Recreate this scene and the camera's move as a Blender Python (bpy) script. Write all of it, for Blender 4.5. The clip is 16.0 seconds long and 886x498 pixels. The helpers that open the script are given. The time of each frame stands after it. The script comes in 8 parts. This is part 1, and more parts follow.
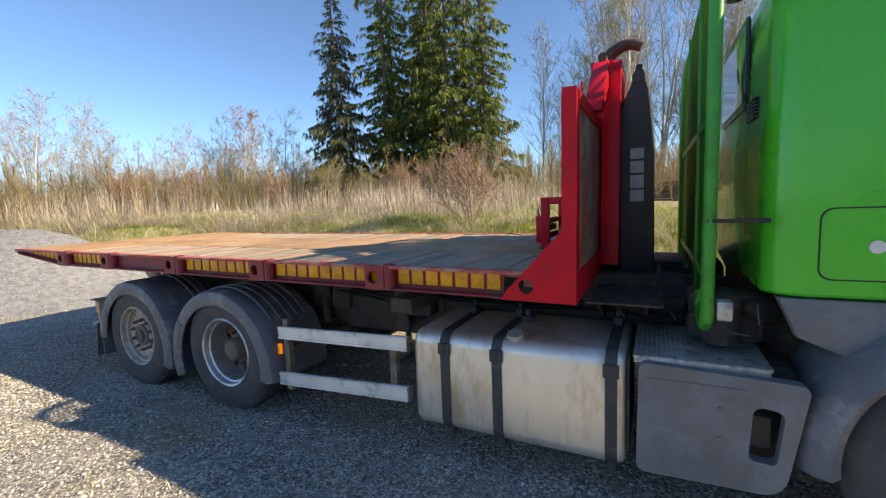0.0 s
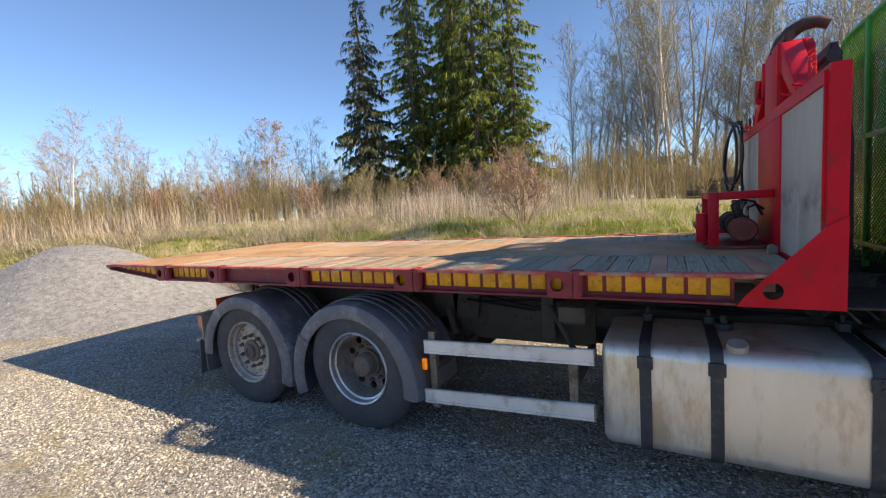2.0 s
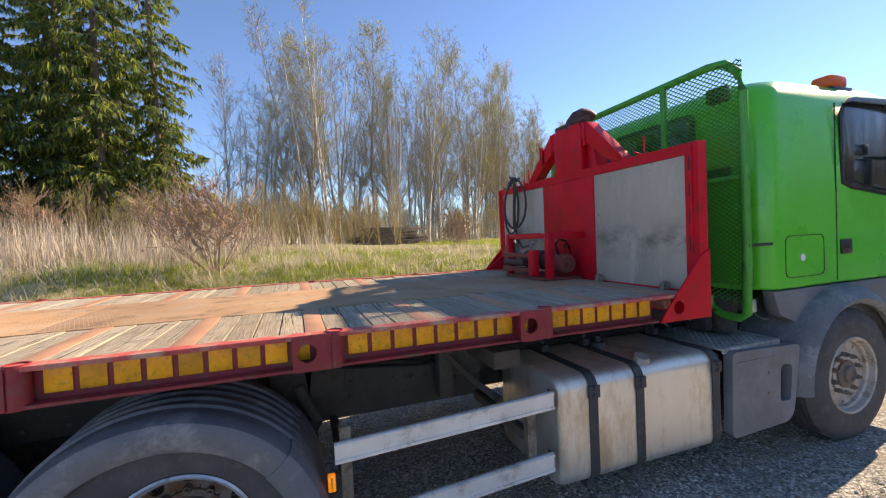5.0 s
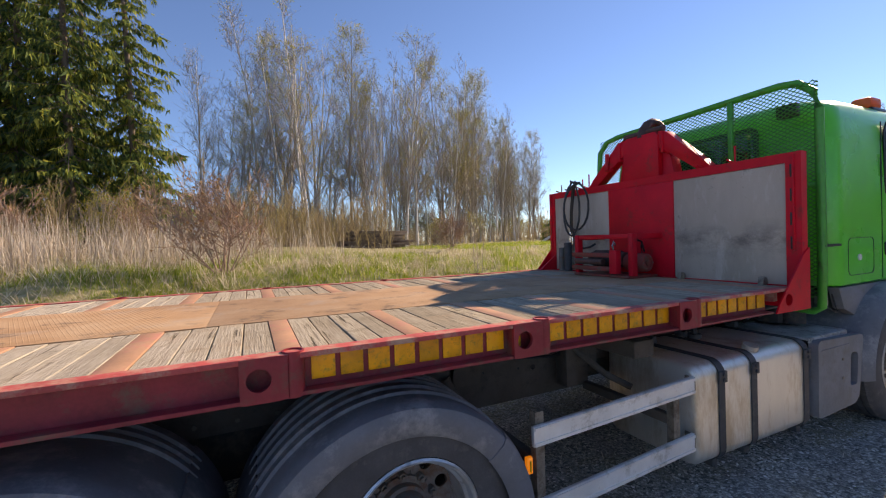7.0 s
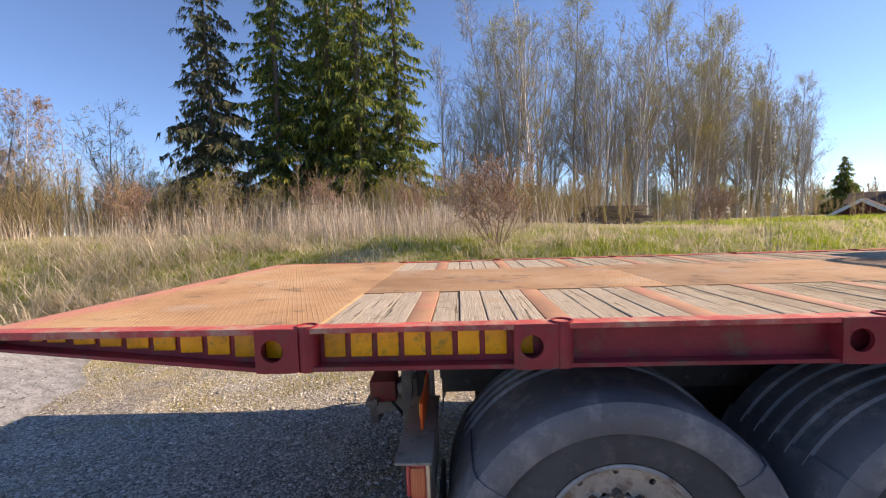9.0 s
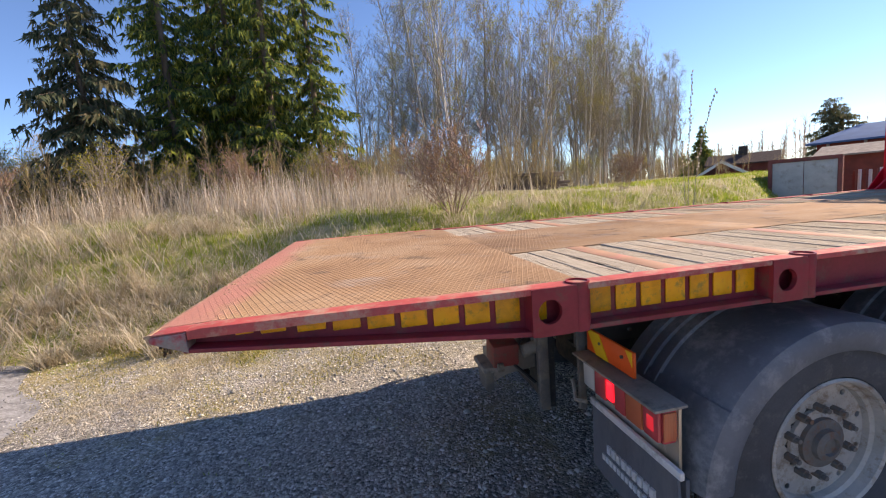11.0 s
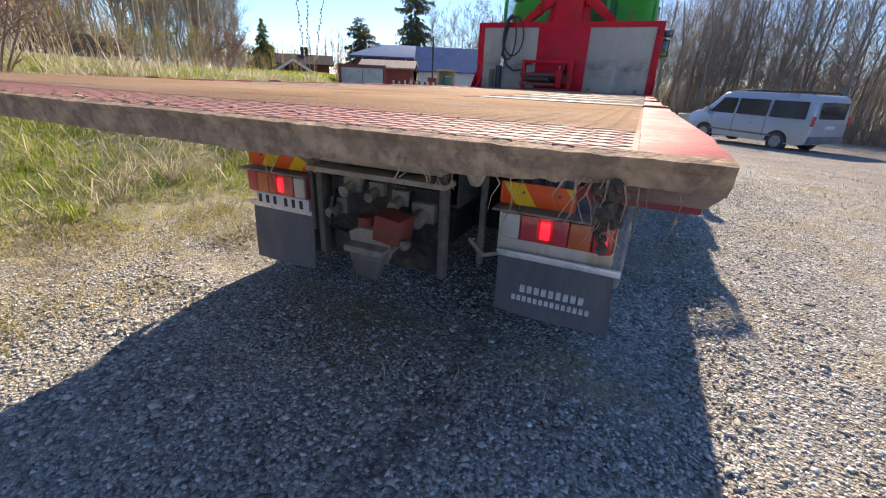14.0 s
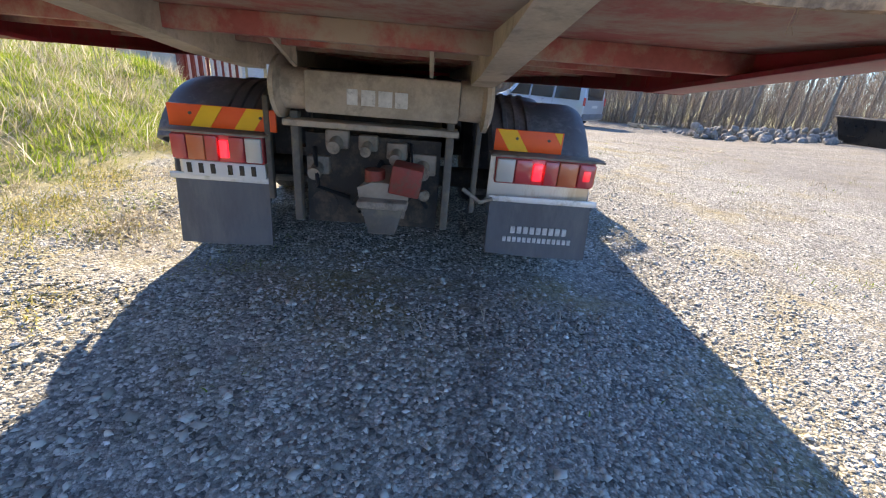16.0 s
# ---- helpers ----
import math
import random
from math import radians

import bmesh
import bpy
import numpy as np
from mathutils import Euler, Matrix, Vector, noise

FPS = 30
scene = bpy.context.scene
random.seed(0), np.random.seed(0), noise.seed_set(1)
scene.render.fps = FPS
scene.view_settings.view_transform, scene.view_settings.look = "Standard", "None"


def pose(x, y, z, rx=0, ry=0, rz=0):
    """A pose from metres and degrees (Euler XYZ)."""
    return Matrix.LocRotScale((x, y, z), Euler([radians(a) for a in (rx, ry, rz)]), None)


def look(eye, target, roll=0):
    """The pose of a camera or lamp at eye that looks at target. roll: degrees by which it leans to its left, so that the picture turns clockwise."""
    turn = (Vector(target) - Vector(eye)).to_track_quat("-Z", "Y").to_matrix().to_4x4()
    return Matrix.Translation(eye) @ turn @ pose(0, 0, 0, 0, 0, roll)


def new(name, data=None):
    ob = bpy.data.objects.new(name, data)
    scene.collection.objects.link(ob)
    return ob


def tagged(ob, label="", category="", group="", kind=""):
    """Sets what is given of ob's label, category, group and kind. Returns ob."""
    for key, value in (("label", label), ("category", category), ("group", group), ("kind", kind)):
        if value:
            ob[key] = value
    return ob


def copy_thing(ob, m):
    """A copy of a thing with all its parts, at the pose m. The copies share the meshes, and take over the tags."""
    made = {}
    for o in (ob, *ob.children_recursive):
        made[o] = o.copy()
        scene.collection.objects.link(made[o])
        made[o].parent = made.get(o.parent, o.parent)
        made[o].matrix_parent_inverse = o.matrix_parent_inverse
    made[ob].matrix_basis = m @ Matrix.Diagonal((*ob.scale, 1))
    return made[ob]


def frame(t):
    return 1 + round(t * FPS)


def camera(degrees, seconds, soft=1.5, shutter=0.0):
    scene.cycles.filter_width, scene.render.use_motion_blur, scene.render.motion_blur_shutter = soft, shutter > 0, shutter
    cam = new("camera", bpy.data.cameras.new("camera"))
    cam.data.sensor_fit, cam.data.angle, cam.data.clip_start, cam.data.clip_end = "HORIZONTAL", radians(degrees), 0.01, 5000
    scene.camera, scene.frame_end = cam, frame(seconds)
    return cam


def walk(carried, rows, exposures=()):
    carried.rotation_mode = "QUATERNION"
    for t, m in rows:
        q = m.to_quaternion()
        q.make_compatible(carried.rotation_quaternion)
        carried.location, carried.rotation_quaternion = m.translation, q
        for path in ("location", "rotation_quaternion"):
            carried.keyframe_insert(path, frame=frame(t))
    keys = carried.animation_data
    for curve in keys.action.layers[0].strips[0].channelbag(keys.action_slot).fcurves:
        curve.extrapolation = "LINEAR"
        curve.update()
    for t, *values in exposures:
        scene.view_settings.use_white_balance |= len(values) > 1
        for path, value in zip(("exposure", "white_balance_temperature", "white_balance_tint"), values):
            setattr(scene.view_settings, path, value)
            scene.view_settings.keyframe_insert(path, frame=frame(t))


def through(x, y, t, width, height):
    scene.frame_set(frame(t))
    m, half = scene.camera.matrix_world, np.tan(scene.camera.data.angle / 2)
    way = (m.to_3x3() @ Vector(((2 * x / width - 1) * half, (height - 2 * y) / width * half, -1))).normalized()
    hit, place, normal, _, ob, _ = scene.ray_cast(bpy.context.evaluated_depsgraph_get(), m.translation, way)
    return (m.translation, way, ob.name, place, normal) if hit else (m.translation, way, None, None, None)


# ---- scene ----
cam = camera(93.3, 16.0, soft=1.15)
PATH = [
    (0, (0.831, 0.091, 1.654), (-0.072, 1.862, 1.444), -2.3),
    (0.5, (0.601, 0.001, 1.665), (-0.3, 1.776, 1.471), -3.1),
    (1, (0.326, -0.024, 1.661), (-0.61, 1.734, 1.475), -3.2),
    (1.5, (0.062, -0.074, 1.67), (-0.892, 1.674, 1.487), -3.5),
    (2, (-0.222, -0.187, 1.686), (-1.178, 1.561, 1.505), -4.0),
    (2.5, (-0.518, -0.212, 1.683), (-1.436, 1.555, 1.502), -4.5),
    (3, (-0.89, -0.154, 1.677), (-1.717, 1.658, 1.494), -4.9),
    (3.5, (-1.248, -0.105, 1.664), (-1.832, 1.799, 1.477), -4.8),
    (4, (-1.522, 0.013, 1.679), (-1.659, 2.002, 1.519), -4.0),
    (4.5, (-1.735, 0.224, 1.688), (-1.397, 2.193, 1.583), -3.2),
    (4.7, (-1.832, 0.29, 1.692), (-1.327, 2.223, 1.609), -3.0),
    (6.8, (-2.927, 0.696, 1.689), (-2.0, 2.468, 1.658), -2.2),
    (7, (-3.081, 0.706, 1.681), (-2.244, 2.522, 1.639), -2.1),
    (7.5, (-3.383, 0.75, 1.679), (-2.816, 2.667, 1.617), -2.1),
    (8, (-3.713, 0.85, 1.675), (-3.438, 2.829, 1.6), -2.1),
    (8.5, (-4.057, 0.867, 1.654), (-4.056, 2.865, 1.563), -2.2),
    (8.7, (-4.197, 0.848, 1.657), (-4.283, 2.844, 1.56), -2.2),
    (10.8, (-5.579, 1.004, 1.627), (-5.368, 2.977, 1.377), -4.6),
    (11, (-5.665, 1.068, 1.635), (-5.303, 3.017, 1.373), -4.8),
    (11.5, (-5.901, 1.215, 1.605), (-5.13, 3.033, 1.29), -4.3),
    (12, (-6.131, 1.405, 1.55), (-5.03, 3.019, 1.122), -3.8),
    (12.5, (-6.306, 1.628, 1.473), (-5.013, 3.046, 0.913), -2.7),
    (13, (-6.477, 1.857, 1.408), (-5.03, 3.064, 0.737), -0.4),
    (13.5, (-6.63, 2.121, 1.421), (-5.036, 3.088, 0.696), 1.5),
    (14, (-6.644, 2.373, 1.368), (-4.946, 3.113, 0.614), 2.5),
    (14.5, (-6.724, 2.6, 1.352), (-4.966, 3.141, 0.566), 3.4),
    (15, (-6.88, 2.831, 1.349), (-5.071, 3.161, 0.562), 4.2),
    (15.5, (-6.95, 3.043, 1.275), (-5.115, 3.157, 0.489), 4.8),
    (16, (-6.943, 3.272, 1.151), (-5.098, 3.201, 0.382), 4.8),
]
walk(cam, [(t, look(eye, target, roll)) for t, eye, target, roll in PATH],
     exposures=[(0, 1.25, 8700, 11), (2, 1.18, 8800, 14), (3.5, 1.2, 9000, 16), (4.2, 1.5, 8900, 16), (4.7, 1.42, 8900, 17), (5.8, 1.15, 8850, 20), (6.8, 0.94, 8800, 22), (7, 0.96, 8800, 22), (7.5, 1.13, 8750, 22), (8.5, 1.1, 8600, 22), (11, 1.15, 8200, 21), (12, 1.12, 8100, 20), (12.6, 1.08, 7900, 19), (13.5, 1.16, 7800, 18), (14.5, 1.25, 7600, 15), (15.3, 1.38, 7500, 13), (16, 1.84, 7500, 13)])

# ---- light ----
SUN = Vector((1.75, 0.36, 1.0)).normalized()
world = bpy.data.worlds.new("world")
scene.world = world
world.use_nodes = True
wn = world.node_tree
sky = wn.nodes.new("ShaderNodeTexSky")
sky.sky_type, sky.sun_disc = "NISHITA", False
sky.sun_elevation = math.asin(SUN.z)
sky.sun_rotation = math.atan2(SUN.x, SUN.y)
sky.altitude, sky.air_density, sky.dust_density, sky.ozone_density = 600, 0.9, 0.02, 9
wn.nodes["Background"].inputs["Strength"].default_value = 0.115
wn.links.new(sky.outputs[0], wn.nodes["Background"].inputs["Color"])
sun = new("sun", bpy.data.lights.new("sun", "SUN"))
sun.data.energy, sun.data.angle, sun.data.color = 3.7, radians(0.55), (1.0, 0.92, 0.81)
sun.rotation_mode = "QUATERNION"
sun.rotation_quaternion = SUN.to_track_quat("Z", "Y")


# ---- materials ----
def nodes_of(name):
    m = bpy.data.materials.new(name)
    m.use_nodes = True
    return m, m.node_tree, m.node_tree.nodes["Principled BSDF"]


def ramp_node(nt, fac, stops):
    r = nt.nodes.new("ShaderNodeValToRGB")
    while len(r.color_ramp.elements) < len(stops):
        r.color_ramp.elements.new(0.5)
    for e, (p, c) in zip(r.color_ramp.elements, stops):
        e.position, e.color = p, (*c, 1)
    nt.links.new(fac, r.inputs[0])
    return r.outputs[0]


def noise_node(nt, scale, detail=4, rough=0.55, vec=None, stretch=None):
    n = nt.nodes.new("ShaderNodeTexNoise")
    n.inputs["Scale"].default_value, n.inputs["Detail"].default_value, n.inputs["Roughness"].default_value = scale, detail, rough
    if vec is None:
        vec = nt.nodes.new("ShaderNodeTexCoord").outputs["Object"]
    if stretch:
        mp = nt.nodes.new("ShaderNodeMapping")
        mp.inputs["Scale"].default_value = stretch
        nt.links.new(vec, mp.inputs[0])
        vec = mp.outputs[0]
    nt.links.new(vec, n.inputs["Vector"])
    return n.outputs[0]


def mix_col(nt, fac, a, b, kind="MIX"):
    n = nt.nodes.new("ShaderNodeMix")
    n.data_type, n.blend_type = "RGBA", kind
    for s, v in ((n.inputs[0], fac), (n.inputs[6], a), (n.inputs[7], b)):
        if isinstance(v, (int, float)):
            s.default_value = v
        elif isinstance(v, tuple):
            s.default_value = (*v, 1)
        else:
            nt.links.new(v, s)
    return n.outputs[2]


def math_node(nt, op, a, b=0.0, clamp=False):
    n = nt.nodes.new("ShaderNodeMath")
    n.operation, n.use_clamp = op, clamp
    for s, v in ((n.inputs[0], a), (n.inputs[1], b)):
        if isinstance(v, (int, float)):
            s.default_value = v
        else:
            nt.links.new(v, s)
    return n.outputs[0]


def bump(nt, bsdf, height, strength=0.3, dist=0.01):
    b = nt.nodes.new("ShaderNodeBump")
    b.inputs["Strength"].default_value, b.inputs["Distance"].default_value = strength, dist
    nt.links.new(height, b.inputs["Height"])
    nt.links.new(b.outputs[0], bsdf.inputs["Normal"])


def mat(name, col, rough=0.6, metal=0.0, wear=None, wear_amt=0.5, scale=6.0, grain=60.0, relief=0.15, coat=0.0, spec=0.5, vary=0.25, random=0.0, stretch=None):
    """Paint, rubber, metal: base colour with broad blotches, fine grain, wear patches and a fine relief."""
    m, nt, b = nodes_of(name)
    big = noise_node(nt, scale, 5, 0.6, stretch=stretch)
    fine = noise_node(nt, grain, 3, 0.6, stretch=stretch)
    dark = tuple(c * (1 - vary) for c in col)
    light = tuple(min(1, c * (1 + vary) + 0.01 * vary) for c in col)
    c = ramp_node(nt, big, [(0.3, dark), (0.7, light)])
    c = mix_col(nt, 0.35 * vary * 2, c, ramp_node(nt, fine, [(0.35, dark), (0.65, light)]))
    if wear:
        w = noise_node(nt, scale * 1.7, 8, 0.72, stretch=stretch)
        f = ramp_node(nt, w, [(0.62 - 0.25 * wear_amt, (0, 0, 0)), (0.75 - 0.2 * wear_amt, (1, 1, 1))])
        c = mix_col(nt, f, c, wear)
    if random:
        info = nt.nodes.new("ShaderNodeObjectInfo")
        k = math_node(nt, "MULTIPLY_ADD", info.outputs["Random"], random)
        nt.nodes[-1].inputs[2].default_value = 1 - random / 2
        hsv = nt.nodes.new("ShaderNodeHueSaturation")
        nt.links.new(k, hsv.inputs["Value"])
        nt.links.new(c, hsv.inputs["Color"])
        c = hsv.outputs[0]
    nt.links.new(c, b.inputs["Base Color"])
    rr = nt.nodes.new("ShaderNodeMapRange")
    rr.inputs[3].default_value, rr.inputs[4].default_value = max(0.03, rough - 0.12), min(1, rough + 0.12)
    nt.links.new(big, rr.inputs[0])
    nt.links.new(rr.outputs[0], b.inputs["Roughness"])
    b.inputs["Metallic"].default_value, b.inputs["Coat Weight"].default_value, b.inputs["Specular IOR Level"].default_value = metal, coat, spec
    if relief:
        bump(nt, b, fine, relief, 0.004)
    return m


def leaf_mat(name, stops, through=0.25):
    """Leaves, needles, grass: each blade takes its own tint."""
    m, nt, b = nodes_of(name)
    g = nt.nodes.new("ShaderNodeNewGeometry")
    c = ramp_node(nt, g.outputs["Random Per Island"], stops)
    big = noise_node(nt, 0.7, 3)
    c = mix_col(nt, 0.5, c, ramp_node(nt, big, [(0.3, (0.65, 0.65, 0.65)), (0.7, (1, 1, 1))]), "MULTIPLY")
    nt.links.new(c, b.inputs["Base Color"])
    b.inputs["Roughness"].default_value = 0.75
    b.inputs["Specular IOR Level"].default_value = 0.2
    t = nt.nodes.new("ShaderNodeBsdfTranslucent")
    nt.links.new(c, t.inputs[0])
    mx = nt.nodes.new("ShaderNodeMixShader")
    mx.inputs[0].default_value = through
    nt.links.new(b.outputs[0], mx.inputs[1])
    nt.links.new(t.outputs[0], mx.inputs[2])
    nt.links.new(mx.outputs[0], nt.nodes["Material Output"].inputs[0])
    return m


def stone_mat(name, stops, scale=40):
    m, nt, b = nodes_of(name)
    g = nt.nodes.new("ShaderNodeNewGeometry")
    c = ramp_node(nt, g.outputs["Random Per Island"], stops)
    c = mix_col(nt, 0.35, c, ramp_node(nt, noise_node(nt, scale, 4), [(0.3, (0.4, 0.4, 0.4)), (0.7, (1, 1, 1))]), "MULTIPLY")
    nt.links.new(c, b.inputs["Base Color"])
    b.inputs["Roughness"].default_value = 0.85
    return m


def ground_mat():
    """Gravel yard, moss and soil patches, and the grassy bank and field above it."""
    m, nt, b = nodes_of("ground")
    geo = nt.nodes.new("ShaderNodeNewGeometry").outputs["Position"]
    sep = nt.nodes.new("ShaderNodeSeparateXYZ")
    nt.links.new(geo, sep.inputs[0])
    v = nt.nodes.new("ShaderNodeTexVoronoi")
    v.inputs["Scale"].default_value = 55
    v.inputs["Randomness"].default_value = 1.0
    nt.links.new(geo, v.inputs["Vector"])
    v2 = nt.nodes.new("ShaderNodeTexVoronoi")
    v2.inputs["Scale"].default_value = 130
    nt.links.new(geo, v2.inputs["Vector"])
    hue = nt.nodes.new("ShaderNodeSeparateColor")
    nt.links.new(v.outputs["Color"], hue.inputs[0])
    hue2 = nt.nodes.new("ShaderNodeSeparateColor")
    nt.links.new(v2.outputs["Color"], hue2.inputs[0])
    stones = ramp_node(nt, hue.outputs[0], [(0.0, (0.17, 0.164, 0.15)), (0.4, (0.40, 0.385, 0.34)), (0.8, (0.63, 0.60, 0.525)), (1.0, (0.92, 0.895, 0.82))])
    fines = ramp_node(nt, hue2.outputs[0], [(0.0, (0.20, 0.19, 0.178)), (0.6, (0.47, 0.44, 0.40)), (1.0, (0.80, 0.76, 0.70))])
    c = mix_col(nt, ramp_node(nt, noise_node(nt, 3, 6, 0.7, geo), [(0.47, (0, 0, 0)), (0.66, (0.8, 0.8, 0.8))]), stones, fines)
    gap = ramp_node(nt, v.outputs["Distance"], [(0.3, (1, 1, 1)), (0.8, (0.6, 0.6, 0.6))])
    c = mix_col(nt, 0.8, c, gap, "MULTIPLY")
    c = mix_col(nt, 0.6, c, ramp_node(nt, hue2.outputs[1], [(0.1, (0.62, 0.62, 0.63)), (0.7, (1, 1, 1)), (0.97, (1.35, 1.34, 1.3))]), "MULTIPLY")
    # moss and dry straw patches
    patch = ramp_node(nt, noise_node(nt, 0.9, 7, 0.7, geo), [(0.5, (0, 0, 0)), (0.68, (1, 1, 1))])
    straw = ramp_node(nt, noise_node(nt, 25, 4, 0.6, geo), [(0.35, (0.24, 0.19, 0.08)), (0.65, (0.55, 0.45, 0.23))])
    c = mix_col(nt, math_node(nt, "MULTIPLY", patch, 0.8), c, straw)
    # broad mottling, and moss where the yard stays damp
    c = mix_col(nt, 0.75, c, ramp_node(nt, noise_node(nt, 2.2, 9, 0.72, geo), [(0.3, (0.62, 0.62, 0.63)), (0.7, (1.12, 1.11, 1.08))]), "MULTIPLY")
    moss = ramp_node(nt, noise_node(nt, 1.5, 8, 0.75, mix_col(nt, 1.0, geo, (7.0, 3.0, 1.0), "ADD")), [(0.58, (0, 0, 0)), (0.70, (0.65, 0.65, 0.65))])
    c = mix_col(nt, moss, c, (0.11, 0.105, 0.055))
    # oily drip line behind the lorry
    dy = math_node(nt, "SUBTRACT", sep.outputs["Y"], math_node(nt, "MULTIPLY", noise_node(nt, 1.1, 4, 0.6, geo), 0.5))
    dy = math_node(nt, "ABSOLUTE", math_node(nt, "SUBTRACT", dy, 2.80))
    dx = math_node(nt, "ABSOLUTE", math_node(nt, "ADD", sep.outputs["X"], 5.3))
    wet = math_node(nt, "MULTIPLY", math_node(nt, "SUBTRACT", 0.13, dy), 9.0, True)
    wet = math_node(nt, "MULTIPLY", wet, math_node(nt, "MULTIPLY", math_node(nt, "SUBTRACT", 1.3, dx), 1.5, True))
    wet = math_node(nt, "MULTIPLY", wet, ramp_node(nt, noise_node(nt, 7, 5, 0.7, geo), [(0.42, (0, 0, 0)), (0.58, (1, 1, 1))]))
    c = mix_col(nt, math_node(nt, "MULTIPLY", wet, 0.6), c, (0.055, 0.05, 0.045))
    # the beaten track on the far side of the yard
    tr = math_node(nt, "MULTIPLY_ADD", sep.outputs["X"], 0.35)
    nt.nodes[-1].inputs[2].default_value = -1.6
    tr = math_node(nt, "SUBTRACT", tr, sep.outputs["Y"])
    tr = math_node(nt, "ADD", tr, math_node(nt, "MULTIPLY", noise_node(nt, 0.5, 4, 0.6, geo), 2.5))
    tr = ramp_node(nt, math_node(nt, "MULTIPLY", tr, 0.3), [(0.2, (0, 0, 0)), (0.75, (1, 1, 1))])
    dust = ramp_node(nt, noise_node(nt, 1.4, 6, 0.65, geo, (1, 0.3, 1)), [(0.3, (0.19, 0.175, 0.155)), (0.7, (0.32, 0.295, 0.26))])
    c = mix_col(nt, math_node(nt, "MULTIPLY", tr, 0.75), c, dust)
    # soil and thatch where the bank rises
    sw = math_node(nt, "MULTIPLY", math_node(nt, "SUBTRACT", -14.5, sep.outputs["X"]), 1.1)
    sw = math_node(nt, "MINIMUM", math_node(nt, "MAXIMUM", sw, 0.0), 14.0)
    bk = math_node(nt, "ADD", math_node(nt, "ADD", sep.outputs["Y"], sw), math_node(nt, "MULTIPLY", noise_node(nt, 0.8, 5, 0.6, geo), 1.6))
    th = math_node(nt, "MULTIPLY", math_node(nt, "SUBTRACT", bk, 5.3), 0.6, True)
    th = math_node(nt, "MULTIPLY", th, math_node(nt, "MULTIPLY", math_node(nt, "ADD", sep.outputs["X"], 12.0), 0.5, True))
    th = math_node(nt, "MULTIPLY", th, ramp_node(nt, noise_node(nt, 2.6, 8, 0.72, geo), [(0.42, (0, 0, 0)), (0.56, (0.9, 0.9, 0.9))]))
    c = mix_col(nt, th, c, ramp_node(nt, noise_node(nt, 30, 4, 0.65, geo), [(0.35, (0.22, 0.19, 0.07)), (0.65, (0.52, 0.43, 0.21))]))
    bk = math_node(nt, "MULTIPLY", math_node(nt, "SUBTRACT", bk, 6.9), 1.1, True)
    soil = ramp_node(nt, noise_node(nt, 6, 6, 0.65, geo), [(0.3, (0.16, 0.20, 0.05)), (0.5, (0.32, 0.295, 0.14)), (0.72, (0.50, 0.44, 0.29))])
    c = mix_col(nt, bk, c, soil)
    far = math_node(nt, "MULTIPLY", math_node(nt, "SUBTRACT", math_node(nt, "ABSOLUTE", sep.outputs["X"]), 27.0), 0.3, True)
    c = mix_col(nt, far, c, soil)
    nt.links.new(c, b.inputs["Base Color"])
    b.inputs["Roughness"].default_value = 0.92
    b.inputs["Specular IOR Level"].default_value = 0.25
    hgt = math_node(nt, "SUBTRACT", 1.0, v.outputs["Distance"])
    hgt = math_node(nt, "ADD", hgt, math_node(nt, "MULTIPLY", math_node(nt, "SUBTRACT", 1.0, v2.outputs["Distance"]), 0.4))
    bump(nt, b, hgt, 1.0, 0.011)
    return m


M = {}
M["ground"] = ground_mat()
M["pocket_red"] = mat("pocket_red", (0.29, 0.02, 0.03), 0.5, wear=(0.20, 0.06, 0.045), wear_amt=0.4, scale=6, vary=0.25)
M["red"] = mat("red_paint", (0.66, 0.008, 0.022), 0.42, wear=(0.26, 0.035, 0.03), wear_amt=0.2, scale=3, vary=0.18, relief=0.08, spec=0.22)
# platform red with the side beam's shade mixed into the colour, plus brown wear
M["beam_red_shaded"] = mat("beam_red_shaded", (0.25, 0.018, 0.03), 0.5, wear=(0.17, 0.075, 0.055), wear_amt=0.45, scale=5, vary=0.35)
M["edge_red"] = mat("edge_red", (0.52, 0.085, 0.075), 0.75, wear=(0.50, 0.30, 0.21), wear_amt=0.6, scale=5, vary=0.3)
M["worn_corner"] = mat("worn_corner", (0.30, 0.25, 0.225), 0.55, 0.2, wear=(0.45, 0.04, 0.05), wear_amt=0.5, scale=9, vary=0.4)
M["under_red"] = mat("underside_red", (0.33, 0.085, 0.07), 0.75, wear=(0.36, 0.27, 0.20), wear_amt=0.8, scale=2.5, vary=0.3)
M["dust_steel"] = mat("dusty_steel", (0.46, 0.385, 0.30), 0.85, wear=(0.29, 0.245, 0.195), wear_amt=0.4, scale=4, vary=0.3)
M["green"] = mat("green_paint", (0.035, 0.55, 0.035), 0.28, coat=0.3, vary=0.06, scale=1.2, relief=0.0, spec=0.5)
M["green_dark"] = mat("green_tube", (0.025, 0.32, 0.035), 0.4, vary=0.2, wear=(0.05, 0.10, 0.03), wear_amt=0.3)
M["green_mesh"] = mat("green_wire", (0.03, 0.24, 0.035), 0.5, vary=0.2)
M["plastic"] = mat("dark_plastic", (0.17, 0.178, 0.192), 0.6, wear=(0.15, 0.145, 0.135), wear_amt=0.35, scale=5, vary=0.25)
M["fender"] = mat("fender_plastic", (0.135, 0.142, 0.156), 0.55, wear=(0.27, 0.27, 0.27), wear_amt=0.45, scale=3.5, vary=0.25)
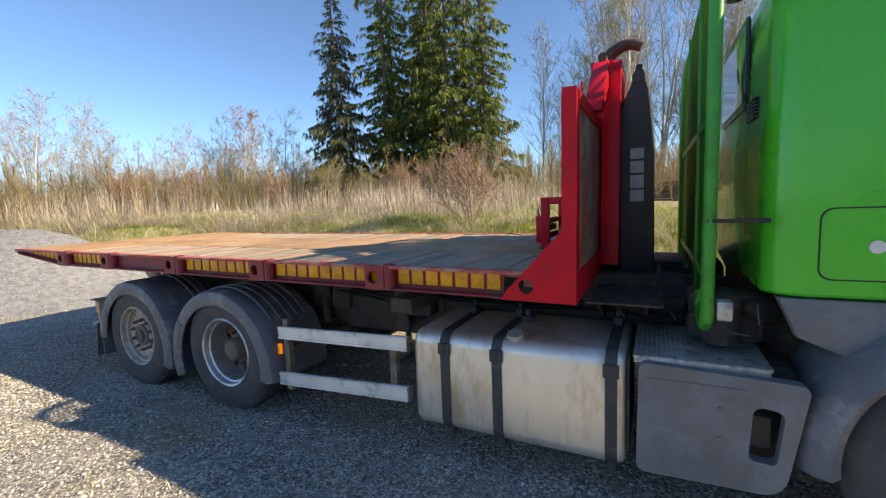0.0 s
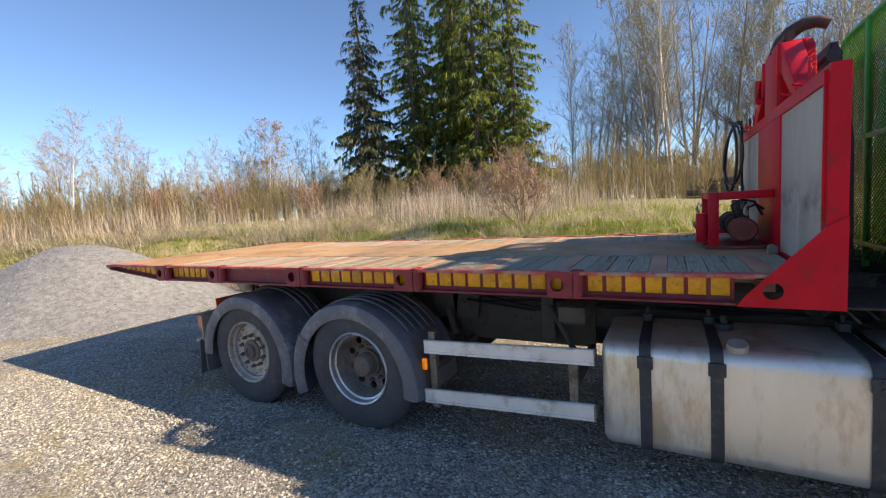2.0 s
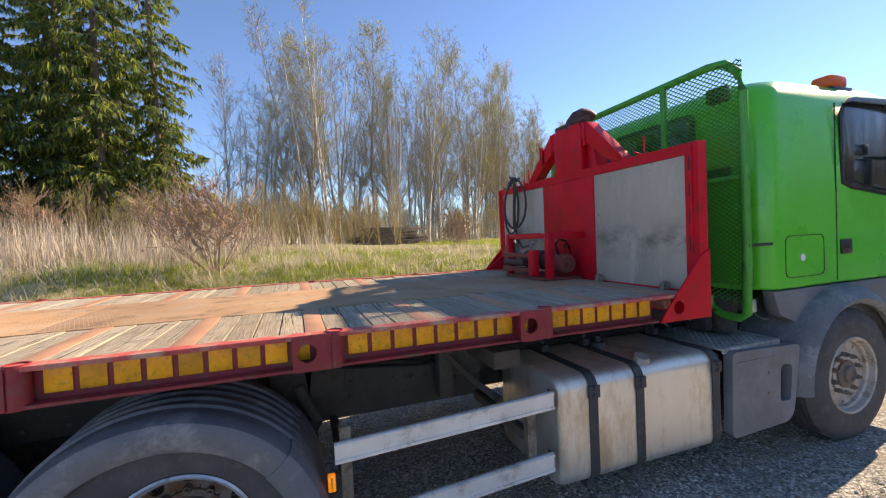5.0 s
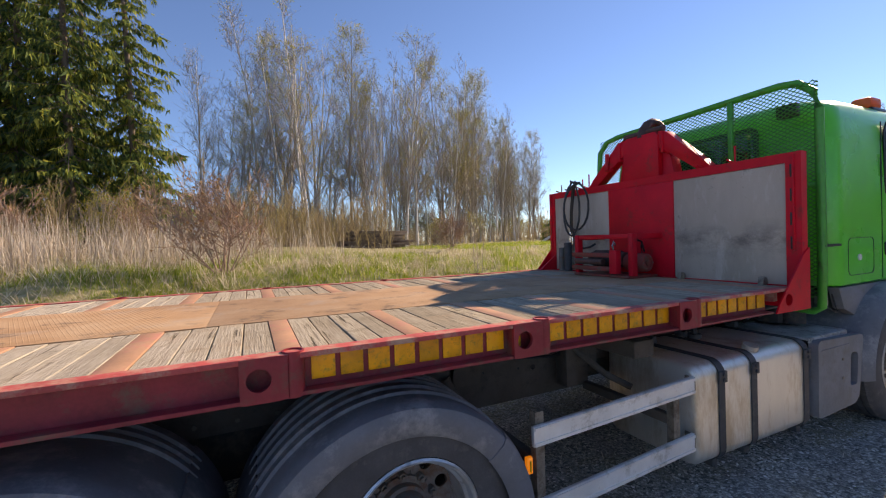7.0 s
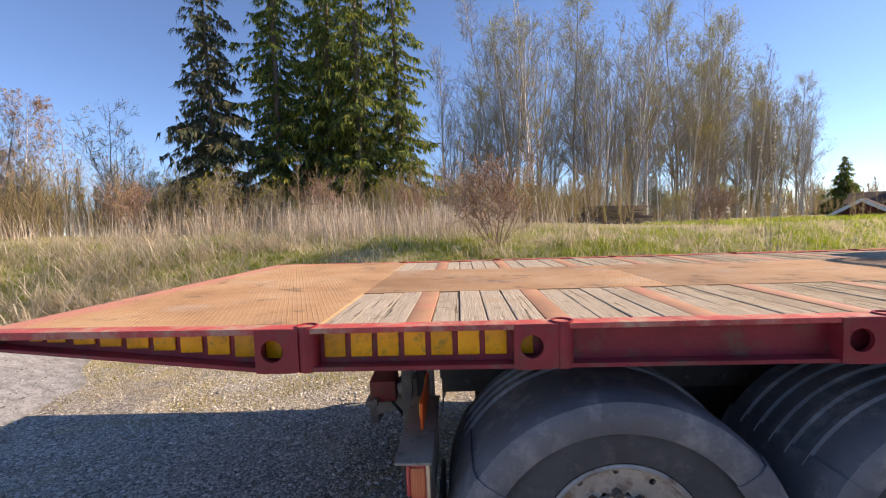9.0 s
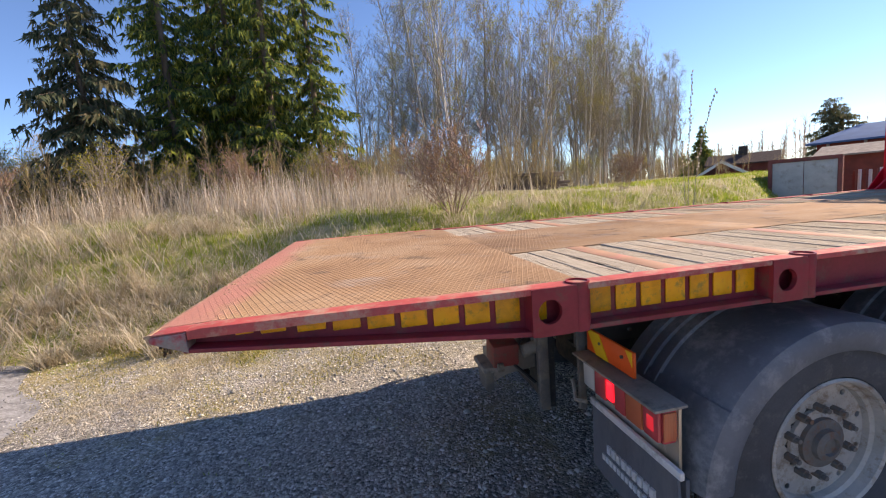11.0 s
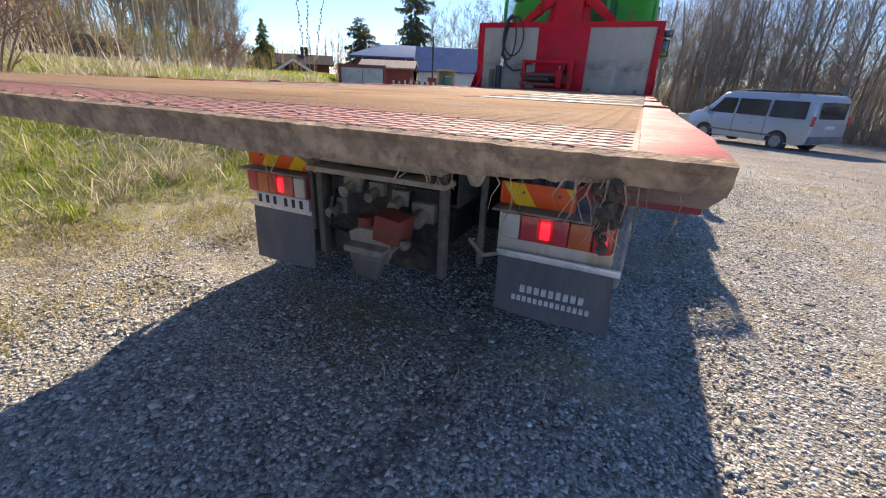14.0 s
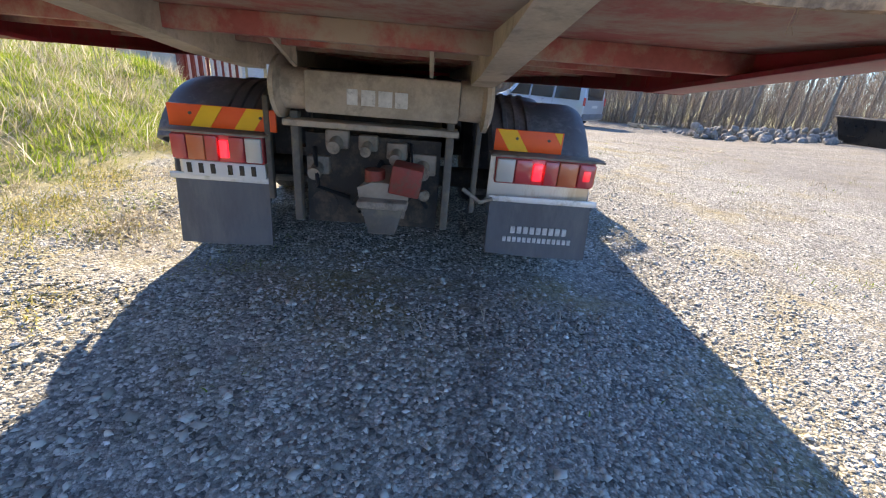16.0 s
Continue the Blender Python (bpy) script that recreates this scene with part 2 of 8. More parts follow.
M["rubber"] = mat("tyre_rubber", (0.07, 0.07, 0.073), 0.8, wear=(0.13, 0.125, 0.118), wear_amt=0.35, scale=6, vary=0.3, grain=120)
M["flap"] = mat("rubber_flap", (0.12, 0.125, 0.135), 0.65, wear=(0.16, 0.16, 0.16), wear_amt=0.5, scale=4, vary=0.25, stretch=(1, 1, 0.3))
M["rim"] = mat("rim_steel", (0.46, 0.42, 0.37), 0.6, 0.25, wear=(0.25, 0.17, 0.11), wear_amt=0.45, scale=7, vary=0.25)
M["rim_bright"] = mat("rim_alloy", (0.62, 0.62, 0.61), 0.38, 0.75, wear=(0.3, 0.27, 0.24), wear_amt=0.35, scale=7, vary=0.2)
M["disc_rust"] = mat("rusty_disc", (0.20, 0.175, 0.16), 0.7, 0.3, wear=(0.17, 0.085, 0.05), wear_amt=0.6, scale=9, vary=0.35)
M["hub"] = mat("hub_rust", (0.17, 0.15, 0.13), 0.75, 0.2, wear=(0.22, 0.11, 0.065), wear_amt=0.5, scale=14)
M["alu"] = mat("brushed_aluminium", (0.82, 0.78, 0.70), 0.42, 0.7, wear=(0.60, 0.50, 0.37), wear_amt=0.5, scale=2.6, vary=0.12, grain=140, stretch=(1, 1, 0.3))
M["alu_plate"] = mat("tread_aluminium", (0.50, 0.50, 0.48), 0.45, 0.7, wear=(0.22, 0.21, 0.19), wear_amt=0.5, scale=7)
M["rail"] = mat("guard_rail_aluminium", (0.78, 0.77, 0.74), 0.5, 0.35, wear=(0.45, 0.42, 0.36), wear_amt=0.35, scale=4, vary=0.12)
M["rail_end"] = mat("rail_post_steel", (0.26, 0.22, 0.17), 0.7, 0.3, wear=(0.13, 0.09, 0.06), wear_amt=0.6, scale=9)
M["strap"] = mat("strap_black", (0.045, 0.047, 0.05), 0.6, wear=(0.10, 0.095, 0.085), wear_amt=0.35, scale=9)
# rear steel and dust: lighter copies of the chassis pair, for the brighter tail
M["rear_steel_lit"] = mat("rear_steel_lit", (0.12, 0.108, 0.095), 0.75, wear=(0.20, 0.165, 0.12), wear_amt=0.55, scale=5)
M["rear_dust_lit"] = mat("rear_dust_lit", (0.30, 0.25, 0.20), 0.85, wear=(0.14, 0.12, 0.10), wear_amt=0.4, scale=5)
# chassis black and dust, darkened further to carry the shade under the platform
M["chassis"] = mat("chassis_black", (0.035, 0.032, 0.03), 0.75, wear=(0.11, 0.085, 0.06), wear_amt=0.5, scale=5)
M["chassis_dust_shaded"] = mat("chassis_dust_shaded", (0.10, 0.083, 0.067), 0.85, wear=(0.07, 0.058, 0.048), wear_amt=0.4, scale=5)
M["arm"] = mat("lift_arm_black", (0.035, 0.037, 0.042), 0.5, wear=(0.08, 0.07, 0.06), wear_amt=0.3, scale=4)
M["hook"] = mat("hook_rust", (0.10, 0.05, 0.04), 0.6, 0.3, wear=(0.20, 0.10, 0.07), wear_amt=0.4, scale=12)
M["mark"] = mat("white_marking", (0.66, 0.65, 0.62), 0.6, wear=(0.35, 0.34, 0.32), wear_amt=0.3, scale=20, relief=0)
M["mark_grey"] = mat("grey_marking", (0.42, 0.42, 0.41), 0.6, relief=0)
M["yellow"] = mat("reflective_tape", (0.88, 0.36, 0.005), 0.35, wear=(0.38, 0.22, 0.03), wear_amt=0.4, scale=16, vary=0.2, random=0.45)
M["orange_panel"] = mat("marker_orange", (1.0, 0.115, 0.015), 0.4, vary=0.1, relief=0)
M["yellow_panel"] = mat("marker_yellow", (0.95, 0.54, 0.015), 0.4, vary=0.1, relief=0)
M["black"] = mat("black_gloss", (0.012, 0.012, 0.013), 0.3, vary=0.2, relief=0)
M["hose"] = mat("hose_rubber", (0.016, 0.017, 0.02), 0.35, vary=0.3, relief=0)
M["chrome"] = mat("bright_steel", (0.6, 0.6, 0.6), 0.25, 0.95, vary=0.1, relief=0)
M["white"] = mat("white_plastic", (0.7, 0.7, 0.68), 0.4, vary=0.08, relief=0)
M["silver"] = mat("silver_paint", (0.45, 0.485, 0.525), 0.3, 0.35, coat=0.5, vary=0.06, relief=0, scale=1)
M["car_grey"] = mat("car_grey", (0.22, 0.24, 0.27), 0.3, 0.4, coat=0.5, vary=0.06, relief=0, scale=1)
M["cream"] = mat("cream_plastic", (0.78, 0.65, 0.36), 0.5, wear=(0.55, 0.47, 0.28), wear_amt=0.3, scale=1.5)
M["bark"] = mat("bark_grey", (0.33, 0.285, 0.24), 0.9, wear=(0.24, 0.205, 0.17), wear_amt=0.4, scale=3, vary=0.35, grain=30, relief=0.5)
M["birch"] = mat("birch_bark", (0.66, 0.63, 0.58), 0.8, wear=(0.17, 0.145, 0.125), wear_amt=0.4, scale=2.6, vary=0.25, grain=25, stretch=(1, 1, 2.5))
M["twig"] = mat("twig_brown", (0.31, 0.265, 0.22), 0.9, vary=0.3, relief=0)
M["twig_red"] = mat("twig_reddish", (0.32, 0.215, 0.16), 0.9, vary=0.3, relief=0)
M["spruce_bark"] = mat("spruce_bark", (0.15, 0.115, 0.09), 0.9, vary=0.3, scale=4, relief=0.5)
M["needle"] = leaf_mat("needles", [(0, (0.05, 0.095, 0.045)), (0.45, (0.12, 0.185, 0.06)), (0.78, (0.27, 0.33, 0.07)), (1, (0.47, 0.47, 0.09))], 0.55)
M["needle_dull"] = leaf_mat("needles_dull", [(0, (0.07, 0.10, 0.06)), (0.6, (0.14, 0.165, 0.095)), (1, (0.25, 0.20, 0.12))], 0.5)
M["bud"] = leaf_mat("spring_leaves", [(0, (0.26, 0.27, 0.035)), (0.6, (0.42, 0.40, 0.05)), (1, (0.48, 0.36, 0.08))], 0.5)
M["bud_brown"] = leaf_mat("dry_leaves", [(0, (0.26, 0.13, 0.06)), (0.6, (0.42, 0.23, 0.10)), (1, (0.52, 0.35, 0.15))], 0.4)
M["grass"] = leaf_mat("green_grass", [(0, (0.15, 0.23, 0.02)), (0.5, (0.28, 0.40, 0.04)), (0.8, (0.44, 0.49, 0.09)), (1, (0.68, 0.60, 0.30))], 0.55)
# shadow side of the small roofs, put into one dark colour
M["roof_shaded"] = mat("dark_roof_shaded", (0.075, 0.06, 0.058), 0.9, vary=0.3, spec=0.1)
M["teal"] = mat("teal_plastic", (0.05, 0.22, 0.20), 0.5, vary=0.2)
M["board_pale"] = mat("weathered_timber", (0.46, 0.36, 0.22), 0.85, wear=(0.28, 0.22, 0.15), wear_amt=0.5, scale=6, vary=0.3)
M["sward"] = leaf_mat("yard_sward", [(0, (0.22, 0.26, 0.04)), (0.4, (0.42, 0.38, 0.10)), (1, (0.70, 0.58, 0.28))], 0.45)
M["straw"] = leaf_mat("dry_grass", [(0, (0.34, 0.28, 0.18)), (0.5, (0.66, 0.575, 0.43)), (1, (0.90, 0.84, 0.69))], 0.5)
M["reed"] = leaf_mat("dry_stems", [(0, (0.36, 0.29, 0.22)), (0.5, (0.64, 0.55, 0.45)), (1, (0.88, 0.81, 0.70))], 0.35)
M["ochre"] = leaf_mat("ochre_twigs", [(0, (0.22, 0.165, 0.10)), (0.5, (0.36, 0.29, 0.13)), (1, (0.47, 0.40, 0.14))], 0.35)
M["thicket"] = leaf_mat("thicket", [(0, (0.20, 0.155, 0.11)), (0.5, (0.34, 0.275, 0.175)), (1, (0.47, 0.40, 0.21))], 0.35)
M["sapling"] = leaf_mat("saplings", [(0, (0.23, 0.19, 0.16)), (0.5, (0.39, 0.33, 0.28)), (1, (0.58, 0.51, 0.44))], 0.4)
M["clod"] = mat("soil_clod", (0.075, 0.055, 0.04), 0.95, wear=(0.15, 0.11, 0.075), wear_amt=0.4, scale=60, vary=0.4, relief=0.8)
M["film"] = mat("plastic_film", (0.42, 0.40, 0.37), 0.5, wear=(0.25, 0.21, 0.16), wear_amt=0.4, scale=40)
M["edge_mud"] = mat("muddy_edge", (0.43, 0.28, 0.17), 0.9, wear=(0.24, 0.155, 0.10), wear_amt=0.6, scale=22, vary=0.5, relief=0.9)
M["stone"] = stone_mat("loose_stone", [(0, (0.25, 0.242, 0.218)), (0.35, (0.48, 0.46, 0.405)), (0.7, (0.65, 0.62, 0.545)), (0.92, (0.74, 0.715, 0.64)), (1, (0.90, 0.88, 0.84))])
M["heap_stone"] = stone_mat("heap_stone", [(0, (0.13, 0.135, 0.14)), (0.5, (0.27, 0.28, 0.285)), (1, (0.52, 0.53, 0.53))])
M["rubble"] = mat("field_stone", (0.30, 0.285, 0.265), 0.85, wear=(0.18, 0.17, 0.15), wear_amt=0.5, scale=3, vary=0.35, random=0.6)
M["pile"] = mat("pile_gravel", (0.215, 0.222, 0.228), 0.92, scale=9, grain=42, vary=0.6, relief=1.0)
M["glass_dark"] = mat("tinted_glass", (0.02, 0.026, 0.03), 0.08, vary=0.1, relief=0, spec=0.8, coat=0.5)
M["wood_grey"] = None
M["roof_blue"] = mat("blue_roof", (0.075, 0.155, 0.30), 0.85, 0.0, spec=0.05, scale=1, vary=0.15)
M["shed_red"] = mat("red_boards", (0.22, 0.05, 0.035), 0.8, scale=2, vary=0.3)
M["cont"] = mat("container_grey", (0.42, 0.42, 0.40), 0.6, wear=(0.30, 0.27, 0.23), wear_amt=0.3, scale=1.5)
M["cont_red"] = mat("container_red", (0.20, 0.05, 0.045), 0.65, wear=(0.14, 0.06, 0.04), wear_amt=0.4, scale=2)
M["rust_red"] = mat("machine_red", (0.25, 0.04, 0.03), 0.6, wear=(0.15, 0.08, 0.05), wear_amt=0.5, scale=6)


def lamp_mat(name, col, glow=0.0):
    m, nt, b = nodes_of(name)
    b.inputs["Base Color"].default_value = (*col, 1)
    b.inputs["Roughness"].default_value = 0.18
    b.inputs["Coat Weight"].default_value = 0.6
    w = nt.nodes.new("ShaderNodeTexWave")
    w.inputs["Scale"].default_value = 28
    nt.links.new(nt.nodes.new("ShaderNodeTexCoord").outputs["Object"], w.inputs["Vector"])
    bump(nt, b, w.outputs[1], 0.25, 0.003)
    if glow:
        b.inputs["Emission Color"].default_value = (*col, 1)
        b.inputs["Emission Strength"].default_value = glow
    return m


M["lens_red"] = lamp_mat("red_lens", (0.58, 0.07, 0.07))
M["lens_lit"] = lamp_mat("lit_red_lens", (0.9, 0.02, 0.04), 0.7)
M["lens_dim"] = lamp_mat("dim_red_lens", (0.75, 0.03, 0.045), 0.3)
M["lens_amber"] = lamp_mat("amber_lens", (0.62, 0.15, 0.06))
M["lens_clear"] = lamp_mat("clear_lens", (0.55, 0.53, 0.48))
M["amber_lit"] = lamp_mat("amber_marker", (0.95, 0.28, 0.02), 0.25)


def board_mat():
    """Weathered grey deck boards with grain along y, cracks and rusty dust; paler towards the tail."""
    m, nt, b = nodes_of("deck_board")
    tc = nt.nodes.new("ShaderNodeTexCoord").outputs["Object"]
    pos = nt.nodes.new("ShaderNodeNewGeometry").outputs["Position"]
    info = nt.nodes.new("ShaderNodeObjectInfo")
    shift = mix_col(nt, 1.0, tc, info.outputs["Random"], "ADD")
    grain = noise_node(nt, 34, 6, 0.7, shift, (3.5, 0.16, 1))
    c = ramp_node(nt, grain, [(0.28, (0.23, 0.195, 0.145)), (0.5, (0.40, 0.355, 0.28)), (0.72, (0.53, 0.48, 0.39))])
    tint = ramp_node(nt, info.outputs["Random"], [(0, (0.78, 0.76, 0.71)), (0.5, (0.95, 0.93, 0.88)), (1, (1.08, 1.06, 1.0))])
    c = mix_col(nt, 1.0, c, tint, "MULTIPLY")
    # paler colour over the tail half, its border broken up by noise
    sep = nt.nodes.new("ShaderNodeSeparateXYZ")
    nt.links.new(pos, sep.inputs[0])
    pale = math_node(nt, "MULTIPLY", math_node(nt, "ADD", sep.outputs["X"], 2.6), -0.7)
    pale = math_node(nt, "ADD", pale, math_node(nt, "MULTIPLY", math_node(nt, "SUBTRACT", noise_node(nt, 2.2, 6, 0.7, pos), 0.5), 3.0), True)
    c = mix_col(nt, math_node(nt, "MULTIPLY", pale, 0.5), c, ramp_node(nt, grain, [(0.3, (0.45, 0.40, 0.32)), (0.7, (0.60, 0.545, 0.455))]))
    stain = ramp_node(nt, noise_node(nt, 2.6, 6, 0.7, pos), [(0.54, (0, 0, 0)), (0.74, (0.55, 0.55, 0.55))])
    c = mix_col(nt, stain, c, (0.42, 0.29, 0.18))
    dirt = ramp_node(nt, noise_node(nt, 7, 7, 0.75, pos), [(0.56, (0, 0, 0)), (0.70, (0.6, 0.6, 0.6))])
    c = mix_col(nt, dirt, c, (0.15, 0.14, 0.10))
    crack = ramp_node(nt, noise_node(nt, 11, 5, 0.65, shift, (4.0, 0.14, 1)), [(0.33, (1, 1, 1)), (0.385, (0, 0, 0))])
    c = mix_col(nt, math_node(nt, "MULTIPLY", crack, 0.8), c, (0.06, 0.052, 0.042))
    nt.links.new(c, b.inputs["Base Color"])
    b.inputs["Roughness"].default_value = 1.0
    b.inputs["Specular IOR Level"].default_value = 0.04
    bump(nt, b, math_node(nt, "SUBTRACT", grain, crack), 0.9, 0.007)
    return m


def tread_mat():
    """Rusty, dust-covered tread plate, redder where the paint survives towards the tail."""
    m, nt, b = nodes_of("tread_plate")
    p = nt.nodes.new("ShaderNodeNewGeometry").outputs["Position"]
    sep = nt.nodes.new("ShaderNodeSeparateXYZ")
    nt.links.new(p, sep.inputs[0])
    big = noise_node(nt, 1.6, 7, 0.65, p)
    c = ramp_node(nt, big, [(0.25, (0.31, 0.18, 0.10)), (0.5, (0.455, 0.285, 0.16)), (0.75, (0.54, 0.395, 0.26))])
    red = math_node(nt, "MULTIPLY", math_node(nt, "ADD", sep.outputs["X"], 6.07), -9.0)
    red = math_node(nt, "ADD", red, math_node(nt, "MULTIPLY", math_node(nt, "SUBTRACT", noise_node(nt, 5, 6, 0.7, p), 0.5), 3.0), True)
    c = mix_col(nt, math_node(nt, "MULTIPLY", red, 0.9, True), c, (0.56, 0.245, 0.19))
    pale = ramp_node(nt, noise_node(nt, 2.4, 8, 0.7, p), [(0.54, (0, 0, 0)), (0.68, (0.8, 0.8, 0.8))])
    clear = math_node(nt, "SUBTRACT", 1.0, math_node(nt, "MULTIPLY", red, 0.75))
    c = mix_col(nt, math_node(nt, "MULTIPLY", pale, clear), c, (0.42, 0.34, 0.27))
    mud = ramp_node(nt, noise_node(nt, 4.5, 7, 0.7, p), [(0.56, (0, 0, 0)), (0.66, (0.75, 0.75, 0.75))])
    c = mix_col(nt, math_node(nt, "MULTIPLY", mud, clear), c, (0.17, 0.125, 0.09))
    c = mix_col(nt, 0.35, c, ramp_node(nt, noise_node(nt, 130, 3, 0.6, p), [(0.3, (0.5, 0.5, 0.5)), (0.7, (1.1, 1.1, 1.1))]), "MULTIPLY")
    nt.links.new(c, b.inputs["Base Color"])
    nt.links.new(math_node(nt, "SUBTRACT", 0.92, math_node(nt, "MULTIPLY", red, 0.2)), b.inputs["Roughness"])
    b.inputs["Specular IOR Level"].default_value = 0.3
    bump(nt, b, noise_node(nt, 160, 3, 0.6, p), 0.3, 0.003)
    return m


M["board"] = board_mat()
M["tread"] = tread_mat()
M["strip"] = mat("worn_strip", (0.46, 0.26, 0.155), 0.62, wear=(0.55, 0.22, 0.17), wear_amt=0.45, scale=3.5, vary=0.25, spec=0.35)


def ply_mat():
    """Grey-tan plywood: pale upright scuffs and a dark smear where loads rub."""
    m, nt, b = nodes_of("headboard_plywood")
    pos = nt.nodes.new("ShaderNodeNewGeometry").outputs["Position"]
    sep = nt.nodes.new("ShaderNodeSeparateXYZ")
    nt.links.new(pos, sep.inputs[0])
    c = ramp_node(nt, noise_node(nt, 2.4, 6, 0.6, pos, (1, 1, 0.35)), [(0.3, (0.37, 0.315, 0.25)), (0.7, (0.52, 0.455, 0.375))])
    pale = ramp_node(nt, noise_node(nt, 6, 7, 0.7, pos, (1, 1, 0.3)), [(0.54, (0, 0, 0)), (0.70, (0.7, 0.7, 0.7))])
    c = mix_col(nt, pale, c, (0.60, 0.56, 0.50))
    band = math_node(nt, "SUBTRACT", 1.0, math_node(nt, "MULTIPLY", math_node(nt, "ABSOLUTE", math_node(nt, "SUBTRACT", sep.outputs["Z"], 1.60)), 6.0), True)
    smear = ramp_node(nt, noise_node(nt, 4.5, 8, 0.72, pos, (1, 1, 1.6)), [(0.42, (0, 0, 0)), (0.62, (1, 1, 1))])
    c = mix_col(nt, math_node(nt, "MULTIPLY", math_node(nt, "MULTIPLY", band, smear), 0.8), c, (0.13, 0.115, 0.10))
    spot = ramp_node(nt, noise_node(nt, 16, 6, 0.7, pos), [(0.62, (0, 0, 0)), (0.70, (0.6, 0.6, 0.6))])
    c = mix_col(nt, spot, c, (0.20, 0.175, 0.15))
    nt.links.new(c, b.inputs["Base Color"])
    b.inputs["Roughness"].default_value = 0.8
    bump(nt, b, noise_node(nt, 90, 3, 0.6, pos), 0.2, 0.003)
    return m


M["ply"] = ply_mat()
del M["wood_grey"]

# ---- mesh helpers ----
BASE = {}


def thing(name, loc, label, category, group="", kind="", turn=(0, 0, 0)):
    ob = new(name)
    ob.location = loc
    ob.rotation_euler = [radians(a) for a in turn]
    ob.empty_display_size = 0.2
    BASE[ob] = Vector(loc)
    return tagged(ob, label, category, group, kind)


def finish(me, smooth=40):
    if smooth:
        me.shade_smooth()
        me.set_sharp_from_angle(angle=radians(smooth))


def mesh_of(name, bm, material, smooth=40):
    me = bpy.data.meshes.new(name)
    bmesh.ops.recalc_face_normals(bm, faces=bm.faces)
    bm.to_mesh(me)
    bm.free()
    me.materials.append(material)
    finish(me, smooth)
    return me


def part(name, bm, material, parent, label="", smooth=40):
    base = BASE[parent]
    bmesh.ops.translate(bm, verts=bm.verts, vec=-base)
    ob = new(name, mesh_of(name, bm, material, smooth))
    ob.parent = parent
    BASE[ob] = base
    return tagged(ob, label)


def solo(name, bm, material, loc, label, category, group="", kind="", smooth=40):
    bmesh.ops.translate(bm, verts=bm.verts, vec=-Vector(loc))
    ob = new(name, mesh_of(name, bm, material, smooth))
    ob.location = loc
    BASE[ob] = Vector(loc)
    return tagged(ob, label, category, group, kind)


def raw_mesh(name, verts, faces, material, smooth=0):
    """faces: array (n, 3) or (n, 4)."""
    verts, faces = np.asarray(verts, dtype=np.float32), np.asarray(faces, dtype=np.int32)
    me = bpy.data.meshes.new(name)
    k = faces.shape[1]
    me.vertices.add(len(verts))
    me.vertices.foreach_set("co", verts.ravel())
    me.loops.add(faces.size)
    me.loops.foreach_set("vertex_index", faces.ravel())
    me.polygons.add(len(faces))
    me.polygons.foreach_set("loop_start", np.arange(0, faces.size, k, dtype=np.int32))
    me.update(calc_edges=True)
    me.validate()
    me.materials.append(material)
    finish(me, smooth)
    return me


def B():
    return bmesh.new()


def bx(bm, x0, x1, y0, y1, z0, z1, bev=0.0, seg=2):
    c = Vector(((x0 + x1) / 2, (y0 + y1) / 2, (z0 + z1) / 2))
    r = bmesh.ops.create_cube(bm, size=1, matrix=Matrix.Translation(c) @ Matrix.Diagonal((abs(x1 - x0), abs(y1 - y0), abs(z1 - z0), 1)))
    if bev:
        es = list({e for v in r["verts"] for e in v.link_edges})
        bmesh.ops.bevel(bm, geom=es, offset=bev, segments=seg, affect="EDGES", profile=0.5)
    return bm


def cy(bm, a, b, r, r2=None, n=20, caps=True):
    a, b = Vector(a), Vector(b)
    d = b - a
    q = d.to_track_quat("Z", "Y").to_matrix().to_4x4()
    bmesh.ops.create_cone(bm, cap_ends=caps, segments=n, radius1=r, radius2=r if r2 is None else r2, depth=d.length, matrix=Matrix.Translation((a + b) / 2) @ q)
    return bm


def tube(bm, pts, r, n=8, taper=None):
    pts = [Vector(p) for p in pts]
    rings = []
    up = Vector((0.13, 0.27, 0.95)).normalized()
    for i, p in enumerate(pts):
        d = (pts[min(i + 1, len(pts) - 1)] - pts[max(i - 1, 0)]).normalized()
        s = d.cross(up)
        if s.length < 0.15:
            s = d.cross(Vector((1, 0, 0)))
        s.normalize()
        t = s.cross(d)
        rr = r if taper is None else r + (taper - r) * i / (len(pts) - 1)
        rings.append([bm.verts.new(p + rr * (math.cos(2 * math.pi * k / n) * s + math.sin(2 * math.pi * k / n) * t)) for k in range(n)])
    for a, b in zip(rings, rings[1:]):
        for k in range(n):
            bm.faces.new((a[k], a[(k + 1) % n], b[(k + 1) % n], b[k]))
    bm.faces.new(rings[0][::-1])
    bm.faces.new(rings[-1])
    return bm


def prism(bm, poly, axis, lo, hi, bev=0.0):
    """Extrude a 2D outline along an axis: the outline's coordinates are the two other axes in order."""
    def at(u, w, h):
        return {"x": (h, u, w), "y": (u, h, w), "z": (u, w, h)}[axis]
    a = [bm.verts.new(at(u, w, lo)) for u, w in poly]
    b = [bm.verts.new(at(u, w, hi)) for u, w in poly]
    fs = [bm.faces.new(a), bm.faces.new(b[::-1])]
    n = len(poly)
    for i in range(n):
        fs.append(bm.faces.new((a[i], b[i], b[(i + 1) % n], a[(i + 1) % n])))
    if bev:
        bmesh.ops.bevel(bm, geom=list({e for f in fs[:2] for e in f.edges}), offset=bev, segments=2, affect="EDGES", profile=0.5)
    return bm


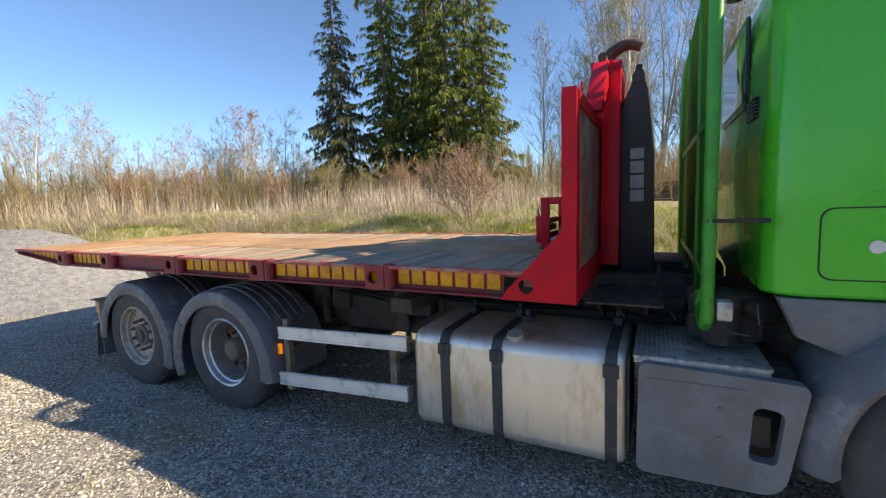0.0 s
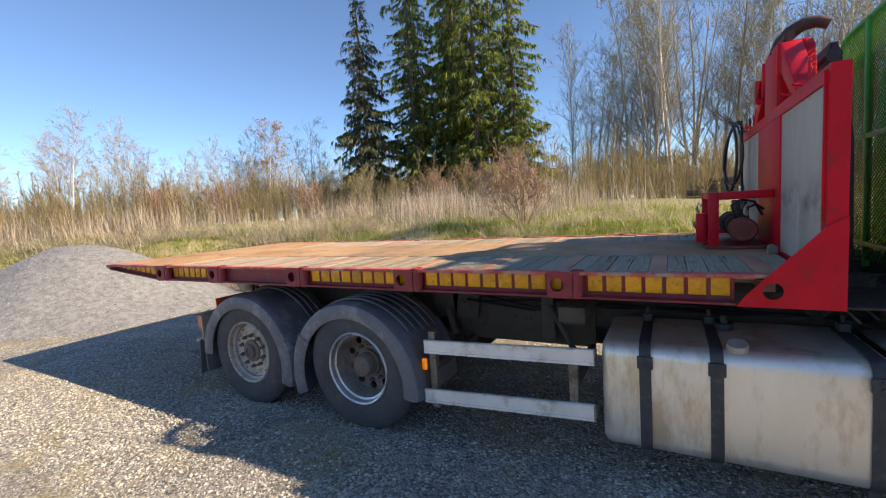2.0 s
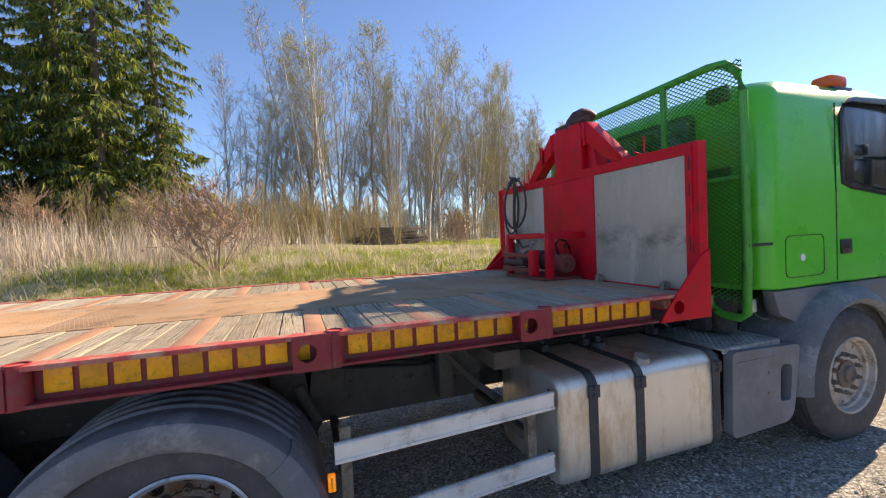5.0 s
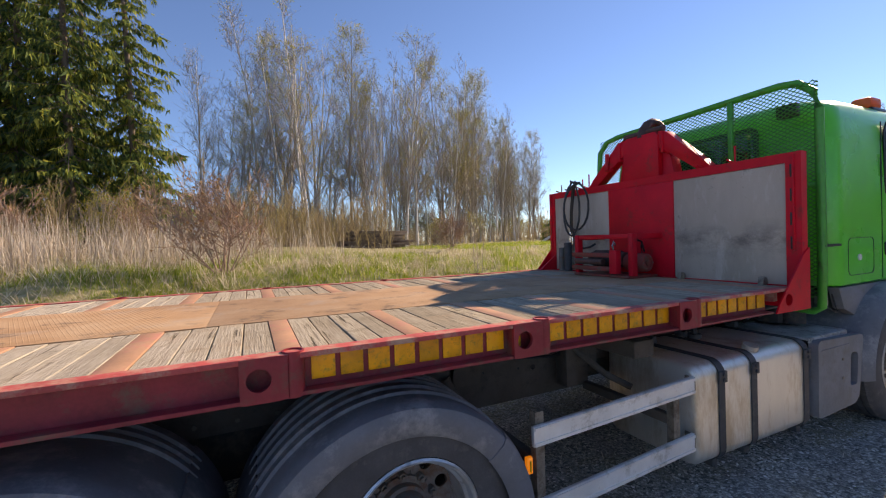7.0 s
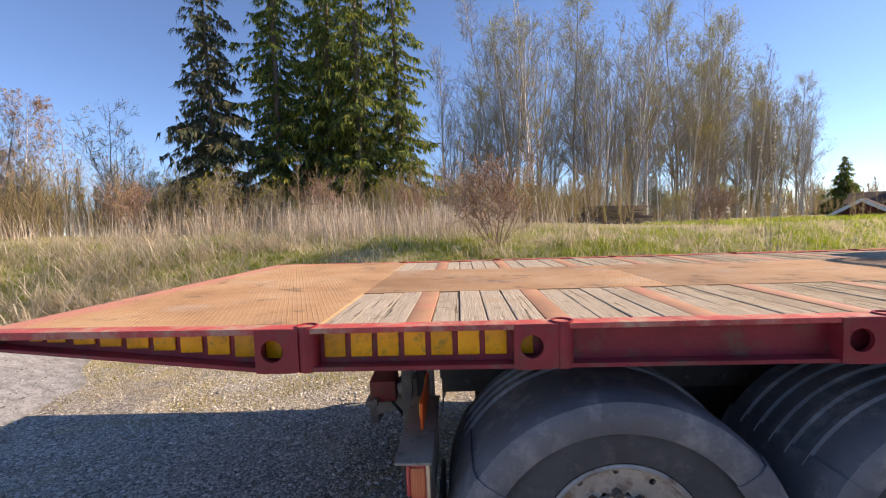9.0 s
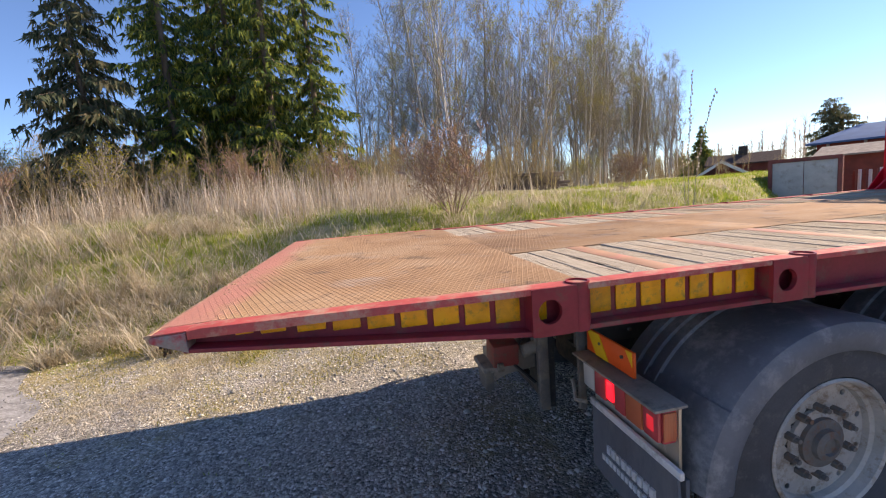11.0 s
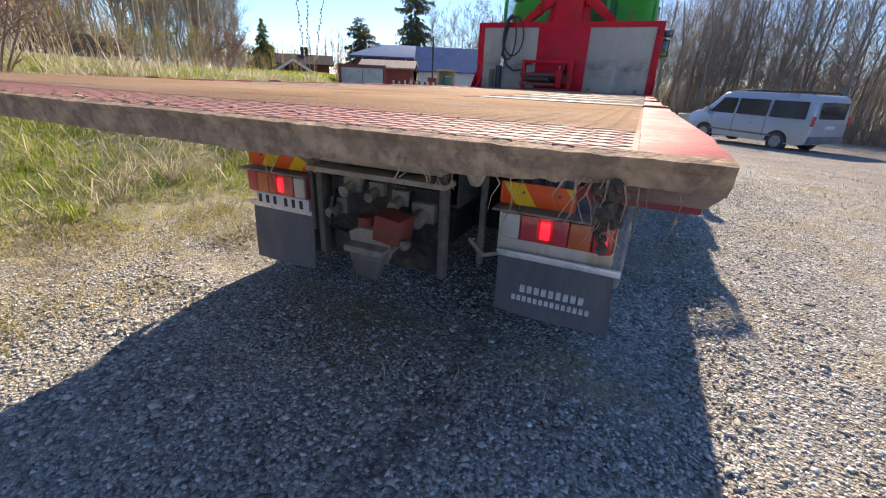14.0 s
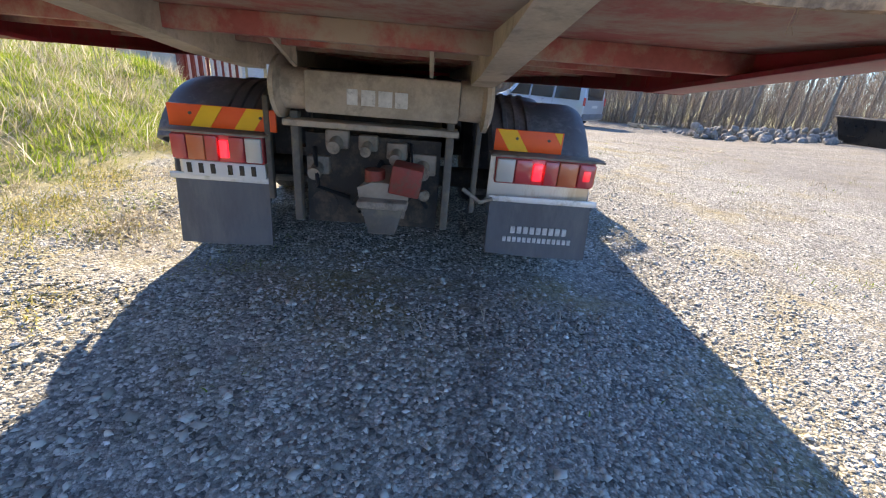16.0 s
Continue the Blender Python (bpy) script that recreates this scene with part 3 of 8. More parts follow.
def lathe(bm, profile, cx, cz, n=40, a0=0.0, a1=360.0, closed=False, flip=1):
    """Revolve (radius, y) pairs about the y axis through (cx, cz)."""
    full = abs(a1 - a0) >= 359.9
    rings = []
    count = n if full else n + 1
    for i in range(count):
        a = radians(a0 + (a1 - a0) * i / n)
        rings.append([bm.verts.new((cx + r * math.cos(a), y, cz + r * math.sin(a))) for r, y in profile])
    m = len(profile)
    for i in range(n):
        p, q = rings[i], rings[(i + 1) % count]
        for k in range(m if closed else m - 1):
            bm.faces.new((p[k], p[(k + 1) % m], q[(k + 1) % m], q[k]))
    if closed and not full:
        bm.faces.new(rings[0])
        bm.faces.new(rings[-1][::-1])
    return bm


def loft(bm, rings):
    rs = [[bm.verts.new(p) for p in ring] for ring in rings]
    n = len(rs[0])
    for a, b in zip(rs, rs[1:]):
        for k in range(n):
            bm.faces.new((a[k], a[(k + 1) % n], b[(k + 1) % n], b[k]))
    bm.faces.new(rs[0][::-1])
    bm.faces.new(rs[-1])
    return bm


def round_rect(x0, x1, y0, y1, r, n=6):
    out = []
    for cx, cyy, a in ((x1 - r, y1 - r, 0), (x0 + r, y1 - r, 90), (x0 + r, y0 + r, 180), (x1 - r, y0 + r, 270)):
        for i in range(n + 1):
            t = radians(a + 90 * i / n)
            out.append((cx + r * math.cos(t), cyy + r * math.sin(t)))
    return out


def spin(bm, m):
    bmesh.ops.transform(bm, matrix=m, verts=bm.verts)
    return bm


# ---- ground ----
def smooth(t):
    t = min(1.0, max(0.0, t))
    return t * t * (3 - 2 * t)


def bank_amount(x, y):
    """How far the grassy bank is there: it ends towards the buildings."""
    r = math.hypot(x + 6.6, y - 2.1)
    lim = radians(27 + 9 * smooth((r - 9) / 8))
    d = r * math.sin(math.atan2(y - 2.1, x + 6.6) - lim)
    if y < 2:
        return 0.0
    return smooth(d / 2.2 + 0.2)


def bank_shift(x):
    """The bank swings round towards the yard beyond the gravel heap."""
    return min(14.0, 1.1 * max(0.0, -14.5 - x))


def ground_z(x, y_true):
    y = y_true + bank_shift(x)
    z = -0.048 * min(25, max(0, x - 2)) + 0.018 * min(8, max(0, -7 - x))
    f = bank_amount(x, y)
    foot = 6.55 + 0.35 * math.sin(x * 0.55 + 1) + 0.25 * math.sin(x * 1.3)
    b = 1.25 * smooth((y - foot) / 4.2) + 0.10 * min(5, max(0, y - 10.8)) + 0.1 * noise.noise(Vector((x * 0.6, y * 0.6, 0))) * smooth((y - foot) / 2)
    b *= 1 - 0.06 * smooth((x + 9) / 4) - 0.2 * smooth((x + 3) / 8)
    w = smooth((y - foot) / 1.5) * f
    z = z * (1 - w) + f * b
    if y_true < -6 and x > -12:
        z += 0.25 * smooth((-6 - y_true - 0.25 * max(0, x - 8)) / 6)
    z -= 0.06 * smooth((x + 5.2) / 0.8) * smooth((y_true - 1.7) / 0.5) * smooth((5.6 - y_true) / 0.5)
    return z + 0.02 * noise.noise(Vector((x * 0.5, y * 0.5, 3)))


def axis_steps(lo, hi, step, far):
    c = list(np.arange(lo, hi + 0.01, step))
    g, s = [], step
    p = hi
    while p < far:
        s *= 1.35
        p += s
        g.append(p)
    h, s, p = [], step, lo
    while p > -far:
        s *= 1.35
        p -= s
        h.append(p)
    return h[::-1] + c + g


gx, gy = axis_steps(-22, 32, 0.45, 1800), axis_steps(-16, 26, 0.4, 1800)
gv = [(x, y, ground_z(max(-60, min(60, x)), max(-60, min(60, y)))) for x in gx for y in gy]
ny = len(gy)
gf = [(i * ny + j, (i + 1) * ny + j, (i + 1) * ny + j + 1, i * ny + j + 1) for i in range(len(gx) - 1) for j in range(ny - 1)]
ground = new("ground", raw_mesh("ground", gv, gf, M["ground"], 60))
tagged(ground, "grey gravel yard with moss patches rising to a grassy bank", "ground", kind="structure")

# ---- the hook-lift truck ----
YC = 3.62
truck = thing("hook_lift_truck", (-0.8, YC, 0), "green three-axle hook-lift lorry parked on gravel, carrying a flat platform", "lorry")


def mirror_y(bm):
    bmesh.ops.transform(bm, matrix=Matrix.Translation((0, 2 * YC, 0)) @ Matrix.Diagonal((1, -1, 1, 1)), verts=bm.verts)
    return bm


# wheels: built facing -y at the origin, outer wall at y = 0
def tyre_bm(r=0.524, w=0.31, rim=0.295):
    bm = B()
    prof = [(rim, 0.035), (rim + 0.015, 0.012), (rim + 0.05, 0.004), (rim + 0.12, 0.0), (r - 0.055, 0.012), (r - 0.018, 0.03), (r - 0.004, 0.05)]
    y = 0.05
    for k in range(4):  # tread ribs and grooves
        prof += [(r, y + 0.003), (r, y + 0.043), (r - 0.014, y + 0.046), (r - 0.014, y + 0.053)]
        y += 0.053
    prof += [(r - 0.018, w - 0.03), (r - 0.055, w - 0.012), (rim + 0.06, w), (rim, w - 0.03)]
    lathe(bm, prof, 0, 0, 56, closed=True)
    return bm


def disc_holes(bm, r_out, r_in, y, holes, hr, rc, thick=0.012):
    """A wheel disc with round hand holes: ring sectors bridged round each hole."""
    n = holes * 8
    for k in range(holes):
        a0, a1 = 2 * math.pi * k / holes, 2 * math.pi * (k + 1) / holes
        am = (a0 + a1) / 2
        c = Vector((rc * math.cos(am), 0, rc * math.sin(am)))
        inner, outer = [], []
        steps = 24
        for i in range(steps):
            t = am + 2 * math.pi * i / steps
            d = Vector((math.cos(t), 0, math.sin(t)))
            inner.append(c + hr * d)
            # where this direction meets the sector's border
            best = 9.0
            e = Vector((math.cos(am), 0, math.sin(am)))
            f = Vector((-math.sin(am), 0, math.cos(am)))
            u, w = d.dot(e), d.dot(f)
            if u > 1e-6:
                best = min(best, (r_out - rc) / u)
            if u < -1e-6:
                best = min(best, (r_in - rc) / u)
            half = math.pi / holes
            for s in (1, -1):
                den = s * w - u * math.tan(half)
                if den > 1e-6:
                    best = min(best, rc * math.tan(half) / den)
            outer.append(c + best * d)
        vi = [bm.verts.new((p.x, y, p.z)) for p in inner]
        vo = [bm.verts.new((p.x, y, p.z)) for p in outer]
        vb = [bm.verts.new((p.x, y + thick, p.z)) for p in inner]
        for i in range(steps):
            j = (i + 1) % steps
            bm.faces.new((vi[i], vi[j], vo[j], vo[i]))
            bm.faces.new((vi[j], vi[i], vb[i], vb[j]))
    bmesh.ops.remove_doubles(bm, verts=bm.verts, dist=0.0008)
    return bm


def add_wheel(x, y, z, deep, flip=False, dual=False):
    """deep: the dished wheel of a driven axle; else the flat one with a proud hub."""
    s = -1 if flip else 1
    m = Matrix.Translation((x, y, z)) @ Matrix.Diagonal((1, s, 1, 1))
    w = part("wheel", spin(lathe(B(), [(0.30, 0.03), (0.305, 0.012), (0.296, 0.004), (0.284, 0.012), (0.276, 0.05), (0.262, 0.06), (0.258, 0.20 if deep else 0.085), (0.262, 0.29), (0.30, 0.30)], 0, 0, 48), m), M["rim_bright"] if deep else M["rim"], truck, "bright dished steel rim" if deep else "dull steel rim with a rusty hub")
    part("tyre", spin(tyre_bm(), m), M["rubber"], w)
    if dual:
        part("tyre", spin(tyre_bm(), m @ Matrix.Translation((0, 0.35, 0))), M["rubber"], w)
    yd = 0.205 if deep else 0.085
    d = disc_holes(B(), 0.262, 0.14, yd, 10 if deep else 10, 0.032 if deep else 0.013, 0.212 if deep else 0.236)
    lathe(d, [(0.145, yd), (0.145, yd - 0.015), (0.09, yd - 0.02)], 0, 0, 32)
    part("disc", spin(d, m), M["disc_rust"] if deep else M["rim"], w)
    hubp = [(0.118, yd), (0.115, yd - 0.05), (0.10, yd - 0.055), (0.096, yd - 0.12), (0.08, yd - 0.14), (0.0, yd - 0.145)] if deep else [(0.112, yd), (0.108, yd - 0.035), (0.07, yd - 0.04), (0.066, yd - 0.06), (0.04, yd - 0.068), (0.036, yd - 0.055), (0.0, yd - 0.055)]
    part("hub", spin(lathe(B(), hubp, 0, 0, 32), m), M["hub"], w)
    for k in range(10):
        a = 2 * math.pi * (k + 0.5) / 10
        px, pz = 0.152 * math.cos(a), 0.152 * math.sin(a)
        nb = cy(B(), (px, yd, pz), (px, yd - 0.038, pz), 0.019, n=6)
        cy(nb, (px, yd - 0.03, pz), (px, yd - 0.055, pz), 0.011, n=8)
        part("wheel_nut", spin(nb, m), M["hub"], w)
    return w


add_wheel(-3.85, 2.345, 0.452, False)
add_wheel(-2.49, 2.345, 0.452, True, dual=True)
add_wheel(2.10, 2.37, 0.452, False)
add_wheel(-3.85, 2 * YC - 2.345, 0.452, False, flip=True)
add_wheel(-2.49, 2 * YC - 2.345, 0.452, True, flip=True, dual=True)
add_wheel(2.10, 2 * YC - 2.37, 0.452, False, flip=True)
for x in (-3.85, -2.49, 2.10):
    part("axle", cy(B(), (x, 2.7, 0.452), (x, 2 * YC - 2.7, 0.452), 0.075, n=16), M["chassis"], truck)
part("differential", lathe(spin(B(), Matrix.Identity(4)), [(0.0, 3.35), (0.12, 3.38), (0.2, 3.5), (0.2, 3.75), (0.12, 3.87), (0.0, 3.9)], -2.49, 0.5, 24), M["chassis"], truck)


# wheel fenders: arched shells with ribs on the crown and a rolled outer lip
def fender(cx, a0, a1, top=0.66, ribs=True, other=False, z0=0.34):
    t = 0.016
    prof = [(top - 0.135, 2.328), (top - 0.12, 2.318), (top - 0.05, 2.314), (top - 0.018, 2.33), (top - 0.003, 2.37), (top, 2.42)]
    ys = [2.48, 2.57, 2.66, 2.75, 2.84] if ribs else [2.70, 2.775, 2.85]
    for y in ys:
        prof += [(top, y - 0.018), (top + 0.013, y - 0.012), (top + 0.013, y + 0.012), (top, y + 0.018)]
    prof += [(top, 2.93), (top - 0.02, 2.95)]
    inner = [(top - 0.02 - t, 2.93), (top - t, 2.90), (top - t, 2.43), (top - 0.025, 2.37), (top - 0.055, 2.335), (top - 0.125, 2.336)]
    bm = lathe(B(), prof + inner, cx, z0, 40, a0, a1, closed=True)
    if other:
        mirror_y(bm)
    return part("fender", bm, M["fender"], truck, "scuffed dark plastic wheel fender")


def flare(cx, z0, top, a, b, other, parent):
    bm = lathe(B(), [(top - 0.14, 2.326), (top - 0.12, 2.312), (top - 0.045, 2.308), (top - 0.01, 2.325), (top + 0.007, 2.37), (top + 0.01, 2.44), (top + 0.006, 2.94), (top - 0.008, 2.94), (top - 0.006, 2.44), (top - 0.02, 2.38), (top - 0.05, 2.34), (top - 0.13, 2.342)], cx, z0, 14, a, b, closed=True)
    part("fender_flare", mirror_y(bm) if other else bm, M["fender"], parent)


for other in (False, True):
    f = fender(-3.86, 150, 34, 0.645, False, other, 0.375)
    if not other:
        flare(-3.86, 0.375, 0.645, 178, 146, other, f)
    flare(-3.86, 0.375, 0.645, 38, -16, other, f)
    f = fender(-2.545, 150, 36, 0.66, True, other, 0.345)
    flare(-2.545, 0.345, 0.66, 197, 146, other, f)
    flare(-2.545, 0.345, 0.66, 40, -6, other, f)
    bm = bx(B(), -4.55, -4.53, 2.36, 2.93, 0.17, 0.46, 0.004)
    if not other:
        part("splash_flap", bm, M["flap"], truck)

# chassis
for y in (3.20, 3.95):
    bm = B()
    prism(bm, [(y, 0.70), (y + 0.09, 0.70), (y + 0.09, 0.715), (y + 0.012, 0.715), (y + 0.012, 0.985), (y + 0.09, 0.985), (y + 0.09, 1.0), (y, 1.0)], "x", -4.55, 3.0)
    part("frame_rail", bm, M["chassis_dust_shaded"], truck)
    bolts = B()
    for i in range(34):
        for z in (0.76, 0.93):
            cy(bolts, (-4.4 + i * 0.17 + 0.03 * (i % 3), y + 0.01, z), (-4.4 + i * 0.17 + 0.03 * (i % 3), y - 0.012, z), 0.013, n=6)
    tagged(part("bolt_row", bolts, M["hub"], truck), kind="stuff")
    part("subframe_rail", bx(B(), -4.75, 0.85, y - 0.02, y + 0.10, 1.005, 1.128, 0.006), M["chassis"], truck)
for x in (-4.2, -3.2, -1.6, -0.3, 0.7, 1.6):
    part("cross_member", bx(B(), x - 0.05, x + 0.05, 3.24, 3.99, 0.76, 0.95, 0.01), M["chassis"], truck)
# suspension, air vessels and brackets between the guard rails and the frame
for (x0, x1, z, r) in ((-1.75, -0.95, 0.70, 0.13),):
    bm = cy(B(), (x0, 3.45, z), (x1, 3.45, z), r, n=24)
    cy(bm, (x0, 3.45, z), (x0 - 0.05, 3.45, z), r, r * 0.5, n=24)
    cy(bm, (x1, 3.45, z), (x1 + 0.05, 3.45, z), r, r * 0.5, n=24)
    part("air_tank", bm, M["chassis_dust_shaded"], truck)
for x in (-2.05, -1.85):
    part("bracket", prism(B(), [(x - 0.1, 0.72), (x + 0.12, 0.72), (x + 0.16, 0.99), (x - 0.13, 0.99)], "y", 3.12, 3.19, 0.01), M["chassis_dust_shaded"], truck)
bm = tube(B(), [(-2.0, 3.1, 0.8), (-1.9, 3.02, 0.6), (-1.98, 3.0, 0.42), (-2.2, 3.1, 0.33)], 0.035, 10)
part("suspension_link", bm, M["chassis_dust_shaded"], truck)
part("spring_bracket", bx(B(), -2.14, -1.90, 3.0, 3.18, 0.40, 0.62, 0.02), M["chassis_dust_shaded"], truck)
part("prop_shaft", cy(B(), (-2.3, YC, 0.58), (1.2, YC, 0.72), 0.055, n=16), M["chassis"], truck)
for (y, z, dz) in ((3.08, 0.9, -0.06), (3.14, 0.86, 0.05), (3.10, 0.96, -0.1)):
    part("air_line", tube(B(), [(-1.8, y, z), (-1.2, y - 0.03, z + dz), (-0.6, y + 0.02, z), (0.1, y, z + dz * 0.5), (0.8, y, z)], 0.012, 6), M["hose"], truck)
part("valve_block", bx(B(), -1.05, -0.8, 3.02, 3.17, 0.74, 0.93, 0.015), M["chassis_dust_shaded"], truck)
part("tank_bracket", bx(B(), -0.9, -0.72, 2.6, 3.18, 0.88, 0.99, 0.01), M["chassis_dust_shaded"], truck)

# unseen box added to block the sunlit ground beyond the lorry
part("far_tank", bx(B(), -0.55, 1.35, 4.18, 4.80, 0.30, 1.10, 0.06), M["chassis"], truck)
part("frame_beam", bx(B(), -2.1, 0.3, 3.31, 3.90, 0.515, 0.78, 0.03), M["chassis"], truck)
pl = part("frame_side_plate", bx(B(), -2.05, -0.75, 3.17, 3.185, 0.535, 1.06, 0.004), M["chassis_dust_shaded"], truck, "dusty perforated side plate")
for k in range(16):
    x, z = -1.95 + 1.1 * random.random(), 0.66 + 0.34 * random.random()
    part("plate_hole", cy(B(), (x, 3.172, z), (x, 3.166, z), random.choice((0.009, 0.013, 0.02)), n=10), M["black"], pl)
part("hanger", bx(B(), -1.12, -1.02, 2.98, 3.10, 0.62, 1.08, 0.01), M["chassis_dust_shaded"], truck)
part("support_strut", tube(B(), [(-1.06, 3.0, 0.90), (-0.90, 2.84, 0.72), (-0.82, 2.70, 0.66)], 0.022, 8), M["chassis_dust_shaded"], truck)
# made-up dark block that hides bright ground between the rear axles
part("bogie_beam", bx(B(), -4.35, -1.95, 3.32, 3.92, 0.36, 0.74, 0.06), M["chassis"], truck)
# side guard: two tilted aluminium rails on two posts
guard_rails = ((0.640, 0.740, 0.684, 0.787), (0.258, 0.362, 0.330, 0.436))
for k, (zl0, zl1, zr0, zr1) in enumerate(guard_rails):
    x0, x1 = (-1.85, -0.64) if k == 0 else (-1.87, -0.65)
    bm = B()
    a = [(x0, zl0), (x1, zr0), (x1, zr1), (x0, zl1)]
    prism(bm, a, "y", 2.385, 2.41, 0.004)
    mid0, mid1 = (zl0 + zl1) / 2, (zr0 + zr1) / 2
    prism(bm, [(x0 + 0.004, zl1 - 0.02), (x1 - 0.004, zr1 - 0.02), (x1 - 0.004, zr1 - 0.004), (x0 + 0.004, zl1 - 0.004)], "y", 2.378, 2.387)
    prism(bm, [(x0 + 0.004, zl0 + 0.004), (x1 - 0.004, zr0 + 0.004), (x1 - 0.004, zr0 + 0.02), (x0 + 0.004, zl0 + 0.02)], "y", 2.378, 2.387)
    g = part("side_guard_rail", bm, M["rail"], truck, "scratched aluminium side guard rail")
    part("rail_end_cap", bx(B(), x1 - 0.004, x1 + 0.006, 2.384, 2.45, zr0 + 0.004, zr1 - 0.004, 0.002), M["rail_end"], g)
for x, z0, z1 in ((-1.795, 0.22, 0.80), (-0.775, 0.30, 0.70)):
    bm = B()
    prism(bm, [(x - 0.026, 2.412), (x + 0.026, 2.412), (x + 0.026, 2.46), (x + 0.02, 2.46), (x + 0.02, 2.418), (x - 0.02, 2.418), (x - 0.02, 2.46), (x - 0.026, 2.46)], "z", z0, z1)
    p = part("guard_post", bm, M["rail_end"], truck, "rusty steel guard post")
    part("guard_arm", bx(B(), x - 0.025, x + 0.025, 2.44, 3.18, 0.50, 0.56, 0.006), M["chassis_dust_shaded"], p)
bm = bx(B(), -1.886, -1.850, 2.40, 2.425, 0.505, 0.590, 0.006)
mk = part("side_marker", bm, M["amber_lit"], truck, "amber side marker lamp")
part("lens_dots", bx(B(), -1.872, -1.864, 2.392, 2.40, 0.52, 0.575, 0.002), M["yellow_panel"], mk)

# fuel tank with three straps
bm = B()
ring = round_rect(2.40, 3.12, 0.185, 0.835, 0.085, 8)
rings = []
for x, s in ((-0.60, 0.05), (-0.588, 0.02), (-0.56, 0.0), (0.66, 0.0), (0.688, 0.02), (0.70, 0.05)):
    rings.append([(x, 2.76 + (y - 2.76) * (1 - s * 1.4), 0.51 + (z - 0.51) * (1 - s * 1.6)) for y, z in ring])
loft(bm, rings)
tank = part("fuel_tank", bm, M["alu"], truck, "stained brushed aluminium fuel tank")
for x in (-0.395, -0.045, 0.60):
    bm = B()
    o = round_rect(2.392, 3.128, 0.177, 0.843, 0.091, 8)
    i = round_rect(2.398, 3.122, 0.183, 0.837, 0.085, 8)
    n = len(o)
    vs = [[bm.verts.new((xx, y, z)) for y, z in rr] for xx, rr in ((x, o), (x + 0.062, o), (x + 0.062, i), (x, i))]
    for k in range(n):
        j = (k + 1) % n
        for q in range(4):
            bm.faces.new((vs[q][k], vs[(q + 1) % 4][k], vs[(q + 1) % 4][j], vs[q][j]))
    st = part("strap", bm, M["strap"], tank, "black tank strap")
    bm = bx(B(), x - 0.010, x + 0.072, 2.380, 2.396, 0.70, 0.775, 0.005)
    for zz in (0.72, 0.755):
        cy(bm, (x + 0.031, 2.382, zz), (x + 0.031, 2.372, zz), 0.012, n=8)
    part("strap_bracket", bm, M["strap"], tank)
    part("strap_foot", bx(B(), x + 0.006, x + 0.056, 2.45, 2.52, 0.13, 0.18, 0.004), M["strap"], tank)
    part("strap_bolt", cy(bx(B(), x + 0.005, x + 0.057, 2.88, 2.96, 0.85, 0.90, 0.006), (x + 0.031, 2.92, 0.9), (x + 0.031, 2.92, 0.94), 0.014, n=8), M["strap"], tank)
bm = cy(B(), (0.085, 2.485, 0.81), (0.085, 2.478, 0.835), 0.045, n=24)
cy(bm, (0.085, 2.478, 0.835), (0.085, 2.468, 0.868), 0.052, 0.048, n=12)
spin(bm, Matrix.Identity(4))
part("filler_cap", bm, M["rim"], tank, "grey metal filler cap")
part("tank_sender", cy(cy(B(), (0.06, 2.86, 0.84), (0.06, 2.86, 0.875), 0.05, n=16), (0.06, 2.86, 0.87), (0.06, 2.86, 0.92), 0.02, n=10), M["strap"], tank)
part("step_plate", bx(B(), 0.705, 0.72, 2.44, 3.05, 0.28, 0.80, 0.003), M["chassis"], truck)

# side box in dark plastic with a hand hole, and its tread-plate lid
bm = B()
def round_poly(pts, radii, n=5):
    """Round off the corners of an outline."""
    out = []
    for i, (p, r) in enumerate(zip(pts, radii)):
        p, a, b = Vector(p), Vector(pts[i - 1]), Vector(pts[(i + 1) % len(pts)])
        u, w = (a - p).normalized(), (b - p).normalized()
        q0, q1 = p + u * min(r, (a - p).length * 0.45), p + w * min(r, (b - p).length * 0.45)
        for k in range(n + 1):
            t = k / n
            v = q0 * (1 - t) ** 2 + p * 2 * t * (1 - t) + q1 * t * t
            out.append((v.x, v.y))
    return out


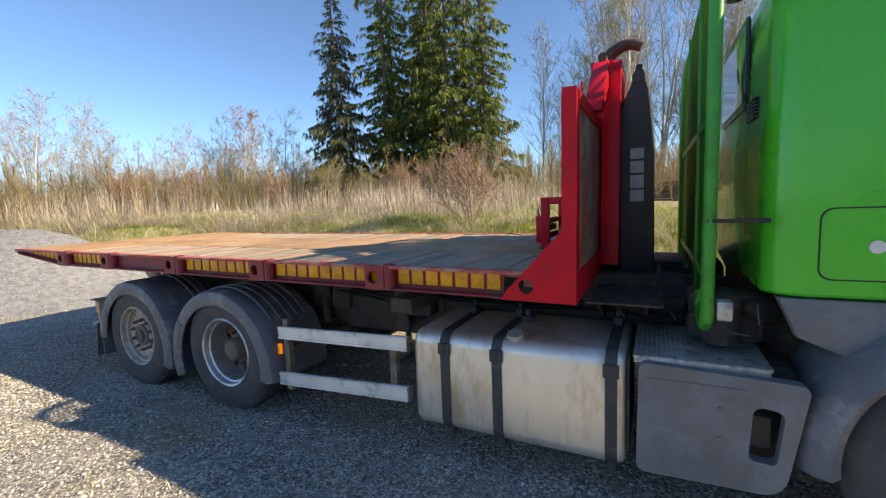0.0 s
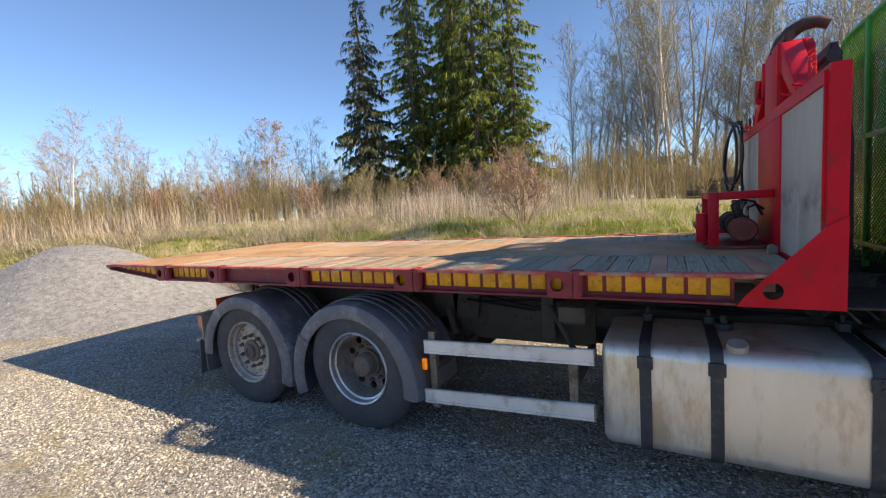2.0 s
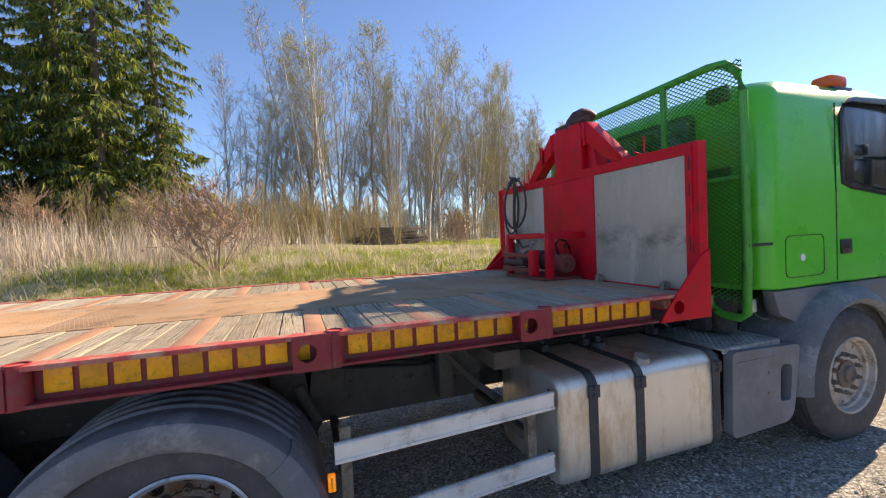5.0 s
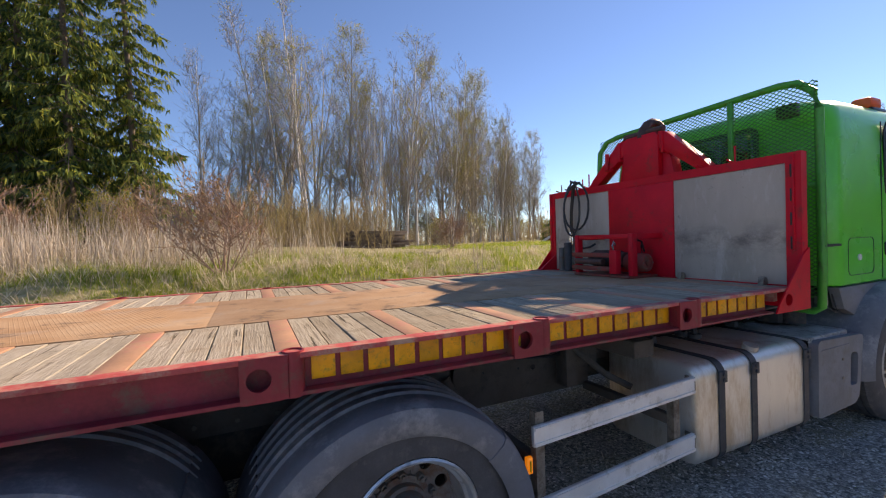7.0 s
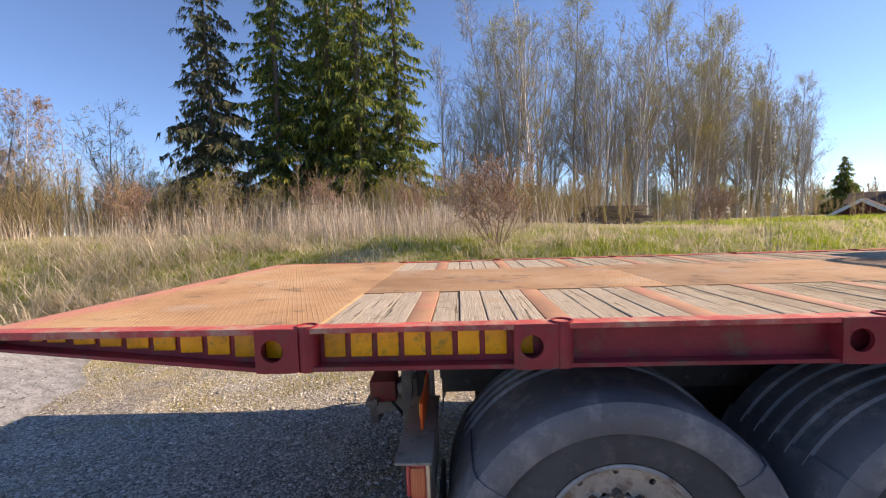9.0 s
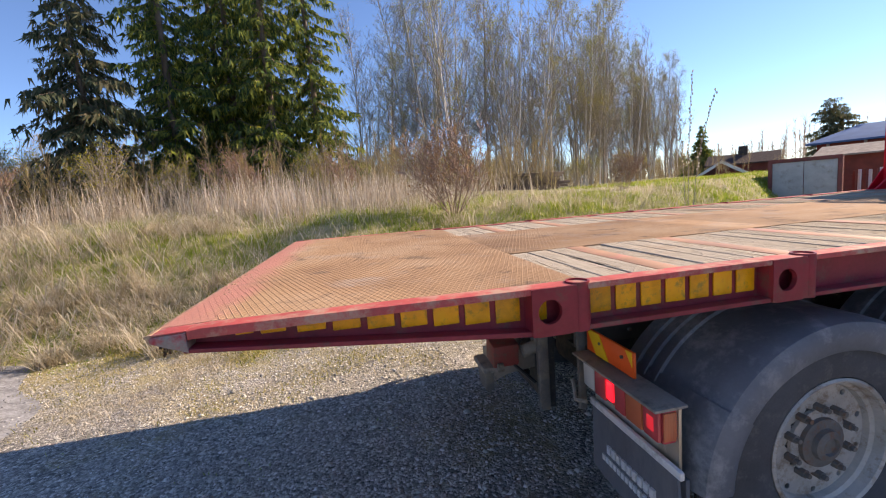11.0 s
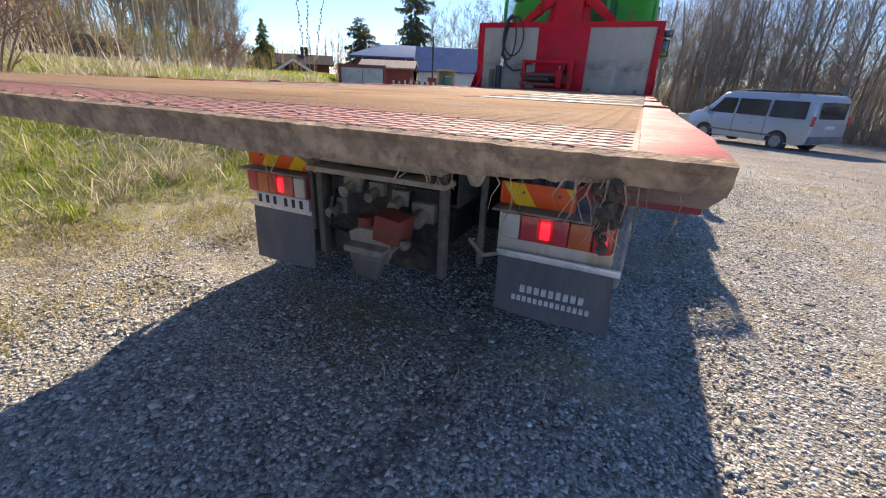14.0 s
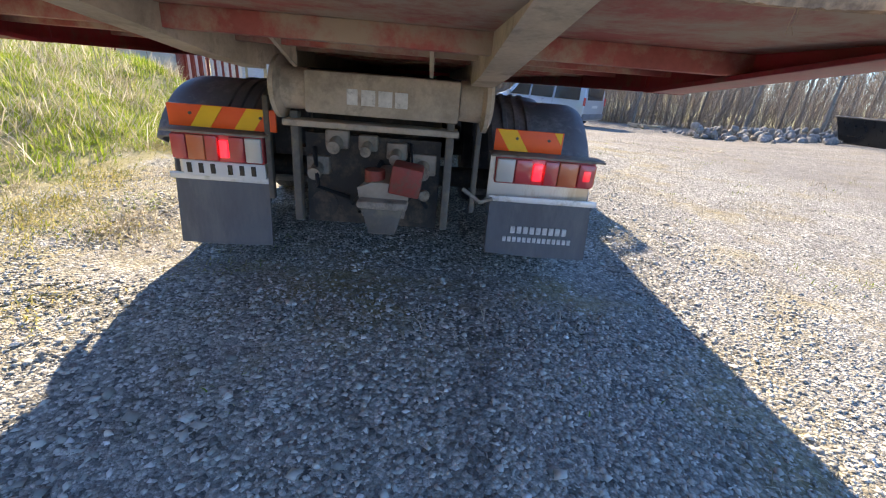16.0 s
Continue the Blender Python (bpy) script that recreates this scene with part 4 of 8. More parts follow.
outer = round_poly([(0.755, 0.225), (1.375, 0.245), (1.46, 0.79), (0.765, 0.815)], (0.05, 0.10, 0.05, 0.05))
hole = round_poly([(1.235, 0.40), (1.345, 0.393), (1.372, 0.655), (1.25, 0.668)], (0.03, 0.03, 0.05, 0.05))
def frame_plate(bm, outer, hole, y0, y1):
    """A plate at y0..y1 with an outline and one hole, joined by a fan between the two."""
    def ray_points(poly, c, k):
        pts = []
        for a in angles:
            d = (math.cos(a), math.sin(a))
            best = None
            for p, q in zip(poly, poly[1:] + poly[:1]):
                ex, ey = q[0] - p[0], q[1] - p[1]
                den = d[0] * ey - d[1] * ex
                if abs(den) < 1e-9:
                    continue
                t = ((p[0] - c[0]) * ey - (p[1] - c[1]) * ex) / den
                u = ((p[0] - c[0]) * d[1] - (p[1] - c[1]) * d[0]) / den
                if t > 0 and -1e-6 <= u <= 1 + 1e-6:
                    best = t if best is None else max(best, t)
            pts.append((c[0] + best * d[0], c[1] + best * d[1]))
        return pts
    c = (sum(p[0] for p in hole) / len(hole), sum(p[1] for p in hole) / len(hole))
    angles = sorted([2 * math.pi * i / 64 - math.pi for i in range(64)] + [math.atan2(p[1] - c[1], p[0] - c[0]) for p in outer + hole])
    angles = [a for i, a in enumerate(angles) if i == 0 or a - angles[i - 1] > 1e-4]
    k = len(angles)
    o, h = ray_points(outer, c, k), ray_points(hole, c, k)
    v = [[bm.verts.new((p[0], y, p[1])) for p in ps] for ps, y in ((o, y0), (h, y0), (h, y1), (o, y1))]
    for i in range(k):
        j = (i + 1) % k
        for q in range(4):
            bm.faces.new((v[q][i], v[q][j], v[(q + 1) % 4][j], v[(q + 1) % 4][i]))
    return bm
frame_plate(bm, outer, hole, 2.375, 2.44)
box = part("side_box", bm, M["plastic"], truck, "dark grey plastic battery box cover")
bm = prism(B(), [(x, z) for x, z in outer], "y", 2.60, 3.10, 0.01)
part("box_body", bm, M["chassis"], box)
for x, z in ((1.12, 0.63), (1.12, 0.48)):
    part("rivet", cy(B(), (x, 2.38, z), (x, 2.370, z), 0.011, n=10), M["rail_end"], box)
bm = bx(B(), 1.25, 1.34, 2.47, 2.55, 0.42, 0.58, 0.01)
part("latch", bm, M["chassis_dust_shaded"], box)
part("recess_step", bx(B(), 0.80, 1.22, 2.370, 2.378, 0.735, 0.742, 0.002), M["plastic"], box)
bm = bx(B(), 0.735, 1.33, 2.43, 3.06, 0.815, 0.832, 0.004)
lid = part("box_lid", bm, M["alu_plate"], truck, "worn aluminium tread-plate lid")
bars = B()
for i in range(24):
    for j in range(25):
        cx, cyy = 0.75 + 0.024 * i, 2.445 + 0.0245 * j
        s = 1 if (i + j) % 2 else -1
        d = Vector((0.008, 0.008 * s, 0))
        w = Vector((-0.002 * s, 0.002, 0))
        v = [bars.verts.new(Vector((cx, cyy, 0.8325)) + q) for q in (d, w, -d, -w)]
        t = bars.verts.new((cx, cyy, 0.8355))
        for k in range(4):
            bars.faces.new((v[k], v[(k + 1) % 4], t))
tagged(part("tread_pattern", bars, M["alu_plate"], lid), kind="stuff")
part("lid_edge", bx(B(), 0.74, 1.32, 2.424, 2.432, 0.795, 0.828, 0.002), M["alu_plate"], lid)

# cab: shell, lower fairing, front wheel arch
bm = B()
rings = []
for z, ins, rad in ((1.175, 0.015, 0.13), (1.19, 0.0, 0.14), (1.9, 0.0, 0.14), (2.4, 0.012, 0.15), (2.58, 0.03, 0.17), (2.70, 0.07, 0.2), (2.78, 0.14, 0.26), (2.83, 0.26, 0.34), (2.86, 0.5, 0.4)):
    rings.append([(x, y, z) for x, y in round_rect(1.285 + ins * 0.8, 3.27 - ins * 1.6, 2.47 + ins, 2 * YC - 2.47 - ins, rad, 8)])
loft(bm, rings)
cab = part("cab", bm, M["green"], truck, "bright glossy green lorry cab")
bm = B()
hatch = [(p[0], p[1]) for p in round_rect(1.475, 1.93, 1.255, 1.575, 0.05, 6)]
o = hatch
i = [(1.7025 + (p[0] - 1.7025) * 0.975, 1.415 + (p[1] - 1.415) * 0.965) for p in hatch]
n = len(o)
vs = [[bm.verts.new((p[0], y, p[1])) for p in rr] for rr, y in ((o, 2.467), (i, 2.467), (i, 2.475), (o, 2.475))]
for k in range(n):
    for q in range(4):
        bm.faces.new((vs[q][k], vs[q][(k + 1) % n], vs[(q + 1) % 4][(k + 1) % n], vs[(q + 1) % 4][k]))
part("hatch_seam", bm, M["black"], cab)
part("lock_disc", cy(B(), (1.665, 2.47, 1.405), (1.665, 2.461, 1.405), 0.028, n=20), M["white"], cab, "white round sticker")
win = [(2.18, 1.98), (2.30, 1.94), (2.95, 1.86), (3.0, 2.0), (2.93, 2.58), (2.22, 2.58), (2.17, 2.5)]
part("side_window", prism(B(), win, "y", 2.463, 2.475, 0.003), M["glass_dark"], cab, "tinted door window")
part("window_seal", prism(B(), [(2.56 + (x - 2.56) * 1.05, 2.22 + (z - 2.22) * 1.07) for x, z in win], "y", 2.467, 2.478, 0.003), M["black"], cab)
for x in (2.085, 3.06):
    part("door_seam", bx(B(), x, x + 0.008, 2.4665, 2.474, 1.2, 2.6), M["black"], cab)
part("door_handle", bx(B(), 2.13, 2.27, 2.455, 2.475, 1.40, 1.52, 0.012), M["black"], cab, "black recessed door handle")
part("rear_window", prism(B(), round_rect(3.07, 3.95, 2.17, 2.60, 0.05, 5), "x", 1.274, 1.29, 0.004), M["glass_dark"], cab, "rear cab window with black seal")
part("rear_window_seal", prism(B(), round_rect(3.03, 3.99, 2.13, 2.64, 0.07, 5), "x", 1.279, 1.291, 0.004), M["black"], cab)
part("work_lamp", bx(B(), 1.14, 1.22, 2.66, 2.82, 2.62, 2.74, 0.02), M["black"], cab)
part("work_lamp", bx(B(), 1.14, 1.22, 4.52, 4.66, 2.60, 2.72, 0.02), M["black"], cab)
bm = B()
for k in range(6):
    bx(bm, 1.268, 1.288, 2.73, 2.96, 2.03 + 0.018 * k, 2.04 + 0.018 * k)
part("vent_grille", bm, M["black"], cab)
part("windscreen", prism(B(), [(2.6, 1.75), (4.64, 1.75), (4.55, 2.55), (2.69, 2.55)], "x", 3.262, 3.274), M["glass_dark"], cab)
part("front_grille", bx(B(), 3.262, 3.276, 2.85, 4.39, 1.0, 1.6, 0.01), M["black"], cab)
part("sun_visor", prism(B(), [(3.02, 2.63), (3.42, 2.56), (3.44, 2.59), (3.08, 2.70)], "y", 2.42, 2 * YC - 2.42, 0.005), M["glass_dark"], cab)
part("window_deflector", prism(B(), [(2.2, 2.60), (2.98, 2.60), (3.05, 2.66), (2.25, 2.64)], "y", 2.42, 2.468, 0.006), M["glass_dark"], cab)
bc = part("beacon", bx(B(), 2.35, 2.58, 2.62, 2.78, 2.80, 2.91, 0.03), M["orange_panel"], cab, "orange roof beacon")
part("beacon_foot", bx(B(), 2.33, 2.60, 2.60, 2.80, 2.72, 2.799, 0.01), M["black"], cab)
# mirrors
bm = bx(B(), 2.84, 2.95, 2.14, 2.345, 1.90, 2.20, 0.03)
mir = part("door_mirror", bm, M["black"], truck, "black twin door mirror on tube arms")
part("mirror_glass", spin(bx(B(), -0.003, 0.003, -0.08, 0.08, -0.12, 0.12, 0.002), Matrix.Translation((2.826, 2.243, 2.05)) @ Matrix.Rotation(radians(-24), 4, "Z")), M["chrome"], mir)
part("wide_mirror", bx(B(), 2.83, 2.95, 2.12, 2.30, 2.235, 2.36, 0.03), M["black"], mir)
part("wide_glass", spin(bx(B(), -0.003, 0.003, -0.068, 0.068, -0.042, 0.042, 0.002), Matrix.Translation((2.816, 2.21, 2.297)) @ Matrix.Rotation(radians(-24), 4, "Z")), M["chrome"], mir)
for z in (1.90, 2.21):
    part("mirror_arm", tube(B(), [(2.98, 2.50, z - 0.02), (2.93, 2.36, z), (2.91, 2.22, z)], 0.018, 8), M["black"], mir)
copym = bx(B(), 2.84, 2.95, 2 * YC - 2.345, 2 * YC - 2.14, 1.90, 2.20, 0.03)
mir2 = part("door_mirror", copym, M["black"], truck)
part("mirror_arm", tube(B(), [(2.98, 2 * YC - 2.50, 2.19), (2.91, 2 * YC - 2.22, 2.21)], 0.018, 8), M["black"], mir2)

# dark lower fairing and front wheel arch
for other in (False, True):
    bm = lathe(B(), [(0.56, 2.36), (0.60, 2.325), (0.655, 2.36), (0.70, 2.42), (0.70, 2.86), (0.68, 2.86), (0.66, 2.43), (0.60, 2.38), (0.56, 2.39)], 2.12, 0.46, 36, 186, -6, closed=True)
    part("front_arch", mirror_y(bm) if other else bm, M["fender"], truck, "dark plastic front wheel arch")
    bm = prism(B(), [(1.34, 1.165), (1.42, 0.98), (1.62, 0.90), (2.62, 0.90), (2.84, 0.55), (3.27, 0.45), (3.27, 1.165)], "y", 2.475, 2.56, 0.012)
    part("lower_fairing", mirror_y(bm) if other else bm, M["plastic"], truck)
part("bumper", bx(B(), 2.95, 3.33, 2.5, 2 * YC - 2.5, 0.32, 0.95, 0.05), M["plastic"], truck)
part("engine_block", bx(B(), 1.35, 3.0, 3.0, 4.2, 0.55, 1.15, 0.05), M["chassis"], truck)
part("cab_mount", bx(B(), 1.0, 1.35, 2.75, 2.95, 0.85, 1.12, 0.03), M["chassis"], truck)
part("intake_duct", cy(cy(B(), (1.15, 2.72, 0.86), (1.15, 2.72, 1.12), 0.09, n=20), (1.1, 3.0, 1.0), (1.35, 2.7, 1.05), 0.06, n=16), M["chassis"], truck)
part("subframe_deck", prism(B(), [(0.45, 1.02), (1.02, 1.0), (1.12, 0.90), (0.5, 0.90)], "y", 3.05, 4.2, 0.01), M["chassis"], truck)
for x in (0.52, 0.78, 1.0):
    part("catwalk_bracket", prism(B(), [(2.66, 1.04), (3.12, 1.04), (3.12, 0.86), (3.02, 0.86)], "x", x, x + 0.02), M["chassis"], truck)
for k, (x, y) in enumerate(((0.62, 2.86), (0.72, 2.95), (0.90, 2.9))):
    part("air_line", tube(B(), [(x, y, 1.0), (x + 0.05, y - 0.05, 0.93), (x + 0.12, y + 0.02, 0.89), (x + 0.3, y + 0.1, 0.95)], 0.012, 6), M["hose"], truck)
part("catwalk", bx(B(), 0.47, 0.88, 2.62, 4.62, 1.04, 1.055, 0.004), M["chassis"], truck)

# mesh guard behind the cab
gpts = [(1.06, 2.76, 1.13), (1.06, 2.74, 1.05), (1.06, 2.66, 1.0), (1.06, 2.53, 0.995), (1.062, 2.475, 1.03), (1.065, 2.468, 1.4), (1.07, 2.475, 2.62), (1.09, 2.52, 2.77), (1.12, 2.64, 2.88), (1.12, 2.78, 2.90), (1.11, 3.6, 2.885), (1.10, 4.5, 2.87), (1.09, 4.66, 2.84), (1.07, 4.76, 2.72), (1.06, 4.77, 2.5), (1.06, 4.775, 1.05)]
gd = part("cab_guard", tube(B(), gpts, 0.031, 10), M["green_dark"], truck, "green tube guard with wire mesh behind the cab")
for y in (3.15, 4.1):
    part("guard_upright", bx(B(), 1.055, 1.095, y - 0.022, y + 0.022, 1.05, 2.87, 0.004), M["green_dark"], gd)
for z in (1.22, 2.02):
    part("guard_crossbar", bx(B(), 1.055, 1.09, 2.49, 4.75, z - 0.018, z + 0.018, 0.004), M["green_dark"], gd)
wires = B()
def wire(p, q, r=0.0042):
    d = (q - p).normalized()
    s = d.cross(Vector((1, 0, 0))).normalized() * r
    t = Vector((r, 0, 0))
    a = [wires.verts.new(p + k) for k in (s, t, -s, -t)]
    b = [wires.verts.new(q + k) for k in (s, t, -s, -t)]
    for k in range(4):
        wires.faces.new((a[k], a[(k + 1) % 4], b[(k + 1) % 4], b[k]))
ya, yb, za, zb = 2.485, 4.755, 1.10, 2.86
step, lie = 0.050, 1.5
k = -int((zb - za) * lie / step) - 2
while ya + k * step < yb:
    y0 = ya + k * step
    for s in (1, -1):
        # a slanted wire across the panel, cut to its border
        pts = []
        for z in (za, zb):
            y = y0 + (z - za) * lie
            pts.append((y, z))
        (p0, z0), (p1, z1) = pts
        if p1 <= ya or p0 >= yb:
            continue
        if p0 < ya:
            z0, p0 = za + (ya - y0) / lie, ya
        if p1 > yb:
            z1, p1 = za + (yb - y0) / lie, yb
        if s < 0:
            p0, p1 = ya + yb - p0, ya + yb - p1
        wire(Vector((1.075 + 0.003 * s, p0, z0)), Vector((1.075 + 0.003 * s, p1, z1)))
    k += 1
tagged(part("wire_mesh", wires, M["green_mesh"], gd, smooth=0), kind="stuff")
part("guard_clamp", bx(B(), 1.05, 1.30, 2.44, 2.475, 1.515, 1.535, 0.004), M["chassis"], gd)
part("junction_box", bx(B(), 1.105, 1.175, 2.48, 2.55, 1.03, 1.13, 0.012), M["alu_plate"], truck, "grey junction box")
part("cable_loop", tube(B(), [(1.12, 2.47, 1.03), (1.16, 2.44, 0.99), (1.24, 2.45, 0.98), (1.28, 2.48, 1.02), (1.27, 2.5, 1.12)], 0.006, 6), M["hose"], truck)

# lift arm with its hook
bm = B()
armp = [(0.60, 1.02), (0.83, 1.02), (0.82, 1.95), (0.775, 2.40), (0.745, 2.585), (0.70, 2.585), (0.68, 2.45), (0.60, 2.30)]
prism(bm, armp, "y", 3.46, 3.78, 0.012)
arm = part("lift_arm", bm, M["arm"], truck, "black hook-lift arm with pale lettering strip")
for zz, hh in ((1.965, 0.075), (1.87, 0.085), (1.765, 0.095), (1.665, 0.085)):
    part("marking_bar", bx(B(), 0.665, 0.755, 3.4545, 3.4605, zz - hh / 2, zz + hh / 2, 0.001), M["mark_grey"], arm)
hk = [(0.46, 3.62, 2.60), (0.48, 3.62, 2.68), (0.53, 3.62, 2.74), (0.60, 3.62, 2.775), (0.67, 3.62, 2.775), (0.73, 3.62, 2.745)]
part("hook", tube(B(), hk, 0.052, 14, 0.036), M["hook"], arm, "rusty steel hook")
part("arm_knuckle", cy(B(), (0.715, 3.45, 2.50), (0.715, 3.79, 2.50), 0.042, n=20), M["arm"], arm)
part("lift_cylinder", cy(B(), (-1.2, 3.45, 1.0), (0.6, 3.45, 1.05), 0.075, n=20), M["chassis"], truck)
part("lift_cylinder", cy(B(), (-1.2, 3.8, 1.0), (0.6, 3.8, 1.05), 0.075, n=20), M["chassis"], truck)

# rear end: cross beam, rollers, lamps, flaps, coupling
bm = bx(B(), -4.86, -4.62, 3.17, 3.90, 0.935, 1.125, 0.012)
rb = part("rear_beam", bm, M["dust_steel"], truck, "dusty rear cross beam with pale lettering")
for yy, ww in ((3.675, 0.05), (3.60, 0.065), (3.52, 0.065), (3.445, 0.06)):
    part("marking_bar", bx(B(), -4.8655, -4.8595, yy - ww / 2, yy + ww / 2, 0.985, 1.055, 0.001), M["mark"], rb)
for y0, y1 in ((3.005, 3.165), (3.905, 4.075)):
    bm = lathe(B(), [(0.0, y0), (0.10, y0), (0.145, y0 + 0.02), (0.145, y0 + 0.04), (0.10, y0 + 0.055), (0.095, y1), (0.0, y1)] if y0 < 3.5 else [(0.0, y0), (0.095, y0), (0.10, y1 - 0.055), (0.145, y1 - 0.04), (0.145, y1 - 0.02), (0.10, y1), (0.0, y1)], -4.74, 1.035, 28)
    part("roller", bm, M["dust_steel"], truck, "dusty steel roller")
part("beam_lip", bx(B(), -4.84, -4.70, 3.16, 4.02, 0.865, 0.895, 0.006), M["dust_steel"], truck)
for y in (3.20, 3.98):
    part("rear_upright", bx(B(), -4.78, -4.72, y - 0.02, y + 0.02, 0.36, 0.93, 0.006), M["rear_steel_lit"], truck)
bm = frame_plate(B(), [(3.24, 0.34), (3.95, 0.34), (3.95, 0.82), (3.24, 0.82)], [(3.53, 0.40), (3.68, 0.40), (3.68, 0.52), (3.53, 0.52)], -4.70, -4.66)
spin(bm, Matrix(((0, 1, 0, 0), (1, 0, 0, 0), (0, 0, 1, 0), (0, 0, 0, 1))))
part("coupling_plate", bm, M["chassis"], truck)
for y, z in ((3.86, 0.44), (3.34, 0.44)):
    part("plate_boss", lathe(B(), [(0.001, 0.0), (0.075, 0.0), (0.075, 0.02), (0.05, 0.02)], 0, 0, 20), M["chassis"], truck).matrix_basis = Matrix.Translation(Vector((-4.705, y, z)) - BASE[truck]) @ Matrix.Rotation(radians(-90), 4, "Z") @ Matrix.Translation(BASE[truck])
YD = 3.505
bm = B()
loft(bm, [[(x, YD + dy * s, z + 0.12 + o) for dy, z in ((-0.11, 0.50), (-0.05, 0.53), (0.05, 0.53), (0.11, 0.50), (0.09, 0.36), (-0.09, 0.36))] for x, s, o in ((-4.70, 0.7, 0.03), (-4.88, 0.85, 0.02), (-4.98, 1.15, 0.0))])
cp = part("tow_coupling", bm, M["rear_dust_lit"], truck, "dusty drawbar coupling jaw")
part("coupling_lip", prism(B(), [(YD - 0.065, 0.405), (YD + 0.065, 0.405), (YD + 0.10, 0.535), (YD - 0.10, 0.535)], "x", -5.03, -4.97, 0.012), M["rear_steel_lit"], cp)
part("coupling_jaw", bx(B(), -5.05, -4.94, YD - 0.12, YD + 0.12, 0.535, 0.575, 0.015), M["rear_dust_lit"], cp)
part("coupling_head", cy(B(), (-4.92, 3.555, 0.56), (-4.92, 3.555, 0.70), 0.05, n=20), M["rust_red"], cp)
rbx = spin(bx(B(), -0.10, 0.06, -0.075, 0.075, -0.07, 0.07, 0.012), Matrix.Translation((-4.90, 3.40, 0.665)) @ Matrix.Rotation(radians(8), 4, "X"))
part("red_valve_box", rbx, M["rust_red"], truck, "faded red valve box")
part("valve_knob", cy(B(), (-4.95, 3.31, 0.60), (-4.98, 3.31, 0.60), 0.026, n=16), M["rail_end"], truck)
for y, z, s in ((3.78, 0.80, 0.06), (3.62, 0.79, 0.05), (3.47, 0.76, 0.055), (3.33, 0.70, 0.07), (3.88, 0.66, 0.06)):
    part("air_coupling", cy(bx(B(), -4.74, -4.68, y - s, y + s, z - s * 0.8, z + s * 0.8, 0.012), (-4.68, y, z), (-4.82, y, z - 0.03), s * 0.55, n=14), M["rear_dust_lit"], truck)
for a, b, c in (((-4.72, 3.9, 0.75), (-4.86, 3.85, 0.58), (-4.74, 3.72, 0.50)), ((-4.72, 3.4, 0.8), (-4.9, 3.36, 0.62), (-4.76, 3.3, 0.48)), ((-4.7, 3.55, 0.7), (-4.82, 3.62, 0.56), (-4.72, 3.7, 0.46))):
    part("air_line", tube(B(), [a, b, c], 0.013, 8), M["hose"], truck)
for y in (3.04, 4.18):
    part("rear_bracket", bx(B(), -4.62, -4.58, y - 0.015, y + 0.015, 0.42, 0.98, 0.006), M["rear_steel_lit"], truck)
part("spray_pipe", tube(B(), [(-4.62, 3.1, 0.56), (-4.66, 3.0, 0.5), (-4.64, 2.93, 0.52)], 0.012, 6), M["rear_dust_lit"], truck)


def mirror_rear(bm):
    bmesh.ops.transform(bm, matrix=Matrix.Translation((0, 6.78, 0)) @ Matrix.Diagonal((1, -0.88, 1, 1)), verts=bm.verts)
    return bm


def rear_lamp(other):
    """Lamp board with lenses, striped marker plate and hanging rubber flap."""
    ob = part("tail_lamp", (lambda b: mirror_rear(b) if other else b)(bx(B(), -4.635, -4.57, 2.375, 2.93, 0.612, 0.765, 0.012)), M["lens_red"], truck, "lit red and amber tail lamp")
    def add(name, bm, m, label=""):
        return part(name, mirror_rear(bm) if other else bm, m, ob, label)
    z0, z1 = 0.622, 0.755
    add("reversing_lens", bx(B(), -4.655, -4.634, 2.825, 2.925, z0, z1, 0.01), M["lens_clear"], "pale reversing lens")
    add("brake_lens", bx(B(), -4.655, -4.634, 2.73, 2.82, z0, z1, 0.006), M["lens_red"])
    add("lit_lens", bx(B(), -4.657, -4.634, 2.672, 2.722, z0 + 0.02, z1 - 0.02, 0.006), M["lens_lit"], "glowing red lens")
    add("fog_lens", bx(B(), -4.655, -4.634, 2.585, 2.66, z0, z1, 0.006), M["lens_red"])
    add("indicator_lens", bx(B(), -4.655, -4.634, 2.475, 2.58, z0, z1, 0.006), M["lens_amber"], "amber indicator lens")
    add("end_lens", bx(B(), -4.655, -4.634, 2.378, 2.47, z0, z1, 0.01), M["lens_red"])
    if not other:
        add("end_glow", bx(B(), -4.657, -4.640, 2.40, 2.445, z0 + 0.035, z1 - 0.035, 0.006), M["lens_dim"], "dimly lit red lens")
    add("side_lens", bx(B(), -4.635, -4.58, 2.368, 2.376, 0.63, 0.745, 0.003), M["lens_amber"])
    return ob


